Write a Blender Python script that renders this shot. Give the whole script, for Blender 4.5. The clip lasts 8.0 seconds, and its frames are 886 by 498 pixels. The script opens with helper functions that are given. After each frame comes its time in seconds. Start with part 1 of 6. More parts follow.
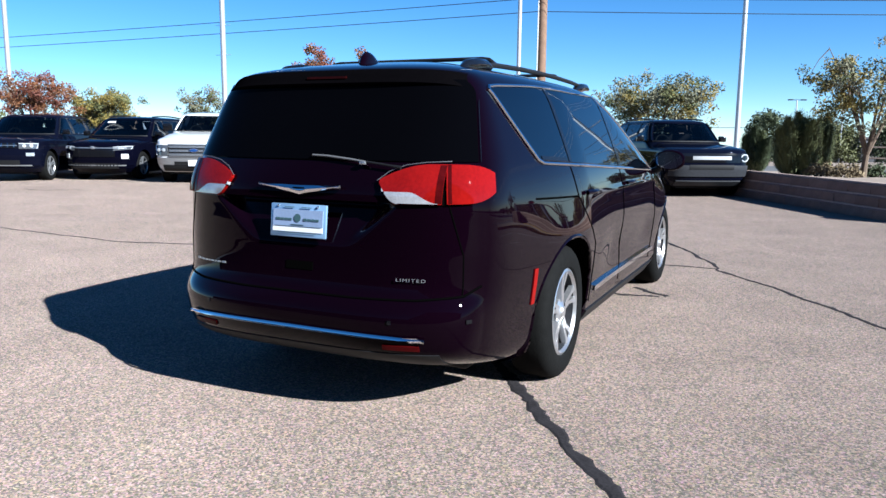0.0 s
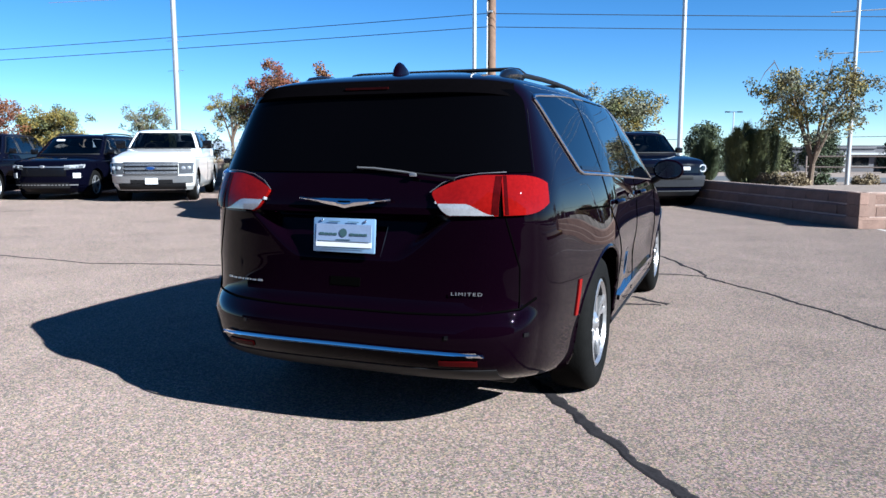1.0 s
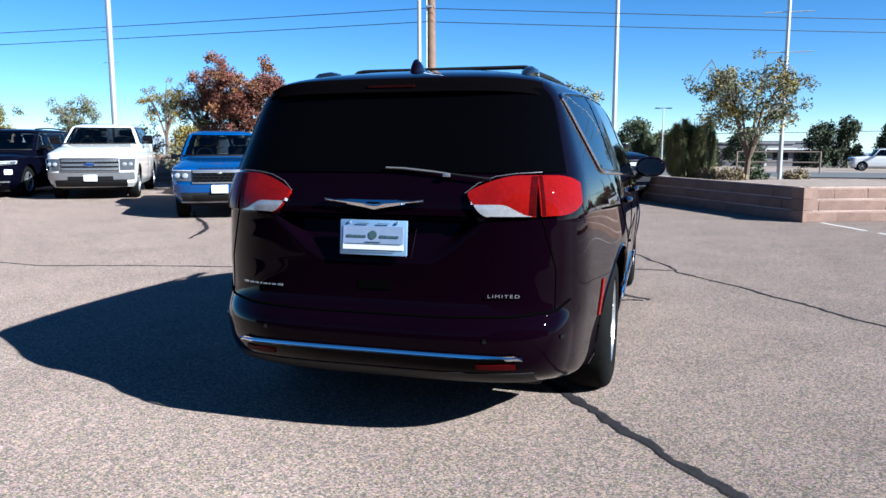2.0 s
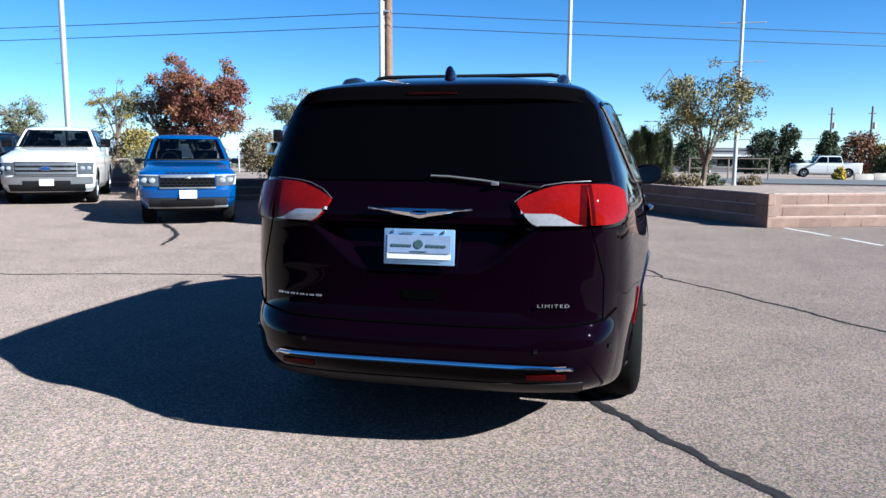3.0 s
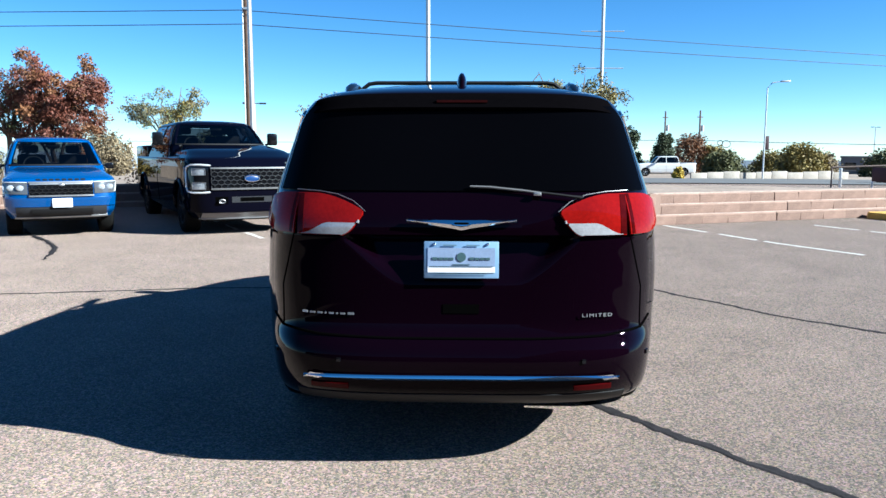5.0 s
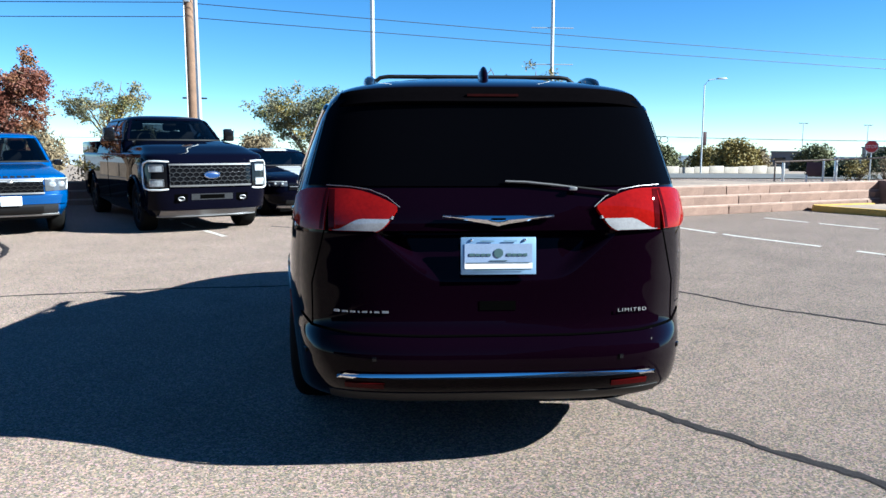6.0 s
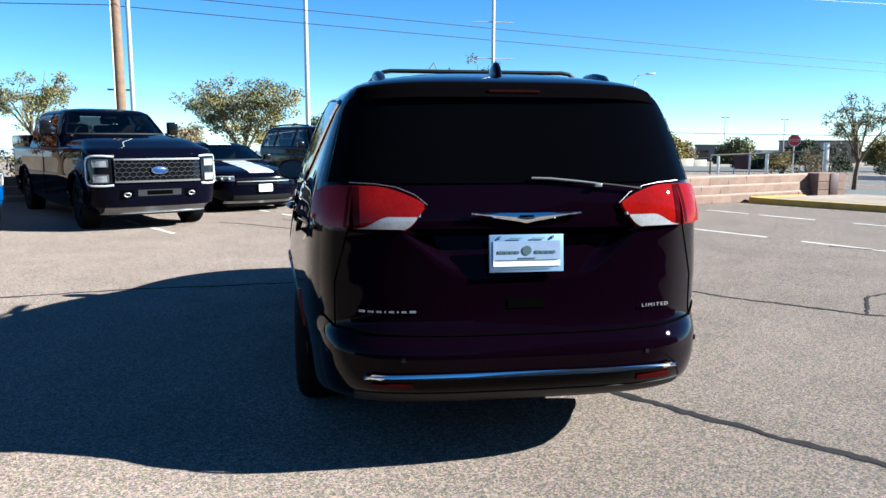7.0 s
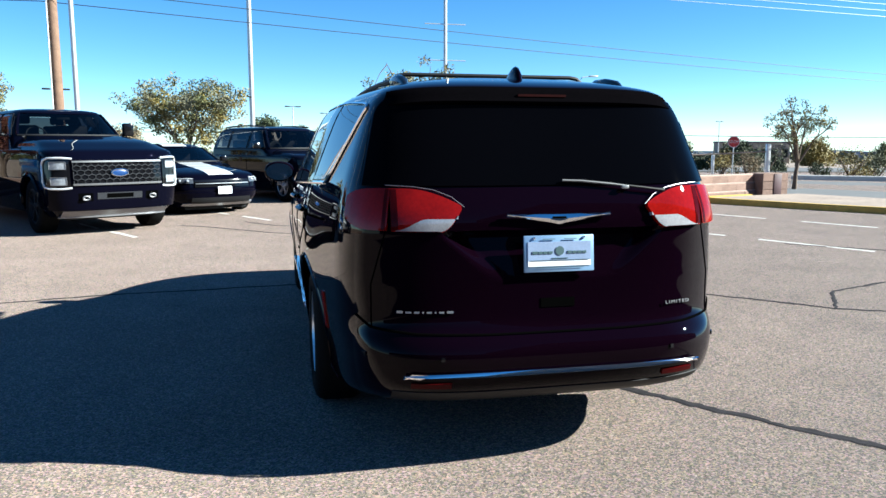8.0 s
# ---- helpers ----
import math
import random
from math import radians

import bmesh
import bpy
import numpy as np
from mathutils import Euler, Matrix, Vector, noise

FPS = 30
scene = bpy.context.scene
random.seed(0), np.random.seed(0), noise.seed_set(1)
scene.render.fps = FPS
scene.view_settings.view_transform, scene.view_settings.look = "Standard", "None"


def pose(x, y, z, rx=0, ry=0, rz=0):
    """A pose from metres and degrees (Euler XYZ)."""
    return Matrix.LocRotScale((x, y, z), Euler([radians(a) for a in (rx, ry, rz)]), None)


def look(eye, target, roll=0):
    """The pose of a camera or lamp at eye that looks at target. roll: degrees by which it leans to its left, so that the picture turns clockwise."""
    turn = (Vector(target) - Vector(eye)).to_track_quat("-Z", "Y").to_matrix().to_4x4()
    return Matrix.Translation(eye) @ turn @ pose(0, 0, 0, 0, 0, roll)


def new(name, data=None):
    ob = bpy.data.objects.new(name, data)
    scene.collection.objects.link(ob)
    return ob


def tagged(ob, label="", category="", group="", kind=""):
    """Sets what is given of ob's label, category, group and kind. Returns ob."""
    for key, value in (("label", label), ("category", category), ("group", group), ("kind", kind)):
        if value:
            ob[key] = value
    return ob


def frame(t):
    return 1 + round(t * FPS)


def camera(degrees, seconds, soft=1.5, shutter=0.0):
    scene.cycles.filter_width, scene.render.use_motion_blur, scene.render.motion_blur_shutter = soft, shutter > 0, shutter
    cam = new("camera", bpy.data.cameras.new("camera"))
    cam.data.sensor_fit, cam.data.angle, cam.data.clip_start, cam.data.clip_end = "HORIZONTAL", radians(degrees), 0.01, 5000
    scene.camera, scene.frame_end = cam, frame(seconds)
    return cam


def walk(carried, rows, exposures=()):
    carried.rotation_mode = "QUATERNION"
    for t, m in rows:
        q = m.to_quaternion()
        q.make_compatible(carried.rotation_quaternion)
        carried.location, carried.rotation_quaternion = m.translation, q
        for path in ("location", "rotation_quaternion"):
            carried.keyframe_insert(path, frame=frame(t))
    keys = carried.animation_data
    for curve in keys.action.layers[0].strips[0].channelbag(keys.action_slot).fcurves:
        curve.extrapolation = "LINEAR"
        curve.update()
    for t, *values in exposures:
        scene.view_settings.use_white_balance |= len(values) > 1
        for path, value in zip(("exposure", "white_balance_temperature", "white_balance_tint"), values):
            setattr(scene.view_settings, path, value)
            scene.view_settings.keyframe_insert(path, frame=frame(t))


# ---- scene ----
cam = camera(61.0, 8.0, soft=1.5)
EXPOSURES = [(0, 1.76, 5750, 5), (0.5, 1.68, 5700, 5), (3.0, 1.77, 5650, 4), (3.5, 1.75, 5620, 3), (4.0, 1.90, 5700, 2), (5.5, 1.99, 5790, -1), (8, 2.13, 6060, -1)]
PATH = [
    (0, (-0.151, -0.220, 1.324), (-0.999, 1.567, 1.024), 0.60),
    (0.5, (-0.397, -0.297, 1.327), (-1.185, 1.522, 1.065), -0.28),
    (1, (-0.612, -0.346, 1.304), (-1.330, 1.503, 1.043), -0.10),
    (1.5, (-0.827, -0.378, 1.313), (-1.453, 1.502, 1.043), -0.02),
    (3, (-1.457, -0.473, 1.338), (-1.880, 1.465, 1.076), 0.29),
    (3.5, (-1.652, -0.452, 1.329), (-1.987, 1.505, 1.082), 0.77),
    (4, (-1.857, -0.450, 1.344), (-2.080, 1.520, 1.082), 1.02),
    (5.5, (-2.439, -0.478, 1.375), (-2.407, 1.505, 1.118), -0.13),
    (6, (-2.633, -0.414, 1.366), (-2.521, 1.565, 1.098), 0.06),
    (6.5, (-2.812, -0.334, 1.374), (-2.597, 1.635, 1.098), -0.07),
    (7, (-3.013, -0.328, 1.378), (-2.723, 1.631, 1.093), 0.07),
    (7.5, (-3.238, -0.341, 1.390), (-2.856, 1.600, 1.092), 0.09),
    (8, (-3.397, -0.316, 1.387), (-2.959, 1.615, 1.105), 0.09),
]
walk(cam, [(t, look(eye, target, roll)) for t, eye, target, roll in PATH], EXPOSURES)

# ------------------------------------------------------------------ light
SUN_EL, SUN_AZ = 30.0, 105.5          # degrees; azimuth clockwise from +y
w = bpy.data.worlds.new("sky")
scene.world = w
w.use_nodes = True
nt = w.node_tree
sky = nt.nodes.new("ShaderNodeTexSky")
sky.sky_type = "NISHITA"
sky.sun_disc = False
sky.sun_elevation = radians(SUN_EL)
sky.sun_rotation = radians(SUN_AZ)
sky.altitude = 3200
sky.air_density = 0.88
sky.dust_density = 0.0
sky.ozone_density = 2.5
nt.nodes["Background"].inputs["Strength"].default_value = 0.05
hs = nt.nodes.new("ShaderNodeHueSaturation")
hs.inputs["Saturation"].default_value = 1.25
nt.links.new(sky.outputs[0], hs.inputs["Color"])
nt.links.new(hs.outputs[0], nt.nodes["Background"].inputs["Color"])
sun_data = bpy.data.lights.new("sun", "SUN")
sun_data.energy = 5.0
sun_data.angle = radians(0.5)
sun_data.color = (1.0, 0.965, 0.91)
sun = new("sun", sun_data)
sx = math.sin(radians(SUN_AZ)) * math.cos(radians(SUN_EL))
sy = math.cos(radians(SUN_AZ)) * math.cos(radians(SUN_EL))
sz = math.sin(radians(SUN_EL))
sun.matrix_world = look((40 * sx, 40 * sy, 40 * sz), (0, 0, 0))


# ------------------------------------------------------------------ materials
def material(name, color, rough=0.6, metal=0.0, coat=0.0, noise_scale=0.0, amount=0.25, bump=0.0, bump_scale=80.0, spec=0.5, alpha=1.0, per_object=0.0, coat_ior=1.5, ior=1.5, coat_face=None):
    """A principled surface with variation at two scales, in metres of the object."""
    m = bpy.data.materials.new(name)
    m.use_nodes = True
    t = m.node_tree
    b = t.nodes["Principled BSDF"]
    b.inputs["Base Color"].default_value = (*color, 1)
    b.inputs["Roughness"].default_value = rough
    b.inputs["Metallic"].default_value = metal
    b.inputs["Coat Weight"].default_value = coat
    b.inputs["Coat Roughness"].default_value = 0.012
    b.inputs["Coat IOR"].default_value = coat_ior
    b.inputs["IOR"].default_value = ior
    b.inputs["Specular IOR Level"].default_value = spec
    if coat_face is not None:
        # clear coat: weak where it is faced, full towards the edge of sight
        lw = t.nodes.new("ShaderNodeLayerWeight")
        lw.inputs["Blend"].default_value = 0.5
        cw = t.nodes.new("ShaderNodeMapRange")
        cw.inputs["From Min"].default_value = 0.25
        cw.inputs["From Max"].default_value = 0.78
        cw.inputs["To Min"].default_value = coat_face
        cw.inputs["To Max"].default_value = coat
        t.links.new(lw.outputs["Facing"], cw.inputs["Value"])
        t.links.new(cw.outputs["Result"], b.inputs["Coat Weight"])
    if noise_scale or bump:
        co = t.nodes.new("ShaderNodeTexCoord")
    if noise_scale:
        n1 = t.nodes.new("ShaderNodeTexNoise")
        n1.inputs["Scale"].default_value = noise_scale
        n1.inputs["Detail"].default_value = 6
        n2 = t.nodes.new("ShaderNodeTexNoise")
        n2.inputs["Scale"].default_value = noise_scale * 9
        n2.inputs["Detail"].default_value = 3
        add = t.nodes.new("ShaderNodeMath")
        add.operation = "ADD"
        mr = t.nodes.new("ShaderNodeMapRange")
        mr.inputs["From Min"].default_value = 0.6
        mr.inputs["From Max"].default_value = 1.4
        mr.inputs["To Min"].default_value = 1 - amount
        mr.inputs["To Max"].default_value = 1 + amount
        mul = t.nodes.new("ShaderNodeVectorMath")
        mul.operation = "SCALE"
        mul.inputs[0].default_value = color
        for n in (n1, n2):
            t.links.new(co.outputs["Object"], n.inputs["Vector"])
        t.links.new(n1.outputs["Fac"], add.inputs[0])
        t.links.new(n2.outputs["Fac"], add.inputs[1])
        t.links.new(add.outputs[0], mr.inputs["Value"])
        last = mr.outputs["Result"]
        if per_object:
            oi = t.nodes.new("ShaderNodeObjectInfo")
            m2 = t.nodes.new("ShaderNodeMapRange")
            m2.inputs["To Min"].default_value = 1 - per_object
            m2.inputs["To Max"].default_value = 1 + per_object
            t.links.new(oi.outputs["Random"], m2.inputs["Value"])
            mm = t.nodes.new("ShaderNodeMath")
            mm.operation = "MULTIPLY"
            t.links.new(last, mm.inputs[0])
            t.links.new(m2.outputs["Result"], mm.inputs[1])
            last = mm.outputs[0]
        t.links.new(last, mul.inputs["Scale"])
        t.links.new(mul.outputs["Vector"], b.inputs["Base Color"])
    if bump:
        n3 = t.nodes.new("ShaderNodeTexNoise")
        n3.inputs["Scale"].default_value = bump_scale
        n3.inputs["Detail"].default_value = 4
        bp = t.nodes.new("ShaderNodeBump")
        bp.inputs["Strength"].default_value = bump
        bp.inputs["Distance"].default_value = 0.01
        t.links.new(co.outputs["Object"], n3.inputs["Vector"])
        t.links.new(n3.outputs["Fac"], bp.inputs["Height"])
        t.links.new(bp.outputs["Normal"], b.inputs["Normal"])
    return m




def asphalt_material():
    """Pale worn chip-seal asphalt: stones, stains and fine relief."""
    m = bpy.data.materials.new("asphalt")
    m.use_nodes = True
    t = m.node_tree
    b = t.nodes["Principled BSDF"]
    b.inputs["Roughness"].default_value = 0.88
    b.inputs["Specular IOR Level"].default_value = 0.3
    b.inputs["Diffuse Roughness"].default_value = 0.5
    co = t.nodes.new("ShaderNodeTexCoord")
    vor = t.nodes.new("ShaderNodeTexVoronoi")
    vor.inputs["Scale"].default_value = 125
    fine = t.nodes.new("ShaderNodeTexNoise")
    fine.inputs["Scale"].default_value = 45
    fine.inputs["Detail"].default_value = 5
    wide = t.nodes.new("ShaderNodeTexNoise")
    wide.inputs["Scale"].default_value = 0.35
    wide.inputs["Detail"].default_value = 8
    wide.inputs["Roughness"].default_value = 0.65
    stain = t.nodes.new("ShaderNodeTexNoise")
    stain.inputs["Scale"].default_value = 1.7
    stain.inputs["Detail"].default_value = 6
    for n in (vor, fine, wide, stain):
        t.links.new(co.outputs["Object"], n.inputs["Vector"])
    r1 = t.nodes.new("ShaderNodeValToRGB")
    e = r1.color_ramp.elements
    e[0].position, e[0].color = 0.0, (0.080, 0.062, 0.052, 1)
    e[1].position, e[1].color = 1.0, (0.66, 0.54, 0.47, 1)
    for p, c in ((0.28, (0.158, 0.124, 0.104, 1)), (0.7, (0.312, 0.247, 0.208, 1)), (0.9, (0.43, 0.344, 0.295, 1))):
        k = e.new(p)
        k.color = c
    sep = t.nodes.new("ShaderNodeSeparateColor")
    t.links.new(vor.outputs["Color"], sep.inputs["Color"])
    mix = t.nodes.new("ShaderNodeMath")
    mix.operation = "MULTIPLY_ADD"
    mix.inputs[1].default_value = 0.79
    t.links.new(sep.outputs[0], mix.inputs[0])
    half = t.nodes.new("ShaderNodeMath")
    half.operation = "MULTIPLY"
    half.inputs[1].default_value = 0.20
    t.links.new(fine.outputs["Fac"], half.inputs[0])
    t.links.new(half.outputs[0], mix.inputs[2])
    t.links.new(mix.outputs[0], r1.inputs["Fac"])
    ma = t.nodes.new("ShaderNodeMath")
    ma.operation = "ADD"
    t.links.new(wide.outputs["Fac"], ma.inputs[0])
    t.links.new(stain.outputs["Fac"], ma.inputs[1])
    mr = t.nodes.new("ShaderNodeMapRange")
    mr.inputs["From Min"].default_value = 0.7
    mr.inputs["From Max"].default_value = 1.3
    mr.inputs["To Min"].default_value = 0.57
    mr.inputs["To Max"].default_value = 0.79
    t.links.new(ma.outputs[0], mr.inputs["Value"])
    mul = t.nodes.new("ShaderNodeVectorMath")
    mul.operation = "SCALE"
    tint = t.nodes.new("ShaderNodeVectorMath")
    tint.operation = "MULTIPLY_ADD"
    tint.inputs[1].default_value = (0.34, 0.30, 0.40)
    tint.inputs[2].default_value = (0.83, 0.85, 0.80)
    t.links.new(vor.outputs["Color"], tint.inputs[0])
    toned = t.nodes.new("ShaderNodeVectorMath")
    toned.operation = "MULTIPLY"
    t.links.new(r1.outputs["Color"], toned.inputs[0])
    t.links.new(tint.outputs["Vector"], toned.inputs[1])
    t.links.new(toned.outputs["Vector"], mul.inputs[0])
    t.links.new(mr.outputs["Result"], mul.inputs["Scale"])
    t.links.new(mul.outputs["Vector"], b.inputs["Base Color"])
    bp = t.nodes.new("ShaderNodeBump")
    bp.inputs["Strength"].default_value = 0.8
    bp.inputs["Distance"].default_value = 0.006
    t.links.new(sep.outputs[0], bp.inputs["Height"])
    t.links.new(bp.outputs["Normal"], b.inputs["Normal"])
    return m


def glass_material(name, tint):
    """Thin car glass: tinted see-through with a gloss that grows towards the edge of sight."""
    m = bpy.data.materials.new(name)
    m.use_nodes = True
    t = m.node_tree
    t.nodes.remove(t.nodes["Principled BSDF"])
    clear = t.nodes.new("ShaderNodeBsdfTransparent")
    clear.inputs["Color"].default_value = (*tint, 1)
    gloss = t.nodes.new("ShaderNodeBsdfGlossy")
    gloss.inputs["Roughness"].default_value = 0.01
    fr = t.nodes.new("ShaderNodeFresnel")
    fr.inputs["IOR"].default_value = 1.5
    mix = t.nodes.new("ShaderNodeMixShader")
    t.links.new(fr.outputs[0], mix.inputs[0])
    t.links.new(clear.outputs[0], mix.inputs[1])
    t.links.new(gloss.outputs[0], mix.inputs[2])
    t.links.new(mix.outputs[0], t.nodes["Material Output"].inputs["Surface"])
    return m


MAT = {
    "asphalt": asphalt_material(),
    "tar": material("tar_sealant", (0.021, 0.019, 0.021), 0.85, spec=0.1, noise_scale=9, amount=0.4, bump=0.3, bump_scale=60),
    "stripe": material("worn_white_paint", (0.46, 0.44, 0.41), 0.8, noise_scale=6, amount=0.35, bump=0.3, bump_scale=120),
    "gravel": material("tan_gravel", (0.215, 0.165, 0.132), 0.95, noise_scale=0.8, amount=0.35, bump=0.8, bump_scale=25),
    "road": material("grey_road", (0.075, 0.075, 0.077), 0.9, noise_scale=0.5, amount=0.2),
    "block": material("tan_wall_block", (0.175, 0.110, 0.086), 0.95, noise_scale=5, amount=0.25, bump=0.9, bump_scale=35, per_object=0.12),
    # paler than the blocks: sunlight on the ledges put into the colour
    "cap_stone": material("pale_lit_ledge", (0.33, 0.245, 0.205), 0.95, noise_scale=4, amount=0.35, bump=0.5, bump_scale=40),
    "mortar": material("wall_core", (0.17, 0.11, 0.087), 0.95, noise_scale=8, amount=0.2),
    "curb_yellow": material("yellow_kerb_paint", (0.42, 0.26, 0.05), 0.8, noise_scale=5, amount=0.3, bump=0.4, bump_scale=40),
    "concrete": material("concrete", (0.27, 0.25, 0.23), 0.9, noise_scale=3, amount=0.2, bump=0.4, bump_scale=40),
    "galv": material("galvanised_steel", (0.42, 0.43, 0.44), 0.45, 0.6, noise_scale=4, amount=0.1),
    "wood": material("weathered_wood_pole", (0.15, 0.088, 0.056), 0.9, noise_scale=3, amount=0.4, bump=0.5, bump_scale=30),
    "wire": material("black_cable", (0.006, 0.006, 0.007), 0.6),
    "maroon": material("dark_maroon_paint", (0.0020, 0.0004, 0.0018), 0.5, 0.0, 1.0, noise_scale=400, amount=0.2, spec=0.0, coat_ior=1.75, coat_face=0.09),
    "glass_dark": material("privacy_glass", (0.0008, 0.0008, 0.0012), 0.02, spec=0.5, ior=1.09),
    "glass_side": material("side_privacy_glass", (0.0008, 0.0008, 0.0012), 0.02, spec=0.5, ior=1.95),
    "glass_car": material("tinted_windscreen", (0.012, 0.014, 0.017), 0.03, spec=0.6),
    "black": material("black_plastic", (0.008, 0.008, 0.009), 0.5, noise_scale=60, amount=0.2, spec=0.2),
    "spoiler_black": material("dark_spoiler_plastic", (0.0016, 0.0014, 0.0018), 0.9, noise_scale=60, amount=0.2, spec=0.0),
    "gap": material("panel_gap_black", (0.0012, 0.0012, 0.0012), 0.9, spec=0.0),
    "gloss_black": material("gloss_black", (0.004, 0.004, 0.005), 0.12, coat=0.3, spec=0.2),
    "rubber": material("tyre_rubber", (0.006, 0.006, 0.006), 0.8, noise_scale=30, amount=0.3, bump=0.2, bump_scale=90, spec=0.05),
    "alloy": material("polished_alloy", (0.62, 0.62, 0.64), 0.28, 0.9, noise_scale=30, amount=0.15),
    "chrome": material("chrome", (0.82, 0.83, 0.85), 0.06, 1.0),
    "red_lens": material("red_lens", (0.145, 0.003, 0.0025), 0.2, coat=0.5, coat_ior=1.45, spec=0.0, noise_scale=7, amount=0.25),
    "dark_red": material("dark_red_lens", (0.035, 0.0015, 0.002), 0.3, coat=0.5, coat_ior=1.25, spec=0.0, noise_scale=18, amount=0.4),
    "red_dim": material("dim_red_lens", (0.014, 0.001, 0.001), 0.4, noise_scale=30, amount=0.3, spec=0.1),
    "clear_lens": material("clear_lens", (0.27, 0.27, 0.29), 0.1, 0.2, 1.0, noise_scale=20, amount=0.3),
    "plate_white": material("white_plate_card", (0.64, 0.67, 0.71), 0.45, noise_scale=20, amount=0.06),
    "plate_frame": material("pale_blue_plate_frame", (0.19, 0.31, 0.48), 0.35, 0.3),
    "plate_print": material("dark_green_print", (0.03, 0.07, 0.08), 0.6),
    "blue_paint": material("bright_blue_paint", (0.003, 0.065, 0.24), 0.25, 0.35, 1.0, noise_scale=300, amount=0.1),
    "white_paint": material("white_paint", (0.60, 0.60, 0.59), 0.3, 0.0, 1.0, noise_scale=3, amount=0.04),
    "navy_paint": material("black_navy_paint", (0.0012, 0.0013, 0.0045), 0.5, 0.0, 0.55, noise_scale=300, amount=0.2, spec=0.0, coat_ior=1.4, coat_face=0.22),
    "grey_paint": material("dark_blue_grey_paint", (0.002, 0.0025, 0.007), 0.4, 0.0, 0.6, noise_scale=300, amount=0.2, spec=0.0, coat_ior=1.4, coat_face=0.25),
    "glass_clear": glass_material("clear_car_glass", (0.30, 0.33, 0.35)),
    "glass_tint": glass_material("tinted_car_glass", (0.16, 0.17, 0.19)),
    "trim_dark": material("dark_cabin_trim", (0.018, 0.017, 0.018), 0.7, noise_scale=40, amount=0.25),
    "dull_steel": material("dull_steel", (0.22, 0.22, 0.23), 0.4, 0.8, noise_scale=60, amount=0.2),
    # dark panels, and the painted shade on the wall pillar
    "dark_plate": material("dark_maroon_panel_shade", (0.05, 0.018, 0.022), 0.6, noise_scale=12, amount=0.3),
    "rust_rail": material("brown_painted_rail", (0.16, 0.12, 0.10), 0.6, noise_scale=12, amount=0.3),
    "plate_blue": material("pale_blue_card", (0.19, 0.25, 0.38), 0.5, noise_scale=20, amount=0.15),
    "bumper_grey": material("grey_moulded_bumper", (0.022, 0.023, 0.027), 0.5, noise_scale=30, amount=0.25, spec=0.2),
    "emblem_blue": material("dark_blue_enamel", (0.006, 0.035, 0.13), 0.3, coat=0.5),
    "lens_dark": material("dark_lamp_lens", (0.07, 0.075, 0.085), 0.1, 0.2, coat=0.8),
    "wood_far": material("grey_brown_pole", (0.11, 0.08, 0.065), 0.9, noise_scale=3, amount=0.4),
    "lens_dim": material("clear_lamp_lens", (0.30, 0.32, 0.35), 0.08, 0.3, coat=0.8, noise_scale=25, amount=0.5),
    "wiper_grey": material("worn_rubber_grey", (0.10, 0.10, 0.105), 0.4, noise_scale=90, amount=0.2),
    "silver_trim": material("silver_trim", (0.36, 0.37, 0.39), 0.35, 0.8, noise_scale=40, amount=0.12),
    "lamp_white": material("headlamp_lens", (0.7, 0.71, 0.72), 0.08, 0.35, 1.0, noise_scale=15, amount=0.25),
    "bark": material("bark", (0.10, 0.07, 0.05), 0.95, noise_scale=6, amount=0.4, bump=0.6, bump_scale=30),
    "leaf_green": material("olive_leaves", (0.078, 0.082, 0.026), 0.7, noise_scale=1.4, amount=0.6),
    "leaf_yellow": material("yellow_green_leaves", (0.160, 0.118, 0.022), 0.7, noise_scale=1.1, amount=0.55),
    "leaf_red": material("russet_leaves", (0.105, 0.028, 0.014), 0.7, noise_scale=1.2, amount=0.6),
    "leaf_red2": material("orange_brown_leaves", (0.140, 0.055, 0.018), 0.7, noise_scale=1.2, amount=0.5),
    "leaf_pale": material("pale_olive_leaves", (0.115, 0.110, 0.065), 0.75, noise_scale=1.5, amount=0.4),
    "leaf_juniper": material("juniper_needles", (0.085, 0.096, 0.036), 0.8, noise_scale=2.5, amount=0.5),
    "leaf_dark": material("dark_juniper_leaves", (0.032, 0.044, 0.016), 0.8, noise_scale=1.5, amount=0.5),
    "leaf_dry": material("dry_brush", (0.165, 0.125, 0.072), 0.9, noise_scale=2, amount=0.4),
    "stucco_tan": material("tan_stucco", (0.294, 0.231, 0.182), 0.95, noise_scale=1, amount=0.15),
    "stucco_grey": material("grey_stucco", (0.115, 0.112, 0.12), 0.95, noise_scale=1, amount=0.15),
    "stucco_buff": material("buff_concrete", (0.30, 0.265, 0.23), 0.95, noise_scale=1.5, amount=0.3),
    "stucco_pale": material("pale_concrete", (0.52, 0.49, 0.45), 0.95, noise_scale=1.5, amount=0.15),
    "leaf_far": material("far_foliage", (0.060, 0.062, 0.030), 0.85, noise_scale=0.08, amount=0.6),
    "leaf_gold": material("golden_leaves", (0.46, 0.33, 0.05), 0.8, noise_scale=2, amount=0.4),
    "sign_red": material("red_sign", (0.42, 0.03, 0.03), 0.5),
    # blue distance haze put into the hills' base colour
    "hill": material("hazed_far_hills", (0.20, 0.235, 0.28), 1.0, noise_scale=0.02, amount=0.2),
}


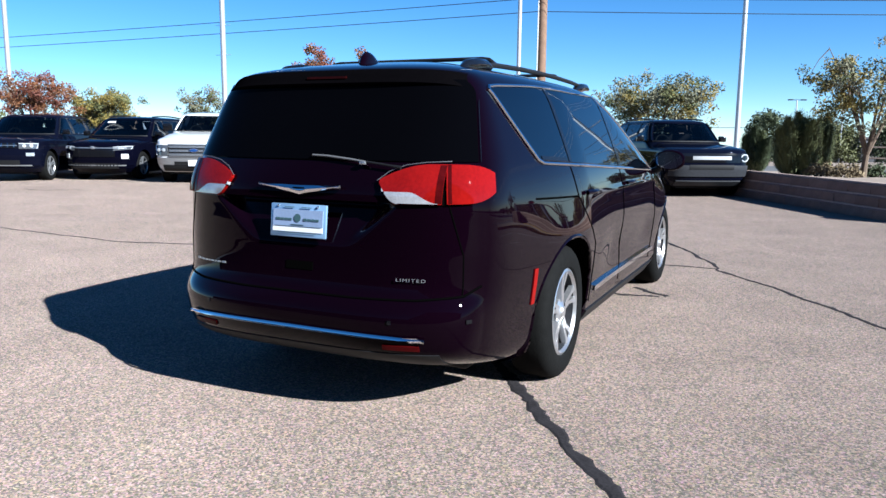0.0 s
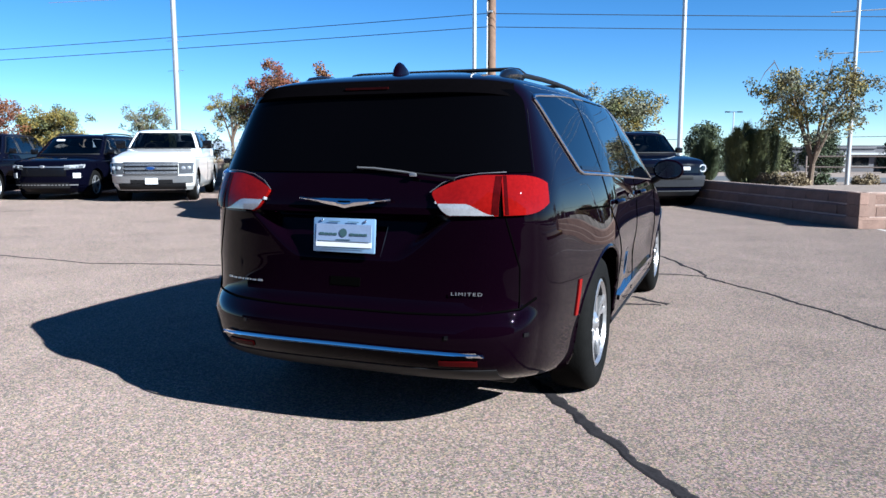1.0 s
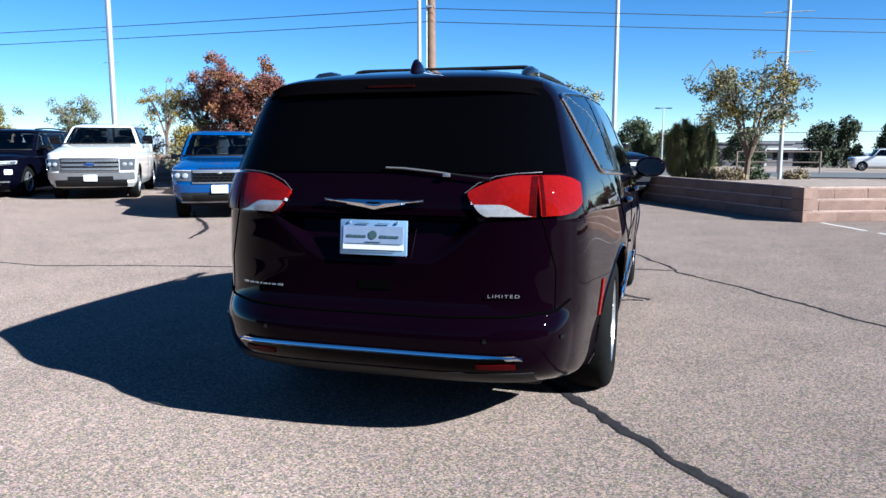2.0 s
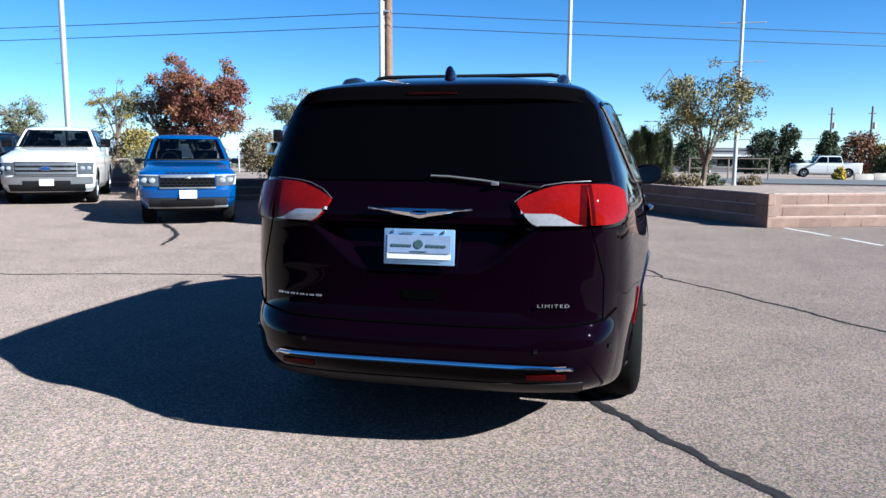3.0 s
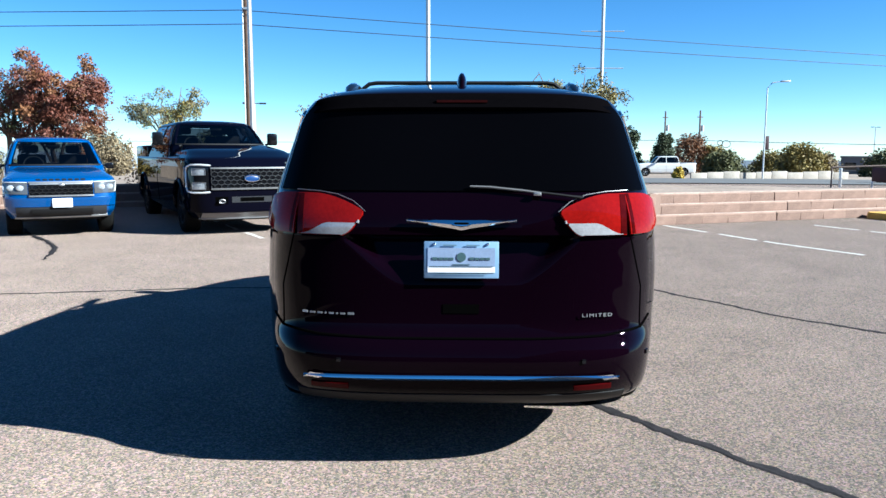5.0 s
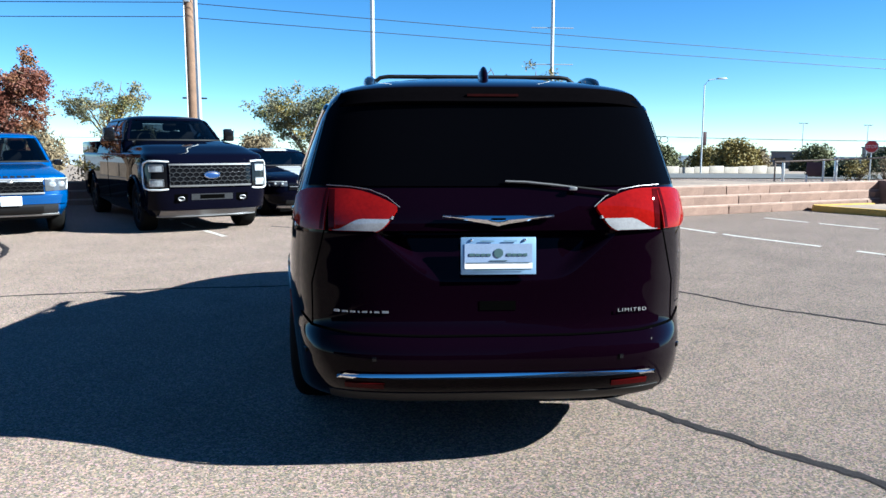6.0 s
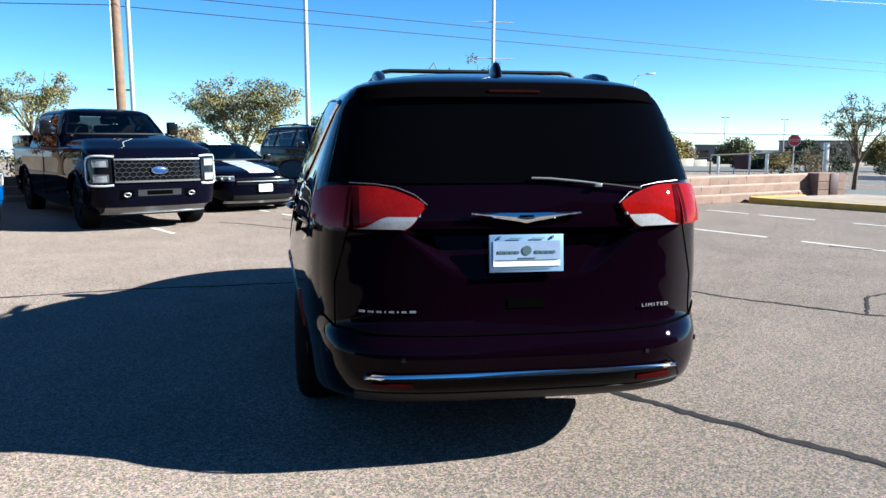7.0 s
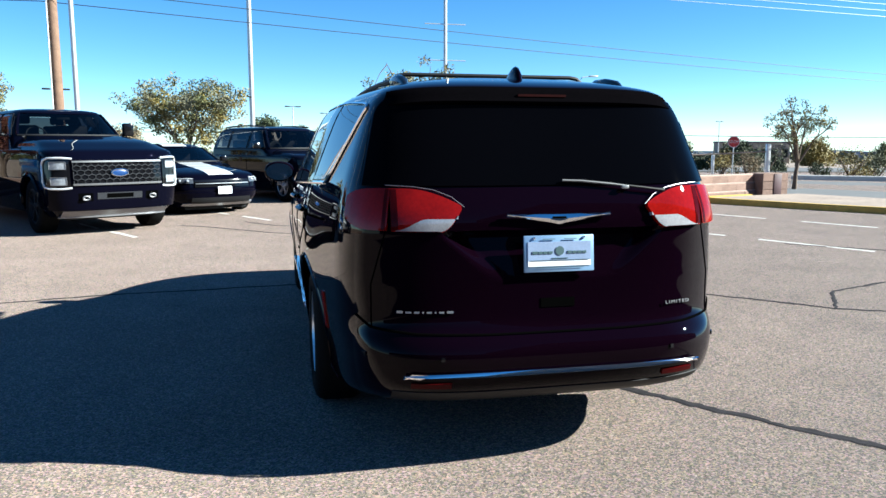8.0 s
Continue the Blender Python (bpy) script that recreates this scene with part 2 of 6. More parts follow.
# ------------------------------------------------------------------ mesh tools
def link_mesh(name, bm, mat, smooth=True, sharp=35):
    bmesh.ops.recalc_face_normals(bm, faces=bm.faces)
    me = bpy.data.meshes.new(name)
    if smooth:
        for f in bm.faces:
            f.smooth = True
        for e in bm.edges:
            if len(e.link_faces) == 2 and e.calc_face_angle(0) > radians(sharp):
                e.smooth = False
    bm.to_mesh(me)
    bm.free()
    mats = mat if isinstance(mat, (list, tuple)) else [mat]
    for m in mats:
        me.materials.append(MAT[m] if isinstance(m, str) else m)
    return me


def part(name, bm, mat, parent, label="", smooth=True, sharp=35):
    ob = new(name, link_mesh(name, bm, mat, smooth, sharp))
    ob.parent = parent
    if label:
        ob["label"] = label
    return ob


def thing(name, m, label, category, group="", kind=""):
    ob = new(name)
    ob.empty_display_size = 0.2
    ob.matrix_world = m
    return tagged(ob, label, category, group, kind)


def solid(name, bm, mat, label, category, group="", kind="", m=None, smooth=True):
    ob = new(name, link_mesh(name, bm, mat, smooth))
    if m is not None:
        ob.matrix_world = m
    return tagged(ob, label, category, group, kind)


def box(bm, x0, x1, y0, y1, z0, z1, bevel=0.0):
    vs = [bm.verts.new((x, y, z)) for z in (z0, z1) for y in (y0, y1) for x in (x0, x1)]
    fs = [bm.faces.new([vs[i] for i in q]) for q in ((0, 2, 3, 1), (4, 5, 7, 6), (0, 1, 5, 4), (2, 6, 7, 3), (0, 4, 6, 2), (1, 3, 7, 5))]
    if bevel:
        es = {e for f in fs for e in f.edges}
        bmesh.ops.bevel(bm, geom=list(es), offset=bevel, segments=2, affect="EDGES", profile=0.5)
    return bm


def new_box(*a, bevel=0.0):
    return box(bmesh.new(), *a, bevel=bevel)


def tube(bm, pts, radii, sides=10, cap=True):
    """A round tube through pts."""
    pts = [Vector(p) for p in pts]
    if not hasattr(radii, "__len__"):
        radii = [radii] * len(pts)
    rings = []
    for i, p in enumerate(pts):
        d = (pts[min(i + 1, len(pts) - 1)] - pts[max(i - 1, 0)]).normalized()
        a = d.cross(Vector((0, 0, 1)) if abs(d.z) < 0.95 else Vector((1, 0, 0))).normalized()
        b = d.cross(a)
        rings.append([bm.verts.new(p + radii[i] * (math.cos(2 * math.pi * k / sides) * a + math.sin(2 * math.pi * k / sides) * b)) for k in range(sides)])
    for r, s in zip(rings, rings[1:]):
        for k in range(sides):
            bm.faces.new((r[k], r[(k + 1) % sides], s[(k + 1) % sides], s[k]))
    if cap:
        bm.faces.new(rings[0][::-1])
        bm.faces.new(rings[-1])
    return bm


def lathe_x(bm, profile, sides=40, center=(0, 0, 0)):
    """Turn (radius, x) pairs about the x axis."""
    rings = []
    for r, x in profile:
        rings.append([bm.verts.new((center[0] + x, center[1] + r * math.cos(2 * math.pi * k / sides), center[2] + r * math.sin(2 * math.pi * k / sides))) for k in range(sides)])
    for a, b in zip(rings, rings[1:]):
        for k in range(sides):
            bm.faces.new((a[k], a[(k + 1) % sides], b[(k + 1) % sides], b[k]))
    return bm


def sheet(bm, grid, thick=0.0, normal_of=None):
    """A grid of points as quads; with thick, a closed shell going inwards along -normal."""
    rows, cols = len(grid), len(grid[0])
    v = [[bm.verts.new(p) for p in row] for row in grid]
    for i in range(rows - 1):
        for j in range(cols - 1):
            bm.faces.new((v[i][j], v[i][j + 1], v[i + 1][j + 1], v[i + 1][j]))
    if thick:
        def nrm(i, j):
            a = Vector(grid[min(i + 1, rows - 1)][j]) - Vector(grid[max(i - 1, 0)][j])
            b = Vector(grid[i][min(j + 1, cols - 1)]) - Vector(grid[i][max(j - 1, 0)])
            n = a.cross(b)
            return n.normalized() if n.length > 1e-9 else Vector((0, 0, 1))
        sgn = normal_of
        u = []
        for i in range(rows):
            row = []
            for j in range(cols):
                n = nrm(i, j)
                if n.dot(sgn) < 0:
                    n = -n
                row.append(bm.verts.new(Vector(grid[i][j]) - thick * n))
            u.append(row)
        for i in range(rows - 1):
            for j in range(cols - 1):
                bm.faces.new((u[i][j], u[i + 1][j], u[i + 1][j + 1], u[i][j + 1]))
        for j in range(cols - 1):
            bm.faces.new((v[0][j], u[0][j], u[0][j + 1], v[0][j + 1]))
            bm.faces.new((v[-1][j], v[-1][j + 1], u[-1][j + 1], u[-1][j]))
        for i in range(rows - 1):
            bm.faces.new((v[i][0], v[i + 1][0], u[i + 1][0], u[i][0]))
            bm.faces.new((v[i][-1], u[i][-1], u[i + 1][-1], v[i + 1][-1]))
    return bm


class Shell:
    """A vehicle's skin as a stack of level outlines: half-width, rear and front by height, with rounded ends.
    x to the vehicle's right, y ahead, z up."""

    def __init__(self, levels, rear_cap=0.9, front_cap=1.2, power=2.6, smooth=0.03, dent=None, power_front=None):
        self.z = np.array([a[0] for a in levels])
        self.cols = [np.array([a[k] for a in levels]) for k in (1, 2, 3)]
        self.lr, self.lf, self.n = rear_cap, front_cap, power
        self.nf = power_front or power
        self.s = smooth
        self.dent = dent
        self.flare = None
        self.taper = 0.0
        self.rounding = None
        g = np.linspace(-1, 1, 9)
        self.k = (g * smooth * 1.6, np.exp(-2.2 * g * g))

    def val(self, c, z):
        off, wt = self.k
        zz = np.clip(z + off, self.z[0], self.z[-1])
        return float(np.sum(np.interp(zz, self.z, self.cols[c]) * wt) / np.sum(wt))

    def wrf(self, z):
        return self.val(0, z), self.val(1, z), self.val(2, z)

    def caps(self, z, r, f):
        span = f - r
        lr = min(self.lr if not self.rounding else float(np.interp(z, *self.rounding)), 0.45 * span)
        lf = min(self.lf, 0.45 * span)
        return lr, lf

    def at(self, s, z):
        """s: 0 rear middle, 1 end of the rear cap, 2 start of the front cap, 3 front middle; negative on the left."""
        sg = -1 if s < 0 else 1
        s = abs(s)
        wd, r, f = self.wrf(z)
        lr, lf = self.caps(z, r, f)
        if s <= 1:
            t = s * math.pi / 2
            x = wd * math.sin(t) ** (2 / self.n)
            y = r + lr * (1 - max(math.cos(t), 0) ** (2 / self.n))
        elif s <= 2:
            x = wd
            y = r + lr + (s - 1) * (f - lf - r - lr)
        else:
            t = (3 - s) * math.pi / 2
            x = wd * math.sin(t) ** (2 / self.nf)
            y = f - lf * (1 - max(math.cos(t), 0) ** (2 / self.nf))
        if self.taper and y < 1.5:
            x *= 1 - self.taper * min(1.0, (1.5 - y) / 1.2) ** 1.4
        p = Vector((sg * x, y, z))
        if self.dent:
            p.y += self.dent(p.x, z, s)
        if self.flare and s > 0.6:
            p.x += sg * self.flare(p.y, z) * min(1.0, (s - 0.6) / 0.3)
        return p

    def rear(self, x, z):
        wd = self.wrf(z)[0]
        want = abs(x)
        for k in range(4 if self.taper else 1):
            a = min(want / wd, 0.9999)
            p = self.at(math.copysign(math.asin(a ** (self.n / 2)) * 2 / math.pi, x), z)
            want *= abs(x) / max(abs(p.x), 1e-6)
        return p

    def front(self, x, z):
        wd = self.wrf(z)[0]
        a = min(abs(x) / wd, 0.9999)
        s = 3 - math.asin(a ** (self.nf / 2)) * 2 / math.pi
        return self.at(math.copysign(s, x) if x else s, z)

    def side(self, sg, y, z):
        wd, r, f = self.wrf(z)
        lr, lf = self.caps(z, r, f)
        if y < r + lr:
            c = max(0.0, min(1.0, 1 - (y - r) / lr)) ** (self.n / 2)
            s = math.acos(c) * 2 / math.pi
        elif y <= f - lf:
            s = 1 + (y - r - lr) / max(f - lf - r - lr, 1e-6)
        else:
            c = max(0.0, min(1.0, 1 - (f - y) / lf)) ** (self.nf / 2)
            s = 3 - math.acos(c) * 2 / math.pi
        return self.at(sg * max(s, 1e-4), z)

    def normal(self, fn, a, z, e=0.004):
        p = fn(a, z)
        n = (fn(a + e, z) - fn(a - e, z)).cross(fn(a, z + e) - fn(a, z - e))
        n.normalize()
        c = Vector((0, 0.5 * sum(self.wrf(z)[1:]), z * 0.6))
        return p, (n if n.dot(p - c) > 0 else -n)

    def patch(self, fn, a0, a1, lo, hi, na=16, nz=8, lift=0.006, thick=0.012):
        """A plate that follows the skin. fn(a, z); lo(a), hi(a) bound it in height, or numbers."""
        lof = lo if callable(lo) else (lambda a: lo)
        hif = hi if callable(hi) else (lambda a: hi)
        grid = []
        mid = Vector((0, 0, 0))
        for j in range(nz + 1):
            row = []
            for i in range(na + 1):
                a = a0 + (a1 - a0) * i / na
                z = lof(a) + (hif(a) - lof(a)) * j / nz
                p, n = self.normal(fn, a, z)
                row.append(p + n * lift)
                mid += n
            grid.append(row)
        bm = bmesh.new()
        return sheet(bm, grid, thick, mid.normalized())

    def line(self, fn, pts, width=0.006, lift=0.001, sides=6, n=1):
        """A thin bead along the skin through (a, z) pairs."""
        out = []
        for (a0, z0), (a1, z1) in zip(pts, pts[1:]):
            for k in range(n):
                a, z = a0 + (a1 - a0) * k / n, z0 + (z1 - z0) * k / n
                p, nn = self.normal(fn, a, z)
                out.append(p + nn * lift)
        p, nn = self.normal(fn, *pts[-1])
        out.append(p + nn * lift)
        return tube(bmesh.new(), out, width, sides)

    def mesh(self, zs, ns=150):
        bm = bmesh.new()
        ss = []
        k = ns // 6
        for i in range(k):
            ss.append(i / k)
        for i in range(k):
            ss.append(1 + i / k)
        for i in range(k + 1):
            ss.append(2 + i / k)
        full = [s for s in ss] + [-s for s in ss[-2:0:-1]]
        rings = [[bm.verts.new(self.at(s, z)) for s in full] for z in zs]
        m = len(full)
        for a, b in zip(rings, rings[1:]):
            for i in range(m):
                bm.faces.new((a[i], a[(i + 1) % m], b[(i + 1) % m], b[i]))
        # close top and bottom
        for ring, z in ((rings[0], zs[0]), (rings[-1], zs[-1])):
            half = m // 2
            for i in range(half):
                a, b = ring[i], ring[i + 1]
                c, d = ring[(m - i - 1) % m], ring[(m - i) % m]
                vs = []
                for v in (a, b, c, d):
                    if v not in vs:
                        vs.append(v)
                if len(vs) > 2:
                    try:
                        bm.faces.new(vs)
                    except ValueError:
                        pass
        return bm


def cut_wells(name, bm, mats, wells, depth, parent, label=""):
    """Skin with round wheel wells cut through it: wells are (y, z, radius); depth is the half-width left between them."""
    ob = new(name, link_mesh(name, bm, mats[0]))
    ob.data.materials.append(MAT[mats[1]])
    cutters = []
    for y, z, r in wells:
        for sg in (-1, 1):
            b = bmesh.new()
            lathe_x(b, [(r, sg * depth), (r, sg * 1.4)], 40, (0, y, z))
            bmesh.ops.holes_fill(b, edges=b.edges)
            bmesh.ops.recalc_face_normals(b, faces=b.faces)
            me = bpy.data.meshes.new("cutter")
            for f in b.faces:
                f.material_index = 0
            b.to_mesh(me)
            b.free()
            me.materials.append(MAT[mats[1]])
            cutters.append(new("cutter", me))
    for c in cutters:
        md = ob.modifiers.new("well", "BOOLEAN")
        md.operation = "DIFFERENCE"
        md.solver = "EXACT"
        md.material_mode = "TRANSFER"
        md.object = c
    dg = bpy.context.evaluated_depsgraph_get()
    me = bpy.data.meshes.new_from_object(ob.evaluated_get(dg), preserve_all_data_layers=False, depsgraph=dg)
    ob.modifiers.clear()
    ob.data = me
    for c in cutters:
        bpy.data.objects.remove(c)
    me.shade_smooth()
    b = bmesh.new()
    b.from_mesh(me)
    for e in b.edges:
        if len(e.link_faces) == 2 and (e.calc_face_angle(0) > radians(38) or e.link_faces[0].material_index != e.link_faces[1].material_index):
            e.smooth = False
    b.to_mesh(me)
    b.free()
    ob.parent = parent
    if label:
        ob["label"] = label
    return ob


def mirror_pair(fn):
    for sg in (-1, 1):
        fn(sg)


# ------------------------------------------------------------------ wheels
def wheel(parent, x, y, r, width, rim_r, spokes=5, sg=1, rim_mat="alloy"):
    """A tyre with a spoked rim; x is the outer face, sg the side it faces."""
    bm = bmesh.new()
    prof = [(rim_r, -width * 0.06), (rim_r + 0.012, 0.0), (rim_r + (r - rim_r) * 0.45, 0.008), (r - 0.03, -0.004), (r - 0.010, -0.022), (r, -0.05), (r, -width + 0.05), (r - 0.012, -width + 0.02), (rim_r + 0.01, -width), (rim_r, -width * 0.8)]
    lathe_x(bm, [(a, x + sg * b) for a, b in prof], 48, (0, y, r))
    tyre = part("tyre", bm, "rubber", parent)
    bm = bmesh.new()
    lathe_x(bm, [(a, x + sg * b) for a, b in [(rim_r + 0.002, -0.012), (rim_r - 0.012, -0.004), (rim_r - 0.022, -0.022)]], 48, (0, y, r))
    lathe_x(bm, [(a, x + sg * b) for a, b in [(0.001, -0.012), (0.03, -0.012), (0.036, -0.02), (0.075, -0.035), (0.08, -0.07)]], 24, (0, y, r))
    for k in range(spokes):
        for off in (-0.17, 0.17):
            a = 2 * math.pi * k / spokes + 0.3
            rows = []
            for tt, hw, dx in ((0.05, 0.020, -0.022), (0.5, 0.013, -0.024), (1.0, 0.019, -0.012)):
                rr = 0.05 + tt * (rim_r - 0.068)
                aa = a + off * (0.35 + 0.65 * tt)
                c, s = math.cos(aa), math.sin(aa)
                t1, t2 = Vector((0, -s, c)), Vector((0, c, s))
                base = Vector((x, y, r)) + t2 * rr
                rows.append([base + t1 * hw + Vector((sg * (dx - 0.03), 0, 0)), base + t1 * hw * 0.8 + Vector((sg * dx, 0, 0)), base - t1 * hw * 0.8 + Vector((sg * dx, 0, 0)), base - t1 * hw + Vector((sg * (dx - 0.03), 0, 0))])
            sheet(bm, rows)
    rim = part("rim", bm, rim_mat, tyre)
    bm = bmesh.new()
    lathe_x(bm, [(0.001, x - sg * 0.10), (rim_r - 0.02, x - sg * 0.10)], 32, (0, y, r))
    part("brake_disc", bm, "black", tyre)
    bm = bmesh.new()
    lathe_x(bm, [(rim_r - 0.02, x - sg * 0.024), (rim_r - 0.03, x - sg * 0.15)], 48, (0, y, r))
    part("rim_barrel", bm, "bumper_grey", tyre)
    return tyre


# ------------------------------------------------------------------ lot frame: u along the row of bays, v towards their backs
CORNER = Vector((1.30, 13.60, 0))
U = Vector((0.86, 0.51, 0)).normalized()
V = Vector((-U.y, U.x, 0))


def lot(u, v, z=0.0):
    return CORNER + U * u + V * v + Vector((0, 0, z))


def lot_pose(u, v, z=0.0, turn=0.0):
    """x along the row, y towards the back of the bays."""
    p = lot(u, v, z)
    return pose(p.x, p.y, p.z, 0, 0, math.degrees(math.atan2(U.y, U.x)) + turn)


# ------------------------------------------------------------------ ground
def smooth(t):
    t = min(1.0, max(0.0, t))
    return t * t * (3 - 2 * t)


def gz(x, y):
    """Height of the ground: flat round the van, a little higher by the far left bays, falling away beyond the car park."""
    r = math.hypot(x + 2, y - 3)
    return 0.13 * smooth((-x - 6) / 8) * smooth((y - 7) / 5) * (1 - smooth((r - 30) / 30)) - 0.02 * max(0.0, r - 24)


def steps():
    near = [-40 + 2 * k for k in range(41)]
    far = [45, 52, 60, 75, 95, 120, 160, 220, 320, 480, 700, 1000, 1500]
    return [-a for a in reversed(far)] + near + far


solid("ground", sheet(bmesh.new(), [[(x, y, gz(x, y)) for x in steps()] for y in steps()]), "asphalt", "pale worn chip-seal asphalt of a car park", "ground", kind="structure")


# ------------------------------------------------------------------ the minivan
def minivan(m):
    van = thing("minivan", m, "dark maroon minivan with privacy glass parked on worn asphalt", "minivan")

    def dent(x, z, s):
        if s > 0.9 or z > 1.03 or z < 0.82:
            return 0.0
        # sloping recess behind the number plate
        half = 0.27 + 0.20 * (z - 0.82) / 0.18
        side = smooth((half + 0.02 - abs(x)) / 0.09)
        up = (z - 0.82) / 0.185
        return 0.065 * side * (up if up < 1 else max(0.0, 1 - (z - 1.005) / 0.02))

    def flare(y, z):
        # swollen arches and a hollow along the doors
        out = 0.0
        for yc in (1.19, 4.28):
            out += 0.022 * math.exp(-((y - yc) / 0.46) ** 2) * math.exp(-((z - 0.74) / 0.17) ** 2)
        mid = smooth((y - 1.75) / 0.5) * smooth((3.75 - y) / 0.5)
        return out - 0.022 * mid * math.exp(-((z - 0.60) / 0.14) ** 2) + 0.006 * mid * math.exp(-((z - 0.985) / 0.03) ** 2)

    LEV = [
        (0.21, 0.900, 0.50, 4.90), (0.25, 0.945, 0.30, 5.05), (0.295, 0.962, 0.13, 5.12), (0.335, 0.968, 0.050, 5.15), (0.42, 0.978, 0.010, 5.17), (0.50, 0.988, 0.0, 5.17),
        (0.555, 0.993, 0.006, 5.16), (0.59, 0.996, 0.040, 5.15), (0.615, 0.998, 0.070, 5.14), (0.72, 1.003, 0.086, 5.10), (0.82, 1.004, 0.095, 5.04), (0.92, 1.000, 0.10, 4.95),
        (1.02, 0.992, 0.10, 4.72), (1.08, 0.982, 0.105, 4.45), (1.13, 0.972, 0.125, 4.22), (1.20, 0.952, 0.160, 4.06), (1.35, 0.894, 0.235, 3.78),
        (1.50, 0.832, 0.318, 3.48), (1.56, 0.800, 0.345, 3.30), (1.595, 0.772, 0.348, 3.16), (1.626, 0.730, 0.352, 3.02), (1.652, 0.675, 0.39, 2.86),
        (1.672, 0.59, 0.50, 2.62), (1.687, 0.46, 0.69, 2.35), (1.696, 0.31, 0.92, 2.10),
    ]
    sh = Shell(LEV, 0.88, 1.35, 3.5, 0.036, dent, 2.6)
    sh.flare = flare
    sh.taper = 0.13
    sh.rounding = ((0.2, 0.55, 0.8, 1.1, 1.35, 1.5, 1.6, 1.68), (0.50, 0.56, 0.48, 0.45, 0.36, 0.28, 0.27, 0.44))
    zs = [0.21 + 0.015 * i for i in range(int((1.605 - 0.21) / 0.015) + 1)] + [1.615, 1.626, 1.637, 1.648, 1.657, 1.665, 1.672, 1.679, 1.685, 1.691, 1.696]
    zs = sorted(set(zs + [0.8025 + 0.015 * i for i in range(17)]))
    WELLS = [(1.19, 0.375, 0.415), (4.28, 0.375, 0.415)]
    cut_wells("body", sh.mesh(zs, 540), ("maroon", "gap"), WELLS, 0.70, van, "dark maroon metallic paint")
    R, S = sh.rear, sh.side

    # rear window and the black spoiler edge above it
    def glass_half(z):
        return 0.79 - 0.24 * (z - 1.205) - 0.06 * max(0.0, (z - 1.49) / 0.10) ** 2.4
    grid = []
    for j in range(21):
        z = 1.205 + (1.570 - 1.205) * j / 20
        row = []
        for i in range(41):
            q = -1 + 2 * i / 40
            p, n = sh.normal(R, q * glass_half(z), z)
            row.append(p + n * 0.007)
        grid.append(row)
    part("rear_window", sheet(bmesh.new(), grid, 0.012, Vector((0, -1, 0))), "glass_dark", van, "black privacy glass")
    # bonded edge of the glass
    for sg in (-1, 1):
        part("window_edge", sh.line(lambda a, z: R(sg * a, z), [(glass_half(z) + 0.006, z) for z in (1.205, 1.27, 1.34, 1.41, 1.48)], 0.002, 0.008, 6, 2), "gloss_black", van)
    # spoiler lip over the glass, standing proud at its lower edge
    grid = []
    for i in range(45):
        q = -1 + 2 * i / 44
        row = []
        for k in range(9):
            a = k / 8
            x = q * (0.69 - 0.03 * a)
            p, n = sh.normal(R, x, 1.553 + 0.070 * a - 0.018 * abs(q) ** 5)
            row.append(p + n * (0.004 + 0.026 * (1 - a) ** 1.5) * (1 - 0.9 * abs(q) ** 5))
        grid.append(row)
    part("spoiler", sheet(bmesh.new(), grid, 0.012, Vector((0, -1, 0.4))), "spoiler_black", van, "black roof spoiler lip")
    grid = [[Vector((x, R(x, 1.588).y - 0.026, z)) for x in (-0.11, -0.05, 0.05, 0.11)] for z in (1.583, 1.593)]
    part("high_brake_lamp", sheet(bmesh.new(), grid, 0.01, Vector((0, -1, 0))), "red_dim", van, "dark red centre brake lamp")

    # tail lamps, split by the tailgate gap
    def lamp(sg):
        def f(a, z):
            return R(sg * a, z)
        def top(a):
            t = min(1, max(0, (a - 0.412) / 0.22))
            return 1.122 + 0.068 * math.sin(t * math.pi / 2) ** 0.9
        def bot(a):
            t = min(1, max(0, (a - 0.412) / 0.085))
            return 1.108 - 0.083 * math.sin(t * math.pi / 2)
        base = part("tail_lamp", sh.patch(f, 0.412, 0.688, bot, top, 24, 8, 0.018, 0.03), "red_lens", van, "red tail lamp with a clear lower wedge")
        part("reversing_lens", sh.patch(f, 0.428, 0.672, lambda a: bot(a) + 0.002, lambda a: min(top(a) - 0.004, 1.073 - 0.044 * smooth((a - 0.55) / 0.12)), 18, 4, 0.0205, 0.02), "clear_lens", base, "clear white lens")
        part("lamp_shade", sh.patch(f, 0.662, 0.687, lambda a: bot(a) + 0.004, lambda a: top(a) - 0.004, 4, 6, 0.0195, 0.02), "dark_red", base, "dark end of the lens")
        part("lamp_brow", sh.line(f, [(0.400, 1.118), (0.45, 1.158), (0.52, 1.186), (0.60, 1.198), (0.70, 1.203)], 0.002, 0.016, 6, 6), "dull_steel", van, "thin bright lamp brow")
        def h(a, z):
            return sh.at(sg * a, z)
        def s_of(x):
            wd = sh.wrf(1.12)[0] * 0.885
            return math.asin(min(0.999, (x / wd) ** 1.75)) * 2 / math.pi
        s0, s1 = s_of(0.708), s_of(0.848)
        def end(a):
            return ((a - s0) / (s1 - s0)) ** 2.5
        outer = part("tail_lamp", sh.patch(h, s0, s1, lambda a: 1.027 + 0.045 * end(a) ** 1.6, lambda a: 1.190 - 0.035 * end(a) ** 1.6, 18, 8, 0.018, 0.03), "red_lens", van, "red wrap-round tail lamp")
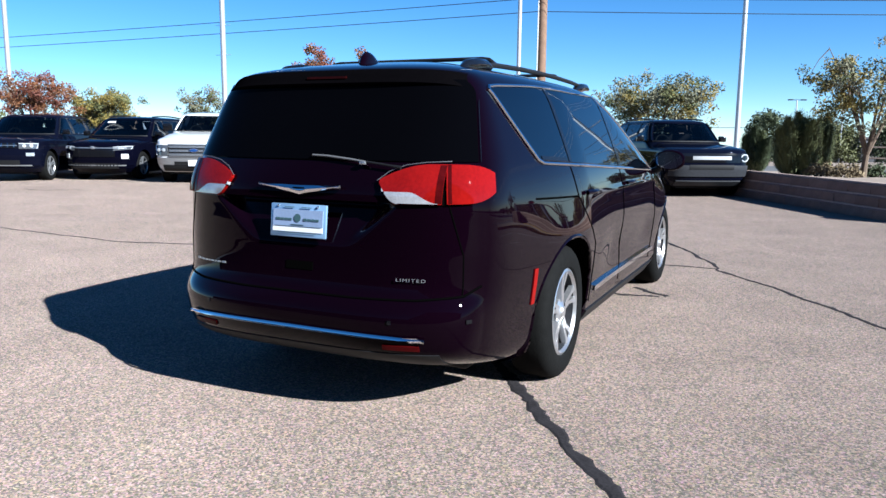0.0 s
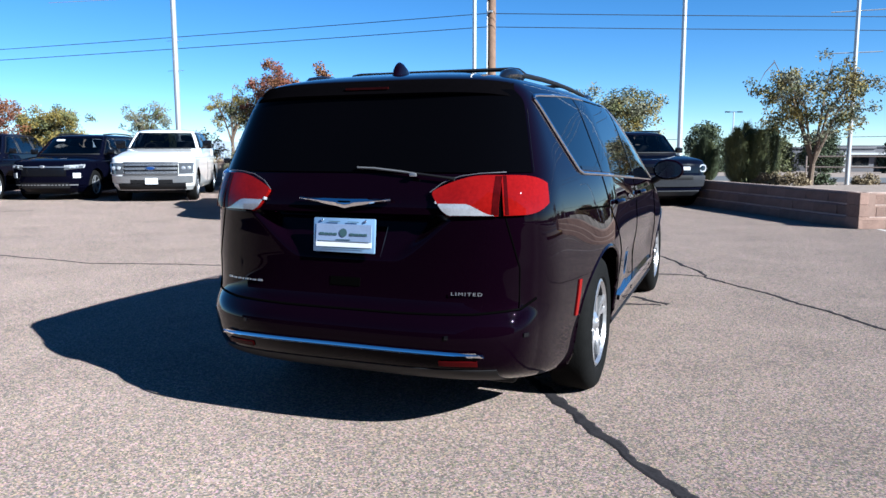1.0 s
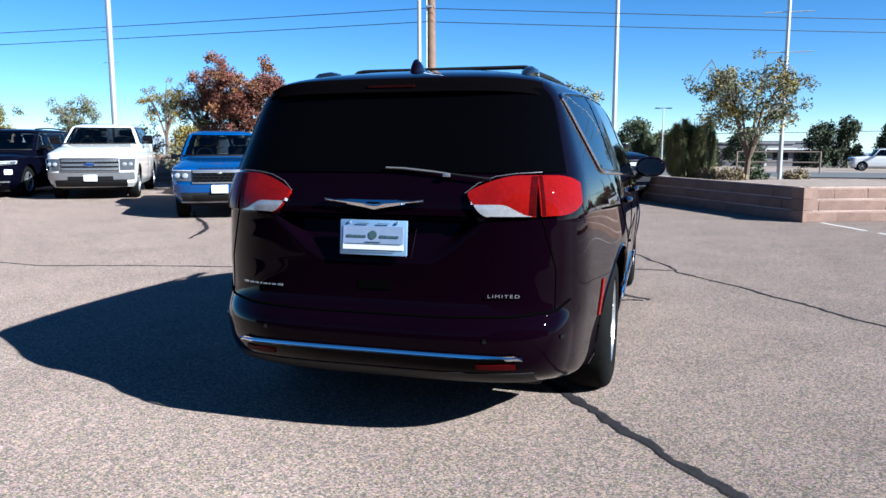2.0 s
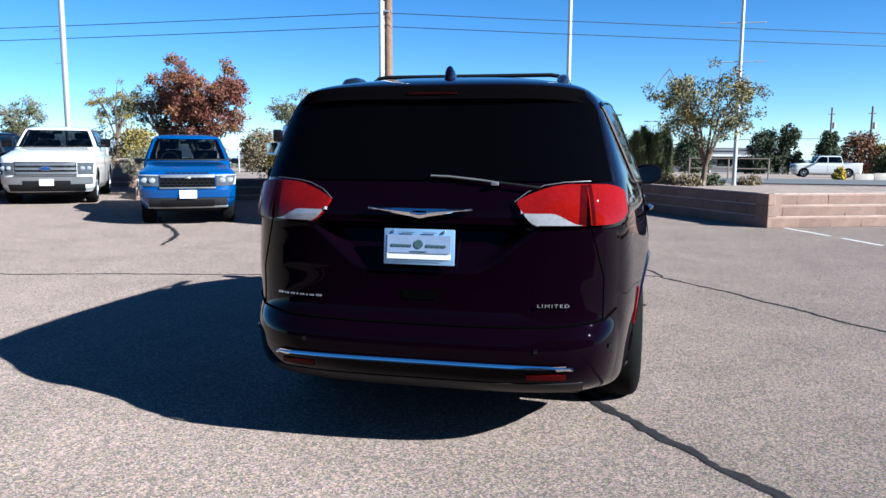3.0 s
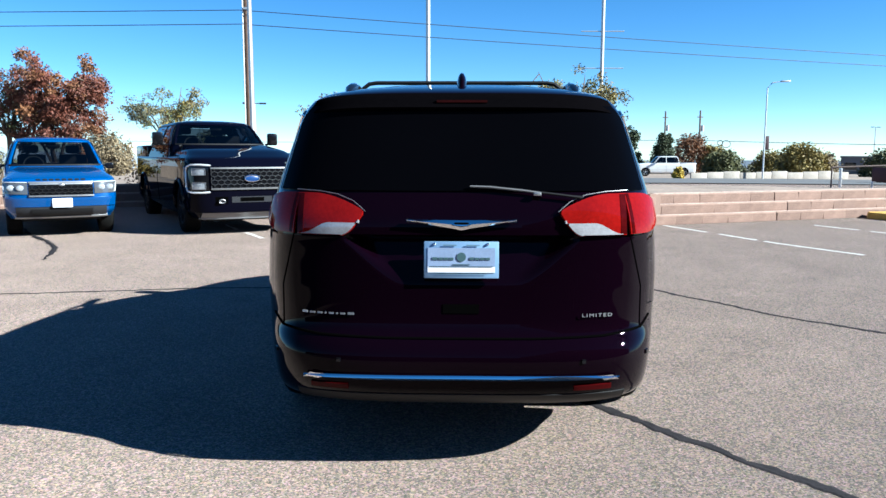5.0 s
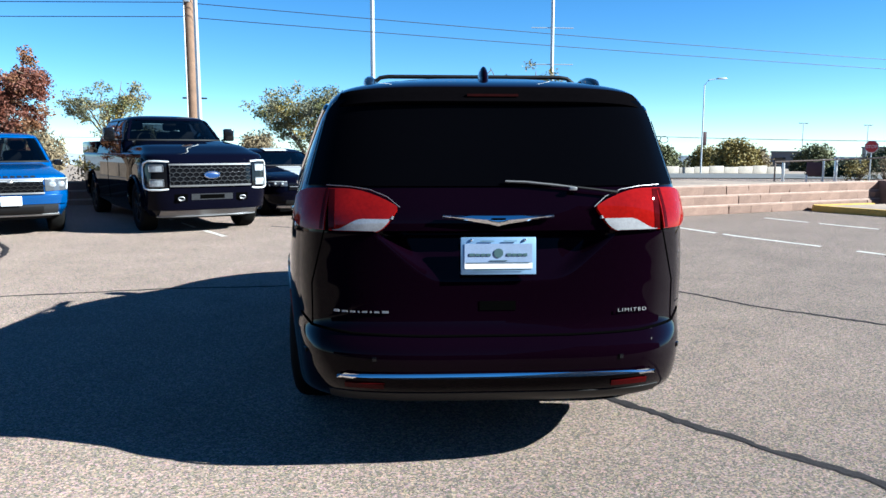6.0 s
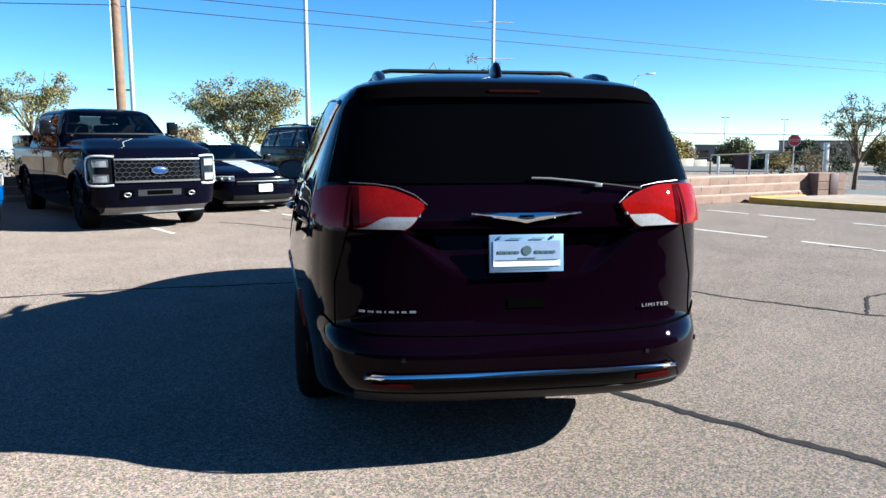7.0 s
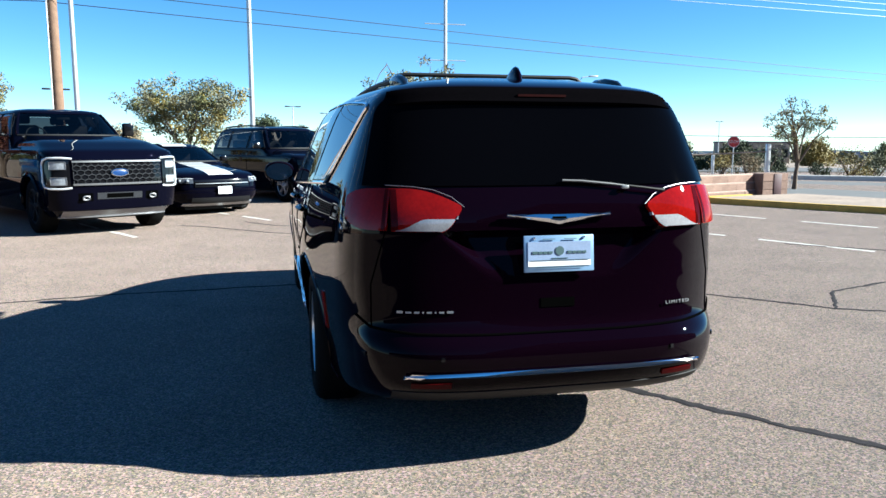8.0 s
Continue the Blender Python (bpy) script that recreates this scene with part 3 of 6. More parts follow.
        part("lamp_shade_bar", sh.patch(h, s0 + 0.01, s0 + 0.06 * (s1 - s0) + 0.01, 1.03, 1.188, 2, 6, 0.0195, 0.02), "dark_red", outer)
        part("panel_gap", sh.patch(h, s_of(0.689), s_of(0.707), 1.022, 1.192, 2, 12, 0.008, 0.01), "gap", van)
        # corner reflector low in the bumper
        def low(a, z):
            return R(sg * a, z)
        part("reflector", sh.patch(low, 0.47, 0.63, 0.388, 0.410, 8, 2, 0.008, 0.012), "dark_red", van, "red bumper reflector")
        part("parking_sensor", sh.patch(low, 0.50, 0.515, 0.505, 0.522, 2, 2, 0.006, 0.01), "gloss_black", van)
        part("parking_sensor", sh.patch(low, 0.80, 0.815, 0.505, 0.522, 2, 2, 0.006, 0.01), "gloss_black", van)
    mirror_pair(lamp)

    # tailgate gap lines
    def rl(a, z):
        return R(a, z)
    part("panel_gap", sh.line(rl, [(-0.83, 0.66), (-0.78, 0.622), (-0.60, 0.606), (-0.30, 0.600), (0.30, 0.600), (0.60, 0.606), (0.78, 0.622), (0.83, 0.66)], 0.006, 0.0, 6, 8), "gap", van)
    for sg in (-1, 1):
        part("panel_gap", sh.line(rl, [(sg * 0.775, 0.625), (sg * 0.775, 0.80), (sg * 0.715, 1.03)], 0.0035, 0.0, 6, 6), "gap", van)
    # lower edge of the bumper
    part("bumper_valance", sh.patch(rl, -0.70, 0.70, 0.235, 0.365, 40, 6, 0.004, 0.02), "black", van, "black lower bumper valance")
    # chrome strip along the bumper
    def strip_z(a):
        return 0.450 - 0.004 * (a / 0.66) ** 2
    grid = []
    for i in range(45):
        a = -0.655 + 1.31 * i / 44
        half = 0.0095 * (1 - (abs(a) / 0.658) ** 6)
        row = []
        for k, lift in ((-1.0, 0.010), (-0.6, 0.021), (0.2, 0.0185), (1.0, 0.012)):
            p, n = sh.normal(rl, a, strip_z(a) + k * half)
            row.append(p + n * lift)
        grid.append(row)
    part("chrome_strip", sheet(bmesh.new(), grid, 0.012, Vector((0, -1, 0))), "chrome", van, "bright chrome bumper strip")
    # winged badge
    bm = bmesh.new()
    grid = []
    for i in range(33):
        a = -0.228 + 0.456 * i / 32
        t = abs(a) / 0.23
        top = 1.089 + 0.003 * t
        lo = top - 0.003 - 0.034 * (1 - t ** 1.15) - 0.004 * max(0.0, 1 - t / 0.15)
        p, n = sh.normal(rl, a, 1.095)
        grid.append([Vector((p.x, p.y - 0.014 - 0.010 * math.sin(math.pi * k / 4) - 0.010 * (1 - k / 4), lo + (top - lo) * k / 4)) for k in range(5)])
    sheet(bm, grid, 0.008, Vector((0, -1, 0)))
    badge = part("wing_badge", bm, "chrome", van, "chrome wing badge")
    p, n = sh.normal(rl, 0, 1.095)
    part("badge_inlay", new_box(-0.030, 0.030, p.y - 0.032, p.y - 0.020, 1.074, 1.081, bevel=0.002), "gap", badge, "dark inlay")
    # hatch handle recess below the plate
    part("handle_recess", sh.patch(rl, -0.075, 0.075, 0.700, 0.738, 6, 3, 0.003, 0.02), "gap", van, "black hatch handle recess")

    # number plate in its frame
    yb = R(0, 0.93).y - 0.055
    tilt = Matrix.Translation((0, yb, 0.926)) @ Euler((radians(-6), 0, 0)).to_matrix().to_4x4()
    def plated(bm):
        bmesh.ops.transform(bm, matrix=tilt, verts=bm.verts)
        return bm
    plate = part("number_plate", plated(new_box(-0.155, 0.155, -0.006, 0.006, -0.0765, 0.0765, bevel=0.004)), "plate_frame", van, "pale blue framed dealer plate card")
    part("card", plated(new_box(-0.139, 0.139, -0.009, -0.004, -0.028, 0.050)), "plate_blue", plate, "pale blue printed card")
    part("card_foot", plated(new_box(-0.139, 0.139, -0.009, -0.004, -0.052, -0.0282)), "plate_white", plate, "white lower band of the card")
    bm = bmesh.new()
    for x0, x1, z0, z1 in ((-0.120, -0.098, 0.0, 0.011), (-0.094, -0.076, 0.0, 0.010), (-0.072, -0.054, 0.0, 0.010), (-0.050, -0.032, 0.0, 0.010), (0.034, 0.052, 0.0, 0.011), (0.056, 0.074, 0.0, 0.010), (0.078, 0.096, 0.0, 0.010), (0.100, 0.118, 0.0, 0.010), (-0.035, 0.035, -0.0205, -0.0175), (-0.075, -0.02, 0.0595, 0.0625), (0.02, 0.075, 0.0595, 0.0625), (-0.13, 0.13, -0.0275, -0.0262), (-0.105, 0.105, -0.0585, -0.0570)):
        box(bm, x0, x1, -0.0115, -0.0095, z0, z1)
    part("print_bar", plated(bm), "plate_print", plate)
    bm = bmesh.new()
    bmesh.ops.create_circle(bm, cap_ends=True, segments=24, radius=0.019, matrix=Matrix.Translation((0, -0.0115, 0.012)) @ Euler((radians(90), 0, 0)).to_matrix().to_4x4())
    part("emblem", plated(bm), "plate_print", plate)
    for sx, szz in ((-0.11, 0.066), (0.11, 0.066)):
        bm = bmesh.new()
        bmesh.ops.create_uvsphere(bm, u_segments=8, v_segments=6, radius=0.006, matrix=Matrix.Translation((sx, -0.008, szz)))
        part("screw", plated(bm), "chrome", plate)

    # lettering: bars for the model name, the trim word in letters
    bm = bmesh.new()
    x = -0.676
    for wd, hh in ((0.022, 0.017), (0.022, 0.013), (0.020, 0.013), (0.006, 0.013), (0.020, 0.013), (0.006, 0.013), (0.020, 0.013), (0.026, 0.017)):
        g = []
        for z in (0.6885, 0.6885 + 0.55 * hh):
            row = []
            for a in (x, x + wd):
                p, n = sh.normal(rl, a, z)
                row.append(Vector((p.x, p.y, p.z)) + n * 0.006)
            g.append(row)
        sheet(bm, g, 0.004, Vector((0, -1, 0)))
        x += wd + 0.012
    part("model_badge", bm, "silver_trim", van, "row of small chrome bars")
    cu = bpy.data.curves.new("trim_word", "FONT")
    cu.body, cu.size, cu.extrude, cu.space_character = "LIMITED", 0.020, 0.0015, 1.3
    tmp = new("trim_word", cu)
    me = bpy.data.meshes.new_from_object(tmp)
    bpy.data.objects.remove(tmp)
    for vert in me.vertices:
        a = 0.503 + vert.co.x * 1.45
        q, nn = sh.normal(rl, a, 0.684 + vert.co.y)
        vert.co = q + nn * (0.012 + vert.co.z)
    me.materials.append(MAT["silver_trim"])
    ob = new("trim_badge", me)
    ob.parent = van
    ob["label"] = "chrome lettering of the trim level"

    # rear wiper
    wp = [sh.normal(rl, a, z) for a, z in ((0.50, 1.170), (0.46, 1.176), (0.40, 1.184), (0.33, 1.192))]
    wiper = part("rear_wiper", tube(bmesh.new(), [p + n * 0.024 for p, n in wp], [0.009, 0.0055, 0.005, 0.005], 8), "black", van, "black rear wiper arm")
    bl = [sh.normal(rl, a, z) for a, z in ((0.36, 1.190), (0.25, 1.203), (0.12, 1.216), (0.035, 1.219))]
    part("wiper_blade", tube(bmesh.new(), [p + n * 0.018 for p, n in bl], [0.0035, 0.0055, 0.0055, 0.005], 6), "wiper_grey", wiper, "worn grey wiper blade")
    p, n = sh.normal(rl, 0.315, 1.196)
    part("wiper_clip", new_box(p.x - 0.016, p.x + 0.016, p.y - 0.034, p.y - 0.015, 1.190, 1.204, bevel=0.003), "silver_trim", wiper)

    # sides
    def side(sg):
        def f(a, z):
            return S(sg, a, z)
        def belt(y):
            return 1.203 - 0.048 * (y - 0.6)
        def top(y):
            return 1.550 + 0.030 * smooth((y - 0.35) / 0.9) - 0.05 * max(0, (y - 2.2) / 1.0) ** 2
        def edge_y(z):
            # rear edge of the quarter window
            k = (z - 1.206) / 0.345
            return 0.84 - 0.33 * k + 0.04 * k * k
        def fd_top(y):
            return min(top(y), 1.53 - 0.47 * max(0.0, (y - 2.45) / 1.0) ** 1.15)
        def glass(name, y0, y1, lo, hi, mat, lab):
            part(name, sh.patch(f, y0, y1, lo, hi, 22, 10, 0.006, 0.012), mat, van, lab)
        grid = []
        for jz in range(11):
            row = []
            for iy in range(23):
                k = iy / 22
                zz = belt(0.66) + 0.012 + (top(0.66) - 0.01 - belt(0.66) - 0.012) * jz / 10
                y = edge_y(zz) + 0.012 + (1.225 - edge_y(zz) - 0.012) * k
                zz = belt(y) + 0.012 + (top(y) - 0.01 - belt(y) - 0.012) * jz / 10
                p, n = sh.normal(f, y, zz)
                row.append(p + n * 0.006)
            grid.append(row)
        part("quarter_window", sheet(bmesh.new(), grid, 0.012, Vector((sg, 0, 0))), "glass_side", van, "black privacy glass")
        glass("side_window", 1.265, 2.285, lambda y: belt(y) + 0.012, lambda y: top(y) - 0.01, "glass_side", "black privacy glass")
        glass("front_window", 2.36, 3.38, lambda y: belt(y) + 0.012, lambda y: max(fd_top(y) - 0.01, belt(y) + 0.014), "glass_side", "tinted side glass")
        part("vent_window_sill", sh.patch(f, 0.88, 1.21, lambda y: belt(y) + 0.014, lambda y: belt(y) + 0.034, 8, 2, 0.009, 0.01), "gloss_black", van)
        zt = top(0.62)
        ys = [edge_y(zt) + (3.42 - edge_y(zt)) * i / 50 for i in range(51)]
        upper = [(y, max(top(y) if y < 2.4 else fd_top(y), belt(y) + 0.004)) for y in ys]
        lower_ = [(y, belt(y)) for y in reversed(ys) if y > 0.86]
        upper[:3] = [(edge_y(zt) + 0.012, zt - 0.022), (edge_y(zt) + 0.030, zt - 0.006), (ys[2], upper[2][1])]
        back = [(edge_y(1.206 + (zt - 1.206) * k / 8), 1.206 + (zt - 1.206) * k / 8) for k in range(8)] + [(edge_y(zt) + 0.012, zt - 0.022)]
        part("chrome_surround", sh.line(f, upper + lower_ + back, 0.008, 0.005, 6, 2), "chrome", van, "chrome window surround")
        part("window_pillar", sh.patch(f, 1.225, 1.265, lambda y: belt(y) + 0.012, lambda y: top(y) - 0.01, 2, 8, 0.009, 0.012), "gloss_black", van)
        part("window_pillar", sh.patch(f, 2.285, 2.36, lambda y: belt(y) + 0.012, lambda y: top(y) - 0.01, 2, 8, 0.009, 0.012), "gloss_black", van)
        # door gaps and the slide rail
        part("door_gap", sh.line(f, [(1.24, 1.16), (1.30, 1.0), (1.62, 0.70), (1.66, 0.34)], 0.004, 0.0, 6, 6), "gap", van)
        part("door_gap", sh.line(f, [(2.33, 1.11), (2.42, 0.8), (2.46, 0.34)], 0.004, 0.0, 6, 6), "gap", van)
        part("door_gap", sh.line(f, [(3.46, 1.05), (3.62, 0.7), (3.58, 0.34)], 0.004, 0.0, 6, 6), "gap", van)
        part("slide_rail", sh.line(f, [(0.75, 1.02), (1.0, 1.01), (1.30, 1.0)], 0.006, 0.0, 6, 6), "gap", van)
        # handles
        for y0 in (1.42, 2.46):
            bm = bmesh.new()
            pts = [sh.normal(f, y0 + 0.03 * k, 1.01) for k in range(8)]
            tube(bm, [p + n * (0.012 + 0.022 * math.sin(math.pi * k / 7)) for k, (p, n) in enumerate(pts)], 0.013, 8)
            part("door_handle", bm, "maroon", van)
        # chrome rub strip and sill
        part("rub_strip", sh.patch(f, 1.70, 3.60, lambda y: 0.40, lambda y: 0.43, 24, 3, 0.02, 0.025), "chrome", van, "chrome lower door strip")
        part("sill", sh.patch(f, 1.66, 3.80, 0.20, 0.28, 20, 3, 0.008, 0.02), "black", van, "black sill")
        # side marker on the rear arch
        part("side_reflector", sh.patch(f, 0.715, 0.75, lambda y: 0.50, lambda y: 0.68, 3, 6, 0.006, 0.01), "red_lens", van, "red side marker")
        # wheel arch lip
        for yc in (1.19, 4.28):
            pts = []
            for k in range(25):
                a = radians(-20 + 220 * k / 24)
                pts.append((yc + 0.418 * math.cos(a), max(0.22, 0.375 + 0.418 * math.sin(a))))
            part("arch_lip", sh.line(f, pts, 0.011, -0.004, 6, 1), "maroon", van)
        # mirror
        bm = bmesh.new()
        bmesh.ops.create_uvsphere(bm, u_segments=20, v_segments=12, radius=1)
        for vv in bm.verts:
            c = vv.co
            vv.co = Vector((sg * (1.10 + 0.12 * c.x), 3.62 + 0.085 * c.y * (1 if c.y > 0 else 0.35), 1.14 + 0.085 * (abs(c.z) ** 0.75) * (1 if c.z > 0 else -1)))
        mirror = part("door_mirror", bm, "maroon", van, "maroon door mirror")
        part("mirror_arm", tube(bmesh.new(), [(sg * 0.93, 3.66, 1.03), (sg * 1.0, 3.64, 1.06), (sg * 1.05, 3.63, 1.10)], 0.028, 8), "black", mirror)
        bm = bmesh.new()
        bmesh.ops.create_circle(bm, cap_ends=True, segments=20, radius=1, matrix=Matrix.Translation((sg * 1.10, 3.587, 1.14)) @ Matrix.Diagonal((0.108, 1, 0.07, 1)) @ Euler((radians(90), 0, 0)).to_matrix().to_4x4())
        part("mirror_glass", bm, "chrome", mirror, "mirror glass")
        # roof rail
        rail = part("roof_rail", tube(bmesh.new(), [(sg * 0.545, 0.80 + k * 0.36, 1.658 + 0.055 * math.sin(math.pi * min(1, max(0, (0.25 + k * 0.9) / 6.2))) ** 0.5) for k in range(7)], [0.012, 0.014, 0.014, 0.014, 0.014, 0.014, 0.012], 8), "black", van, "black roof rail")
        for y0 in (0.86, 2.86):
            bm = tube(bmesh.new(), [(sg * 0.545, y0 - 0.21, 1.640), (sg * 0.545, y0 - 0.12, 1.668), (sg * 0.545, y0, 1.682), (sg * 0.545, y0 + 0.12, 1.690), (sg * 0.545, y0 + 0.2, 1.680)], [0.008, 0.026, 0.032, 0.026, 0.014], 10)
            part("rail_foot", bm, "gloss_black", rail)
        # wheels
        for y0 in (1.19, 4.28):
            wheel(van, sg * 0.968, y0, 0.369, 0.235, 0.238, 5, sg)
    mirror_pair(side)
    for y0 in (1.15, 2.35):
        part("cross_bar", tube(bmesh.new(), [(-0.535, y0, 1.706), (-0.50, y0, 1.732), (-0.46, y0, 1.738), (0.46, y0, 1.738), (0.50, y0, 1.732), (0.535, y0, 1.706)], 0.011, 8), "black", van, "black roof cross bar")
    # aerial fin
    bm = bmesh.new()
    grid = []
    for i in range(9):
        t = i / 8
        y = 0.62 + 0.22 * t
        hh = 0.085 * math.sin(math.pi * (1 - t) ** 1.6) ** 0.6 if 0 < t < 1 else 0.004
        ww = 0.020 * math.sin(math.pi * min(0.98, 0.1 + 0.8 * t)) + 0.006
        row = []
        for k in range(9):
            a = math.pi * k / 8
            row.append(Vector((ww * math.cos(a), y, 1.656 + 0.02 * t + hh * math.sin(a) ** 0.8)))
        grid.append(row)
    part("aerial_fin", sheet(bm, grid), "maroon", van, "shark fin aerial")
    # windscreen and headlamps, for the side views
    def ff(a, z):
        return sh.front(a, z)
    part("windscreen", sh.patch(ff, -0.74, 0.74, 1.16, 1.56, 20, 8, 0.004, 0.01), "glass_car", van, "tinted windscreen")
    for sg in (-1, 1):
        part("headlamp", sh.patch(lambda a, z: sh.front(sg * a, z), 0.45, 0.86, 0.72, 0.85, 10, 4, 0.008, 0.02), "lamp_white", van)
    # underside and exhaust
    part("underbody", new_box(-0.68, 0.68, 0.5, 4.9, 0.19, 0.25, bevel=0.02), "black", van, "black underbody")
    part("rear_axle", tube(bmesh.new(), [(-0.75, 1.19, 0.33), (0.75, 1.19, 0.33)], 0.05, 10), "black", van)
    part("exhaust_pipe", tube(bmesh.new(), [(0.30, 1.0, 0.27), (0.32, 0.7, 0.262), (0.36, 0.48, 0.25)], 0.024, 10), "dull_steel", van, "metal exhaust tail pipe")
    return van


minivan(pose(-2.235, 2.53, 0, 0, 0, 0))


# ------------------------------------------------------------------ parked vehicles (seen from ahead)
def parked(name, m, label, category, paint, spec, group="vehicles parked in the bays"):
    """One parked vehicle, nose at y = 0 and tail at y = -length in its own frame (y ahead)."""
    car = thing(name, m, label, category, group)
    L, W, H = spec["length"], spec["width"] / 2, spec["height"]
    hood, belt = spec["hood"], spec["belt"]
    gc = spec.get("clear", 0.25)
    cy0, cy1 = spec["cab"]            # base of the rear glass and of the windscreen
    ty0, ty1 = spec["roof"]           # roof from and to
    wr, ww = spec.get("wheel", 0.37), spec.get("wheel_w", 0.24)
    axf, axr = spec["axles"]
    lower = Shell([(gc, W * 0.90, -L + 0.12, -0.20), (gc + 0.12, W * 0.97, -L + 0.03, -0.06), (0.5 * (gc + hood), W, -L, 0.0), (hood - 0.16, W * 0.995, -L + 0.02, -0.02),
                   *spec.get("deck", lambda: [(hood - 0.05, W * 0.985, -L + 0.03, -0.07), (hood, W * 0.95, -L + 0.06, -0.20), (hood + 0.03, W * 0.86, -L + 0.2, -0.42), (hood + spec.get("rise", 0.06), W * 0.6, -L + 0.5, -0.9)])()],
                  spec.get("cap_r", 0.35), spec.get("cap_f", 0.55), spec.get("power", 3.4), 0.02)
    top = hood + spec.get("rise", 0.06)
    zs = list(np.linspace(gc, hood - 0.06, 22)) + list(np.linspace(hood - 0.05, top, 12))
    cut_wells("body", lower.mesh(zs, 150), (paint, "gap"), [(axf, wr, wr + 0.05), (axr, wr, wr + 0.05)], W - 0.32, car)
    if spec.get("bed"):
        # upper side of the bed and cab sides up to the belt
        bm = new_box(-W * 0.97, W * 0.97, -L + 0.04, cy0 + 0.02, hood - 0.05, belt + 0.02, bevel=0.04)
        part("bed", bm, paint, car)
        bm = new_box(-W * 0.85, W * 0.85, -L + 0.12, cy0 - 0.06, belt - 0.02, belt + 0.026)
        part("bed_floor", bm, "black", car)
    CW = W * spec.get("cab_w", 1.0)
    gh = Shell([(hood - 0.04, W * 0.975, cy0 - 0.02, cy1 + 0.25), (belt, CW * 0.96, cy0, cy1), (belt + 0.3 * (H - belt), CW * 0.905, cy0 + 0.25 * (ty0 - cy0), cy1 + 0.34 * (ty1 - cy1)),
                (belt + 0.75 * (H - belt), CW * 0.80, cy0 + 0.75 * (ty0 - cy0), cy1 + 0.80 * (ty1 - cy1)), (H - 0.05, CW * 0.73, ty0, ty1), (H - 0.015, CW * 0.62, ty0 + 0.1, ty1 - 0.15), (H, CW * 0.4, ty0 + 0.35, ty1 - 0.45)],
               0.18, spec.get("screen_cap", 0.5), 3.6, 0.015, power_front=3.0)
    zs = list(np.linspace(hood - 0.04, H - 0.06, 34)) + [H - 0.05, H - 0.035, H - 0.02, H - 0.01, H]
    zb, zt = belt + 0.03, H - 0.10
    doors = spec.get("doors", [(cy0 + 0.12, -2.55), (-2.47, cy1 - 0.08)])
    def glass_top(y):
        # highest glass at y, clear of the pillars at both ends
        z = zb + 0.004
        for k in range(41):
            q = zb + (zt - zb) * k / 40
            wd, r, f1 = gh.wrf(q)
            if not r + 0.10 < y < f1 - 0.27:
                break
            z = q
        return z
    ends = gh.wrf(zb)
    steps = np.linspace(ends[1], ends[2], 160)
    limit = [glass_top(float(y)) for y in steps]
    def hi(y):
        return float(np.interp(y, steps, limit))
    doors = [(max(y0, ends[1] + 0.12), min(y1, ends[2] - 0.29)) for y0, y1 in doors]
    def screen_half(z):
        return gh.wrf(z)[0] * 0.90
    shell = gh.mesh(zs, 240)
    away = []
    for fc in shell.faces:
        c = fc.calc_center_median()
        if not zb + 0.005 < c.z < zt:
            continue
        wd, r, f1 = gh.wrf(c.z)
        if c.y > f1 - 0.42 and abs(c.x) < screen_half(c.z):
            away.append(fc)
        elif abs(c.x) > wd * 0.93 and any(y0 < c.y < y1 for y0, y1 in doors) and c.z < hi(c.y):
            away.append(fc)
        elif c.y < r + 0.12 and abs(c.x) < wd * 0.84:
            away.append(fc)
    bmesh.ops.delete(shell, geom=away, context="FACES")
    part("cab", shell, spec.get("roof_paint", paint), car)
    grid = []
    for jz in range(9):
        z = zb + (zt - zb) * jz / 8
        row = []
        for k in range(21):
            p, n = gh.normal(gh.front, screen_half(z) * 1.02 * (-1 + k / 10), z)
            row.append(p + n * 0.004)
        grid.append(row)
    part("windscreen", sheet(bmesh.new(), grid), "glass_clear", car, "clear windscreen")
    part("rear_glass", gh.patch(gh.rear, -W * 0.66, W * 0.66, zb + 0.02, zt - 0.01, 10, 5, 0.004, 0.0), "glass_tint", car, "tinted rear glass")
    for sg in (-1, 1):
        pts = [(sg * screen_half(zb + (zt - zb) * k / 8) * 1.0, zb + (zt - zb) * k / 8) for k in range(9)]
        part("screen_pillar", gh.line(gh.front, pts, 0.026, 0.0, 6, 2), spec.get("roof_paint", paint), car)
    part("screen_seal", gh.line(gh.front, [(screen_half(zb) * q, zb - 0.005) for q in (-1, -0.6, -0.2, 0.2, 0.6, 1)], 0.022, 0.0, 6, 4), "black", car, "black cowl below the windscreen")
    part("header_rail", gh.line(gh.front, [(screen_half(zt) * q, zt + 0.005) for q in (-1, -0.6, -0.2, 0.2, 0.6, 1)], 0.016, 0.0, 6, 4), spec.get("roof_paint", paint), car)
    # cabin seen through the glass
    part("dashboard", new_box(-W * 0.78, W * 0.78, cy1 - 0.62, cy1 - 0.10, hood - 0.02, belt + 0.03, bevel=0.05), "trim_dark", car, "dark dashboard")
    part("steering_wheel", tube(bmesh.new(), [(W * 0.40 + 0.17 * math.cos(q * math.pi / 10), cy1 - 0.66 - 0.06 * math.sin(q * math.pi / 10), belt + 0.02 + 0.16 * math.sin(q * math.pi / 10)) for q in range(21)], 0.014, 6), "trim_dark", car)
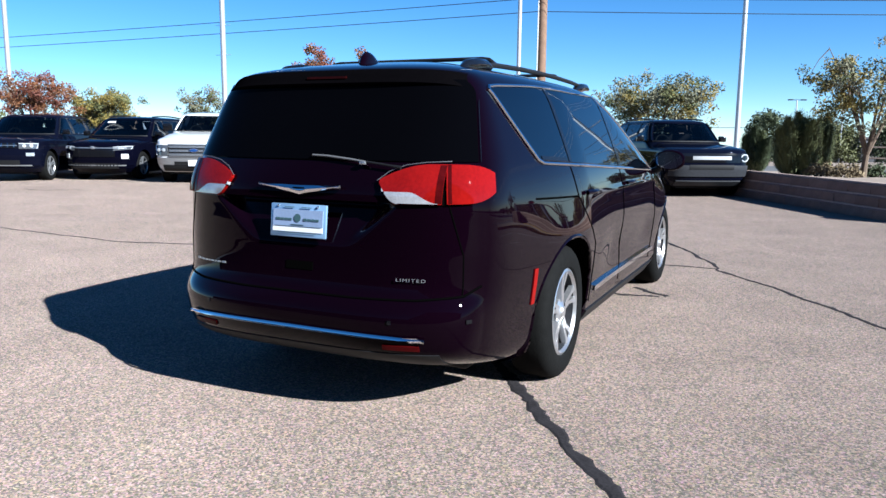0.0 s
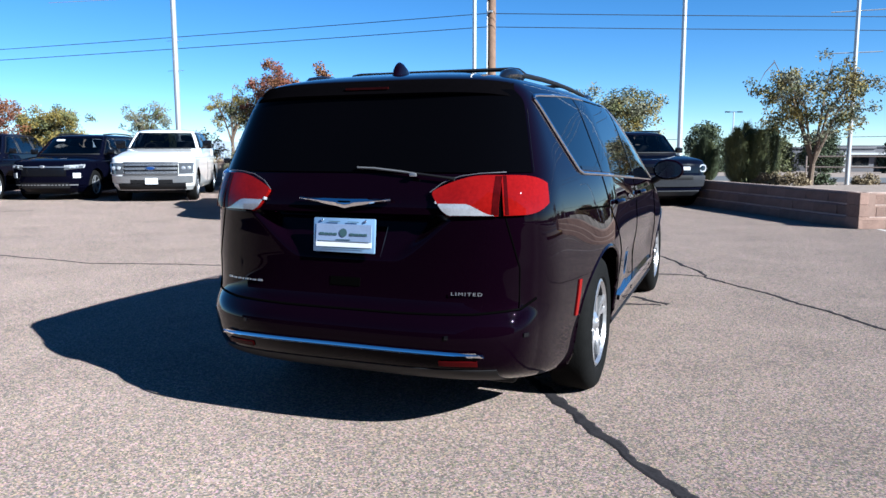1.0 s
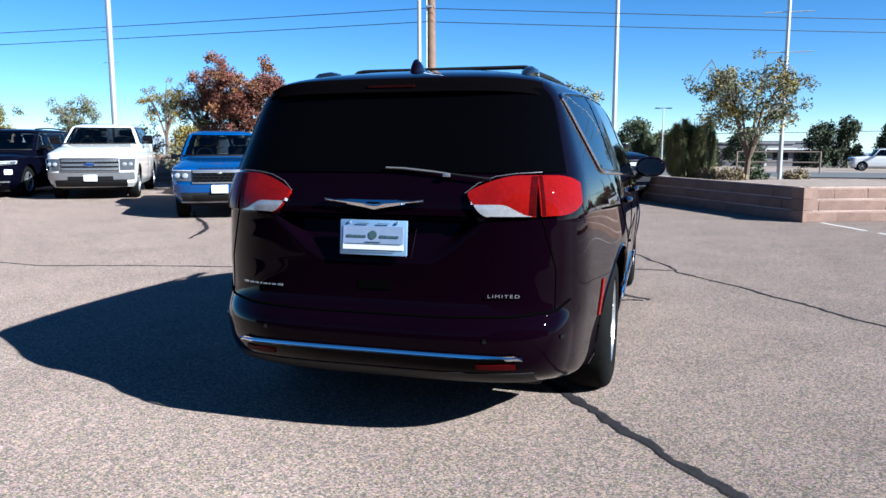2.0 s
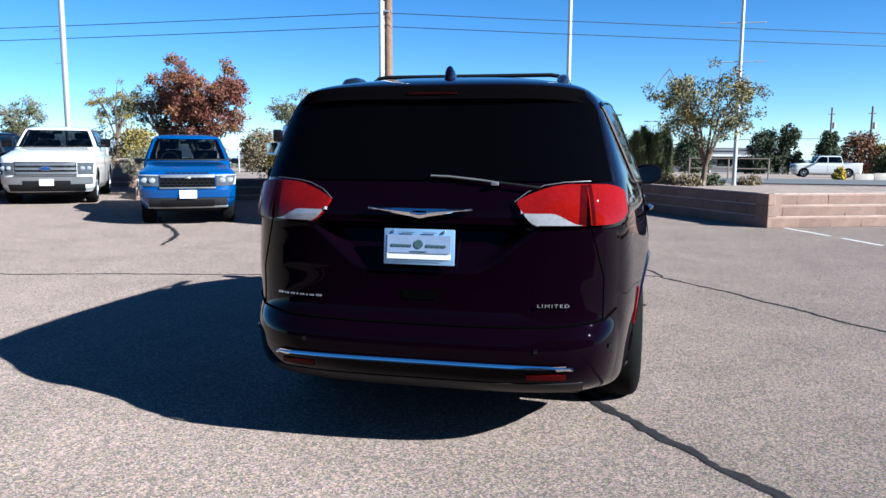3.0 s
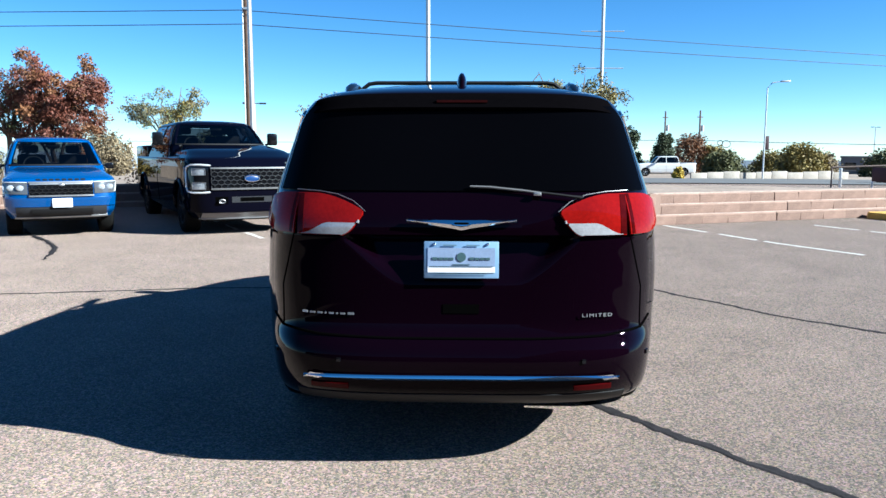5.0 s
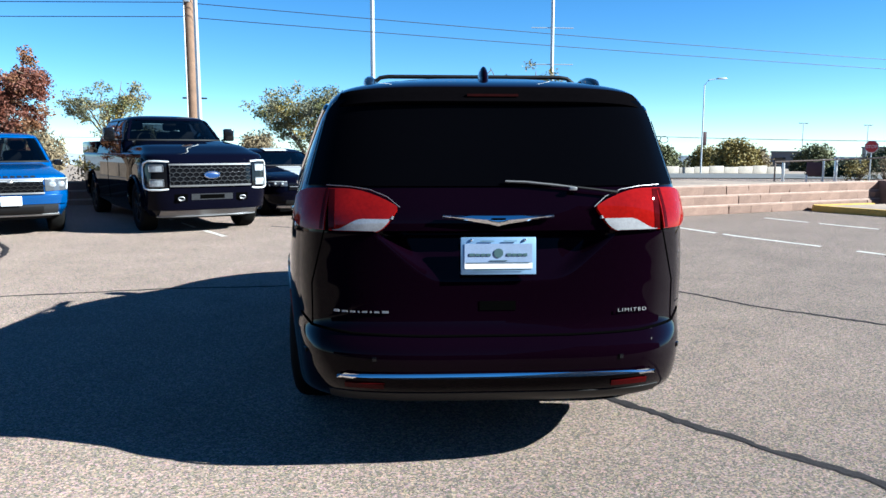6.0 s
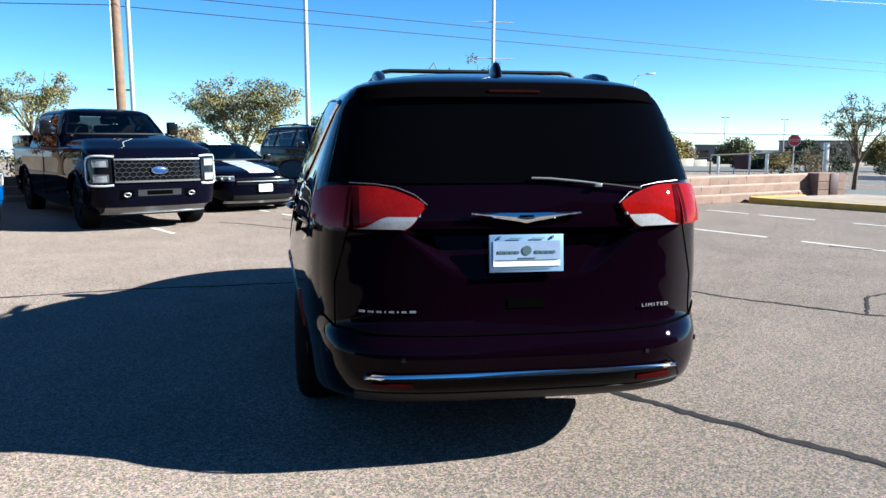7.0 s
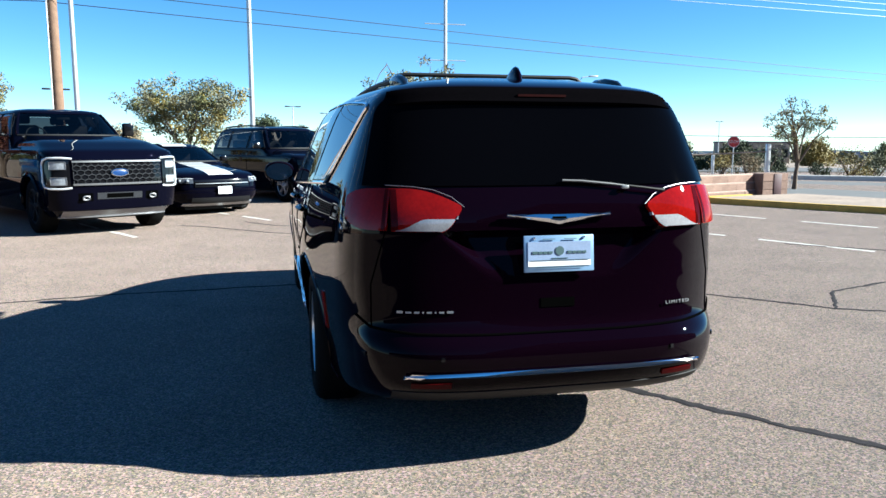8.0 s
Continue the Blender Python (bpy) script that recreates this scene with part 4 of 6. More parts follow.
    def seats(ys, xs, hw):
        for yy in ys:
            for xx in xs:
                st = part("seat", new_box(xx - hw, xx + hw, yy - 0.07, yy + 0.07, hood - 0.03, belt + 0.22, bevel=0.05), spec.get("seat_mat", "trim_dark"), car, "dark seat back")
                part("headrest", new_box(xx - 0.13, xx + 0.13, yy - 0.09, yy + 0.0, belt + 0.24, belt + 0.40, bevel=0.045), spec.get("seat_mat", "trim_dark"), st)
    seats([cy1 - 1.35], [-W * 0.42, W * 0.42], 0.25)
    if cy1 - cy0 > 2.2 and not spec.get("stripe"):
        seats([cy1 - 2.25], [-W * 0.42, W * 0.42], 0.27)
    if spec.get("sticker"):
        part("windscreen_sticker", gh.patch(gh.front, W * 0.25, W * 0.5, zt - 0.09, zt - 0.05, 4, 2, 0.011, 0.006), "plate_white", car)
    # inner mirror
    p = gh.front(0.0001, zt - 0.06)
    part("inner_mirror", new_box(-0.11, 0.11, p.y - 0.16, p.y - 0.13, zt - 0.10, zt - 0.04, bevel=0.012), "black", car)
    for sg in (-1, 1):
        def f(a, z, sg=sg):
            return gh.side(sg, a, z)
        for y0, y1 in doors:
            part("side_window", gh.patch(f, y0 - 0.01, y1 + 0.01, zb, lambda y: hi(y) + 0.012, 14, 6, 0.003, 0.0), "glass_tint", car, "tinted side glass")
            part("window_seal", gh.line(f, [(y0, zb), (y1, zb)], 0.010, 0.004, 6, 8), spec.get("seal", "black"), car)
            part("window_seal", gh.line(f, [(y0, zb)] + [(y0 + (y1 - y0) * k / 12, hi(y0 + (y1 - y0) * k / 12)) for k in range(13)] + [(y1, zb)], 0.012, 0.002, 6, 2), "black", car)
        # mirror
        bm = bmesh.new()
        my = cy1 - 0.45
        ms = spec.get("mirror", (0.105, 0.07))
        mx = W * 0.975
        drop = spec.get("mirror_drop", 0.0)
        box(bm, min(sg * (mx + 0.02), sg * (mx + 0.02 + ms[0] * 1.6)), max(sg * (mx + 0.02), sg * (mx + 0.02 + ms[0] * 1.6)), my - 0.06, my + 0.07, belt + 0.02 - drop, belt + 0.02 - drop + ms[1] * 2, 0.03)
        mir = part("door_mirror", bm, spec.get("mirror_mat", "gloss_black"), car)
        part("mirror_arm", tube(bmesh.new(), [(sg * (W - 0.05), my, belt + 0.03), (sg * (W + 0.09), my, belt + 0.06 - drop)], 0.025, 6), "black", mir)
        for y0, y1 in doors[1:]:
            part("door_gap", lower.line(lambda a, z, sg=sg: lower.side(sg, a, z), [(y0 - 0.03, hood - 0.08), (y0 - 0.03, gc + 0.15)], 0.006, 0.0, 6, 6), "gap", car)
        for ya in (axf, axr):
            wheel(car, sg * (W - 0.035), ya, wr, ww, wr * 0.64, spec.get("spokes", 5), sg, spec.get("rim", "silver_trim"))
        if spec.get("arch"):
            for ya in (axf, axr):
                pts = []
                for k in range(17):
                    a = radians(-8 + 196 * k / 16)
                    pts.append((ya + (wr + 0.075) * math.cos(a), max(gc + 0.03, wr + (wr + 0.075) * math.sin(a))))
                part("arch_flare", lower.line(lambda a, z, sg=sg: lower.side(sg, a, z), pts, 0.035, 0.0, 6, 1), spec["arch"], car)
        if spec.get("rails"):
            rail = part("roof_rail", tube(bmesh.new(), [(sg * W * 0.66, ty1 - 0.25 - (ty1 - ty0 - 0.35) * k / 5, H - 0.03 + 0.06 * math.sin(math.pi * (0.12 + 0.76 * k / 5))) for k in range(6)], 0.022, 6), "black", car)
    # nose
    def F(a, z):
        return lower.front(a, z)
    g0, g1, gw = spec["grille"]
    grille = part("grille", lower.patch(F, -gw, gw, g0, g1, 18, 6, 0.012, 0.04), spec.get("grille_mat", "gloss_black"), car, spec.get("grille_label", "black grille"))
    b0, b1 = spec.get("bar_span", (0.0, 1.0))
    bw = min(gw * spec.get("bar_w", 0.97), W * 0.9)
    for k in range(spec.get("bars", 3)):
        z = g0 + (g1 - g0) * (b0 + (b1 - b0) * (k + 0.5) / spec.get("bars", 3))
        part("grille_bar", lower.patch(F, -bw, bw, z - spec.get("bar_h", 0.014), z + spec.get("bar_h", 0.014), 14, 2, 0.026, 0.02), spec.get("bar_mat", "silver_trim"), grille)
    for k in range(spec.get("uprights", 0)):
        a = -gw + 2 * gw * (k + 0.5) / spec["uprights"]
        part("grille_bar", lower.patch(F, a - 0.009, a + 0.009, g0 + 0.01, g1 - 0.01, 2, 5, 0.022, 0.018), spec.get("upright_mat", "silver_trim"), grille)
    if spec.get("hexes"):
        nx, nz = spec["hexes"]
        bm = bmesh.new()
        dx, dz = 2 * gw / nx, (g1 - g0) / nz
        for jz in range(nz):
            for ix in range(nx + 1):
                cx = -gw + dx * (ix + (0.5 if jz % 2 else 0.0))
                cz = g0 + dz * (jz + 0.5)
                loop = [(cx - dx * 0.5, cz - dz * 0.28), (cx, cz - dz * 0.62), (cx + dx * 0.5, cz - dz * 0.28), (cx + dx * 0.5, cz + dz * 0.28)]
                pts = [(min(gw, max(-gw, a)), min(g1, max(g0, z))) for a, z in loop]
                if pts[0][0] >= gw - 0.01 or pts[2][0] <= -gw + 0.01:
                    continue
                out = [p + n * 0.022 for p, n in (lower.normal(F, a + 1e-5, z) for a, z in pts)]
                tube(bm, out, 0.0075, 5)
        part("grille_mesh", bm, spec.get("hex_mat", "dull_steel"), grille, "honeycomb of dull metal")
        for z in (g0, g1):
            part("grille_bar", lower.patch(F, -gw * 1.01, gw * 1.01, z - 0.012, z + 0.012, 16, 2, 0.034, 0.03), "dull_steel", grille)
    if spec.get("name_bars"):
        for k in range(spec["name_bars"]):
            a = -gw * 0.8 + 1.6 * gw * (k + 0.5) / spec["name_bars"]
            part("name_bar", lower.patch(F, a - 0.032, a + 0.032, g1 + 0.035, g1 + 0.058, 3, 2, 0.010, 0.012), "black", car)
    if spec.get("tow"):
        tz = spec["tow"]
        br = part("winch_bracket", lower.patch(F, -0.34, 0.34, tz - 0.05, tz + 0.05, 10, 2, 0.036, 0.05), "bumper_grey", car, "silver bumper insert")
        part("bracket_opening", lower.patch(F, -0.20, 0.20, tz - 0.03, tz + 0.035, 8, 2, 0.040, 0.05), "gap", br)
        for sg in (-1, 1):
            p, n = lower.normal(F, sg * 0.50, tz - 0.02)
            ring = [p + n * 0.06 + Vector((0.05 * math.cos(q * math.pi / 8), 0.0, 0.028 * math.sin(q * math.pi / 8))) for q in range(17)]
            part("tow_hook", tube(bmesh.new(), ring, 0.011, 6), "dull_steel", car, "dull steel tow hook")
            part("hook_recess", lower.patch(F, min(sg * 0.40, sg * 0.60), max(sg * 0.40, sg * 0.60), tz - 0.07, tz + 0.05, 5, 3, 0.033, 0.03), "gap", car)
    h0, h1, hx0, hx1 = spec["lamps"]
    for sg in (-1, 1):
        def Fs(a, z, sg=sg):
            return lower.front(sg * a, z)
        if spec.get("c_lamp"):
            lm = part("headlamp", lower.patch(Fs, hx0, hx1, h0, h1, 8, 8, 0.016, 0.04), "gloss_black", car, "headlamp with a bright C-shaped surround")
            part("lamp_surround", lower.line(Fs, [(hx0 - 0.04, h1 - 0.012), (hx0 + 0.10, h1), (hx1 - 0.05, h1), (hx1 - 0.012, h1 - 0.03), (hx1, h1 - 0.10), (hx1, h0 + 0.08), (hx1 - 0.012, h0 + 0.025), (hx1 - 0.06, h0), (hx0 + 0.10, h0), (hx0 - 0.02, h0 + 0.012)], 0.016, 0.030, 8, 3), "lamp_white", lm, "white C-shaped lamp surround")
            for zc in (h0 + 0.11, h1 - 0.11):
                pr = part("projector", lower.patch(Fs, hx0 + 0.05, hx1 - 0.06, zc - 0.055, zc + 0.055, 4, 3, 0.024, 0.02), "lens_dim", lm, "clear lamp lens")
                part("lens_rim", lower.line(Fs, [(hx0 + 0.05, zc + 0.055), (hx1 - 0.06, zc + 0.055), (hx1 - 0.06, zc - 0.055), (hx0 + 0.05, zc - 0.055), (hx0 + 0.05, zc + 0.055)], 0.006, 0.026, 5, 3), "dull_steel", pr)
        elif spec.get("round_lamp"):
            lm = part("headlamp", lower.patch(Fs, hx0, hx1, h0, h1, 8, 5, 0.014, 0.03), "gloss_black", car)
            c = 0.5 * (hx0 + hx1) + 0.03
            p, n = lower.normal(Fs, c, 0.5 * (h0 + h1))
            bm = bmesh.new()
            ring = [p + n * 0.03 + Vector((0.075 * math.cos(q * math.pi / 12), 0, 0.075 * math.sin(q * math.pi / 12))) for q in range(25)]
            tube(bm, ring, 0.016, 6)
            part("lamp_ring", bm, "lamp_white", lm)
        else:
            slope = spec.get("lamp_slope", 0.0)
            lo_ = lambda a: h0 + slope * (a - hx0)
            hi_ = lambda a: h1 + slope * 0.5 * (a - hx0)
            def z_(a, q):
                return lo_(a) + q * (hi_(a) - lo_(a))
            lm = part("headlamp", lower.patch(Fs, hx0, hx1, lo_, hi_, 10, 5, 0.014, 0.03), spec.get("lamp_mat", "lens_dark"), car, "clear headlamp in a dark housing")
            n_l = spec.get("lamp_cells", 2)
            for k in range(n_l):
                ac = hx0 + (hx1 - hx0) * (0.12 + 0.76 * (k + 0.5) / n_l)
                rr = min(0.30 * (h1 - h0), 0.30 * (hx1 - hx0) / n_l)
                p, n = lower.normal(Fs, ac, z_(ac, 0.5))
                b_ = bmesh.new()
                bmesh.ops.create_uvsphere(b_, u_segments=14, v_segments=8, radius=1, matrix=Matrix.Translation(p + n * 0.016) @ Matrix.Diagonal((rr * 1.2, 0.022, rr, 1)))
                part("projector", b_, spec.get("cell_mat", "lens_dim"), lm, "round lamp lens")
            edge_ = [(hx0 + (hx1 - hx0) * k / 6, z_(hx0 + (hx1 - hx0) * k / 6, 0.97)) for k in range(7)] + [(hx1 - 0.006, z_(hx1, 0.5)), (hx1 - 0.02, z_(hx1, 0.06))]
            part("lamp_brow", lower.line(Fs, edge_, 0.009, 0.018, 6, 2), "lamp_white", lm, "bright light line")
        if spec.get("fog"):
            z0, z1, x0, x1 = spec["fog"]
            part("fog_lamp", lower.patch(Fs, x0, x1, z0, z1, 5, 3, 0.014, 0.03), spec.get("fog_mat", "gloss_black"), car)
    if spec.get("bumper"):
        z0, z1, mt = spec["bumper"]
        part("bumper", lower.patch(F, -W * 0.93, W * 0.93, z0, z1, 26, 5, 0.03, 0.06), mt, car, spec.get("bumper_label", "front bumper"))
    if spec.get("intake"):
        z0, z1, hw = spec["intake"]
        part("air_intake", lower.patch(F, -hw, hw, z0, z1, 14, 4, 0.036, 0.05), "black", car, "black lower air intake")
    if spec.get("skid"):
        z0, z1, mt = spec["skid"]
        part("skid_plate", lower.patch(F, -W * 0.78, W * 0.78, z0, z1, 18, 3, 0.026, 0.05), mt, car)
    if spec.get("lip"):
        z0, z1 = spec.get("skid", spec["bumper"])[:2]
        part("bumper_lip", lower.patch(F, -W * 0.80, W * 0.80, z0 - 0.005, z0 + 0.022, 20, 2, 0.036, 0.03), spec["lip"], car, "thin bright lower bumper lip")
    if spec.get("plate"):
        z0 = spec["plate"]
        p, n = lower.normal(F, 0.0001, z0 + 0.07)
        part("front_plate", new_box(-0.15, 0.15, p.y + 0.045, p.y + 0.057, z0, z0 + 0.15, bevel=0.004), "plate_white", car, "blank white dealer plate")
    if spec.get("emblem"):
        zc, ew, eh = spec["emblem"]
        p, n = lower.normal(F, 0.0001, zc)
        bm = bmesh.new()
        bmesh.ops.create_uvsphere(bm, u_segments=20, v_segments=10, radius=1, matrix=Matrix.Translation((0, p.y + 0.035, zc)) @ Matrix.Diagonal((ew, 0.02, eh, 1)))
        em = part("emblem", bm, spec.get("emblem_mat", "silver_trim"), car, "plain oval emblem")
        if spec.get("emblem_ring"):
            ring = [Vector((ew * math.cos(q * math.pi / 12), p.y + 0.045, zc + eh * math.sin(q * math.pi / 12))) for q in range(25)]
            part("emblem_ring", tube(bmesh.new(), ring, 0.012, 6), "chrome", em)
    if spec.get("stripe"):
        sw = spec["stripe"]
        grid = []
        for k in range(25):
            y = -0.10 - k * (abs(cy1) - 0.12) / 24
            # top of the bonnet skin at y: search downwards through the levels
            z = top
            for q in range(60):
                zz = top - q * 0.006
                if lower.wrf(zz)[2] >= y - 0.0:
                    z = zz
                    break
            grid.append([(x, y, z + 0.006) for x in (-sw, -sw / 3, sw / 3, sw)])
        part("bonnet_stripe", sheet(bmesh.new(), grid), "white_paint", car, "broad white bonnet stripe")
        part("roof_stripe", sheet(bmesh.new(), [[(x, y, H + 0.006 - 0.05 * ((y - 0.5 * (ty0 + ty1)) / 0.6) ** 4) for x in (-sw, 0, sw)] for y in [ty1 + 0.1 - 0.1 * k for k in range(10)]]), "white_paint", car, "broad white roof stripe")
    part("underbody", new_box(-W * 0.7, W * 0.7, -L + 0.3, -0.35, gc - 0.06, gc + 0.05), "black", car)
    return car


def flat_deck(hood, W, L, rise):
    """Levels of a broad, nearly flat bonnet."""
    return lambda: [(hood - 0.05, W * 0.99, -L + 0.03, -0.05), (hood - 0.01, W * 0.97, -L + 0.05, -0.11), (hood + 0.015, W * 0.92, -L + 0.1, -0.22), (hood + 0.6 * rise, W * 0.84, -L + 0.3, -0.62), (hood + rise, W * 0.72, -L + 0.5, -1.3)]


PICKUP = dict(length=5.89, width=2.03, height=1.96, hood=1.20, belt=1.30, clear=0.30, cab=(-4.25, -1.62), roof=(-4.10, -2.15), axles=(-0.98, -4.66), wheel=0.41, wheel_w=0.27, bed=True, rise=0.08, deck=flat_deck(1.20, 1.015, 5.89, 0.08), mirror=(0.15, 0.11))
lot_cars = [
    ("pickup_truck", -13.0, 13.25, 0.91, 1, "white crew-cab pickup truck with a chrome barred grille", "white_paint",
     dict(PICKUP, height=1.88, hood=1.15, belt=1.33, rise=0.19, deck=flat_deck(1.15, 1.015, 5.89, 0.19), grille=(0.70, 1.00, 0.64), bars=3, bar_h=0.024, bar_mat="silver_trim", hexes=(16, 6), hex_mat="bumper_grey", lamps=(0.72, 1.00, 0.66, 0.98), lamp_cells=2, bumper=(0.50, 0.67, "silver_trim"), skid=(0.34, 0.48, "black"), intake=(0.49, 0.58, 0.50), plate=0.46, emblem=(0.86, 0.11, 0.045), emblem_ring=True, emblem_mat="emblem_blue", fog=(0.53, 0.64, 0.62, 0.82), doors=[(-4.13, -3.0), (-2.92, -1.72)])),
    ("pickup_truck", -8.36, 11.0, 0.92, 0, "bright blue compact pickup truck with a black honeycomb grille", "blue_paint",
     dict(length=5.07, width=1.74, height=1.72, hood=1.02, belt=1.17, clear=0.33, cab=(-3.55, -1.42), roof=(-3.40, -2.0), axles=(-0.88, -3.96), wheel=0.37, bed=True, rise=0.15, cap_f=0.42, deck=flat_deck(1.02, 0.87, 5.07, 0.15), hexes=(10, 4), hex_mat="black", name_bars=8, grille=(0.71, 0.93, 0.48), bars=2, bar_h=0.012, bar_span=(0.86, 1.02), lamps=(0.74, 0.94, 0.50, 0.84), lamp_slope=0.03, lamp_mat="lens_dark", cell_mat="lens_dim", bumper=(0.54, 0.68, "blue_paint"), intake=(0.40, 0.50, 0.46), skid=(0.36, 0.53, "bumper_grey"), lip="silver_trim", plate=0.52, emblem=(0.895, 0.05, 0.025), mirror=(0.09, 0.055), mirror_drop=0.07, doors=[(-3.45, -2.50), (-2.42, -1.46)])),
    ("pickup_truck", -5.62, 11.75, 0.96, 0, "black heavy-duty pickup truck with a wide mesh grille", "navy_paint",
     dict(length=6.35, width=2.03, height=2.02, hood=1.32, belt=1.52, clear=0.30, cab=(-4.6, -2.0), roof=(-4.45, -2.5), cab_w=0.95, axles=(-1.02, -5.08), wheel=0.43, wheel_w=0.28, bed=True, rise=0.21, deck=flat_deck(1.32, 1.015, 6.35, 0.21), hexes=(13, 5), hex_mat="bumper_grey", tow=0.62, arch="navy_paint", emblem_ring=True, grille=(0.80, 1.14, 0.66), bars=0, lamps=(0.74, 1.19, 0.70, 0.99), c_lamp=True, bumper=(0.42, 0.76, "navy_paint"), skid=(0.29, 0.41, "dull_steel"), lip="silver_trim", emblem=(0.97, 0.125, 0.052), emblem_mat="emblem_blue", fog=(0.55, 0.66, 0.80, 0.90), fog_mat="lens_dim", mirror=(0.12, 0.12), rim="black", doors=[(-4.45, -3.3), (-3.22, -2.1)])),
    ("coupe", -4.3, 14.7, 0.95, 0, "black sports coupe with one broad white bonnet stripe", "navy_paint",
     dict(length=4.81, width=1.92, height=1.41, hood=0.84, belt=1.0, clear=0.16, cab=(-4.30, -1.55), roof=(-3.35, -2.30), axles=(-0.92, -3.64), wheel=0.35, wheel_w=0.25, rise=0.17, deck=lambda: [(0.79, 0.93, -4.78, -0.07), (0.84, 0.90, -4.75, -0.2), (0.89, 0.83, -4.6, -0.5), (0.95, 0.70, -4.4, -1.0), (1.01, 0.50, -4.2, -1.55)], cap_f=0.75, power=2.9, grille=(0.56, 0.70, 0.58), bars=1, bar_h=0.006, lamps=(0.64, 0.73, 0.60, 0.90), bumper=(0.34, 0.46, "navy_paint"), intake=(0.26, 0.36, 0.62), skid=(0.20, 0.25, "silver_trim"), plate=0.42, stripe=0.27, roof_paint="navy_paint", doors=[(-2.95, -1.70)], mirror=(0.10, 0.06))),
    ("suv", -1.95, 17.3, 1.0, 0, "dark blue-grey boxy SUV with a silver grille bar and roof rails", "grey_paint",
     dict(length=4.39, width=1.89, height=1.75, hood=1.08, belt=1.20, clear=0.26, cab=(-4.33, -1.32), roof=(-4.10, -1.80), axles=(-0.86, -3.53), wheel=0.37, rise=0.12, deck=flat_deck(1.08, 0.945, 4.39, 0.12), arch="black", grille=(0.78, 0.98, 0.84), bars=1, bar_h=0.038, bar_w=0.52, bar_mat="dull_steel", lamps=(0.78, 0.98, 0.58, 0.88), round_lamp=True, bumper=(0.48, 0.72, "bumper_grey"), intake=(0.64, 0.73, 0.50), skid=(0.28, 0.38, "bumper_grey"), rails=True, doors=[(-4.15, -3.45), (-3.38, -2.48), (-2.4, -1.42)])),
    ("suv", -15.75, 12.75, 0.93, -9, "black mid-size SUV with a slim bright grille line", "navy_paint",
     dict(length=4.78, width=1.92, height=1.71, hood=1.02, belt=1.14, clear=0.22, cab=(-4.70, -1.22), roof=(-4.2, -1.95), axles=(-0.92, -3.72), wheel=0.38, rise=0.13, cap_f=0.7, power=2.9, deck=flat_deck(1.02, 0.96, 4.78, 0.13), grille=(0.62, 0.86, 0.56), bars=1, bar_h=0.010, bar_span=(0.93, 1.0), bar_w=1.35, lamps=(0.78, 0.88, 0.52, 0.90), lamp_slope=0.12, bumper=(0.40, 0.52, "navy_paint"), intake=(0.34, 0.46, 0.6), lip="silver_trim", rails=True, sticker=True, emblem=(0.86, 0.07, 0.04), fog=(0.58, 0.70, 0.70, 0.84), fog_mat="lamp_white", doors=[(-4.45, -3.75), (-3.65, -2.6), (-2.5, -1.35)])),
    ("suv", -17.1, 11.2, 0.93, 0, "dark blue SUV with a slotted bright grille", "grey_paint",
     dict(length=4.91, width=1.97, height=1.75, hood=1.08, belt=1.18, clear=0.25, cab=(-4.80, -1.30), roof=(-4.3, -2.0), axles=(-0.92, -3.84), wheel=0.39, rise=0.12, cap_f=0.6, deck=flat_deck(1.08, 0.985, 4.91, 0.12), grille=(0.86, 0.98, 0.52), bars=1, bar_h=0.004, uprights=7, upright_mat="chrome", lamps=(0.84, 0.97, 0.55, 0.92), cell_mat="lamp_white", bumper=(0.42, 0.60, "grey_paint"), intake=(0.44, 0.56, 0.55), lip="silver_trim", fog=(0.66, 0.74, 0.70, 0.86), fog_mat="lens_dim", rails=False, doors=[(-4.5, -3.75), (-3.65, -2.65), (-2.55, -1.45)])),
]
for kind_name, x, y, size, turn, lab, paint, spec in lot_cars:
    head = math.degrees(math.atan2(-V.y, -V.x)) - 90 + turn
    parked(kind_name, pose(x, y, gz(x, y), 0, 0, head) @ Matrix.Scale(size, 4), lab, "car" if kind_name != "pickup_truck" else "pickup truck", paint, spec)


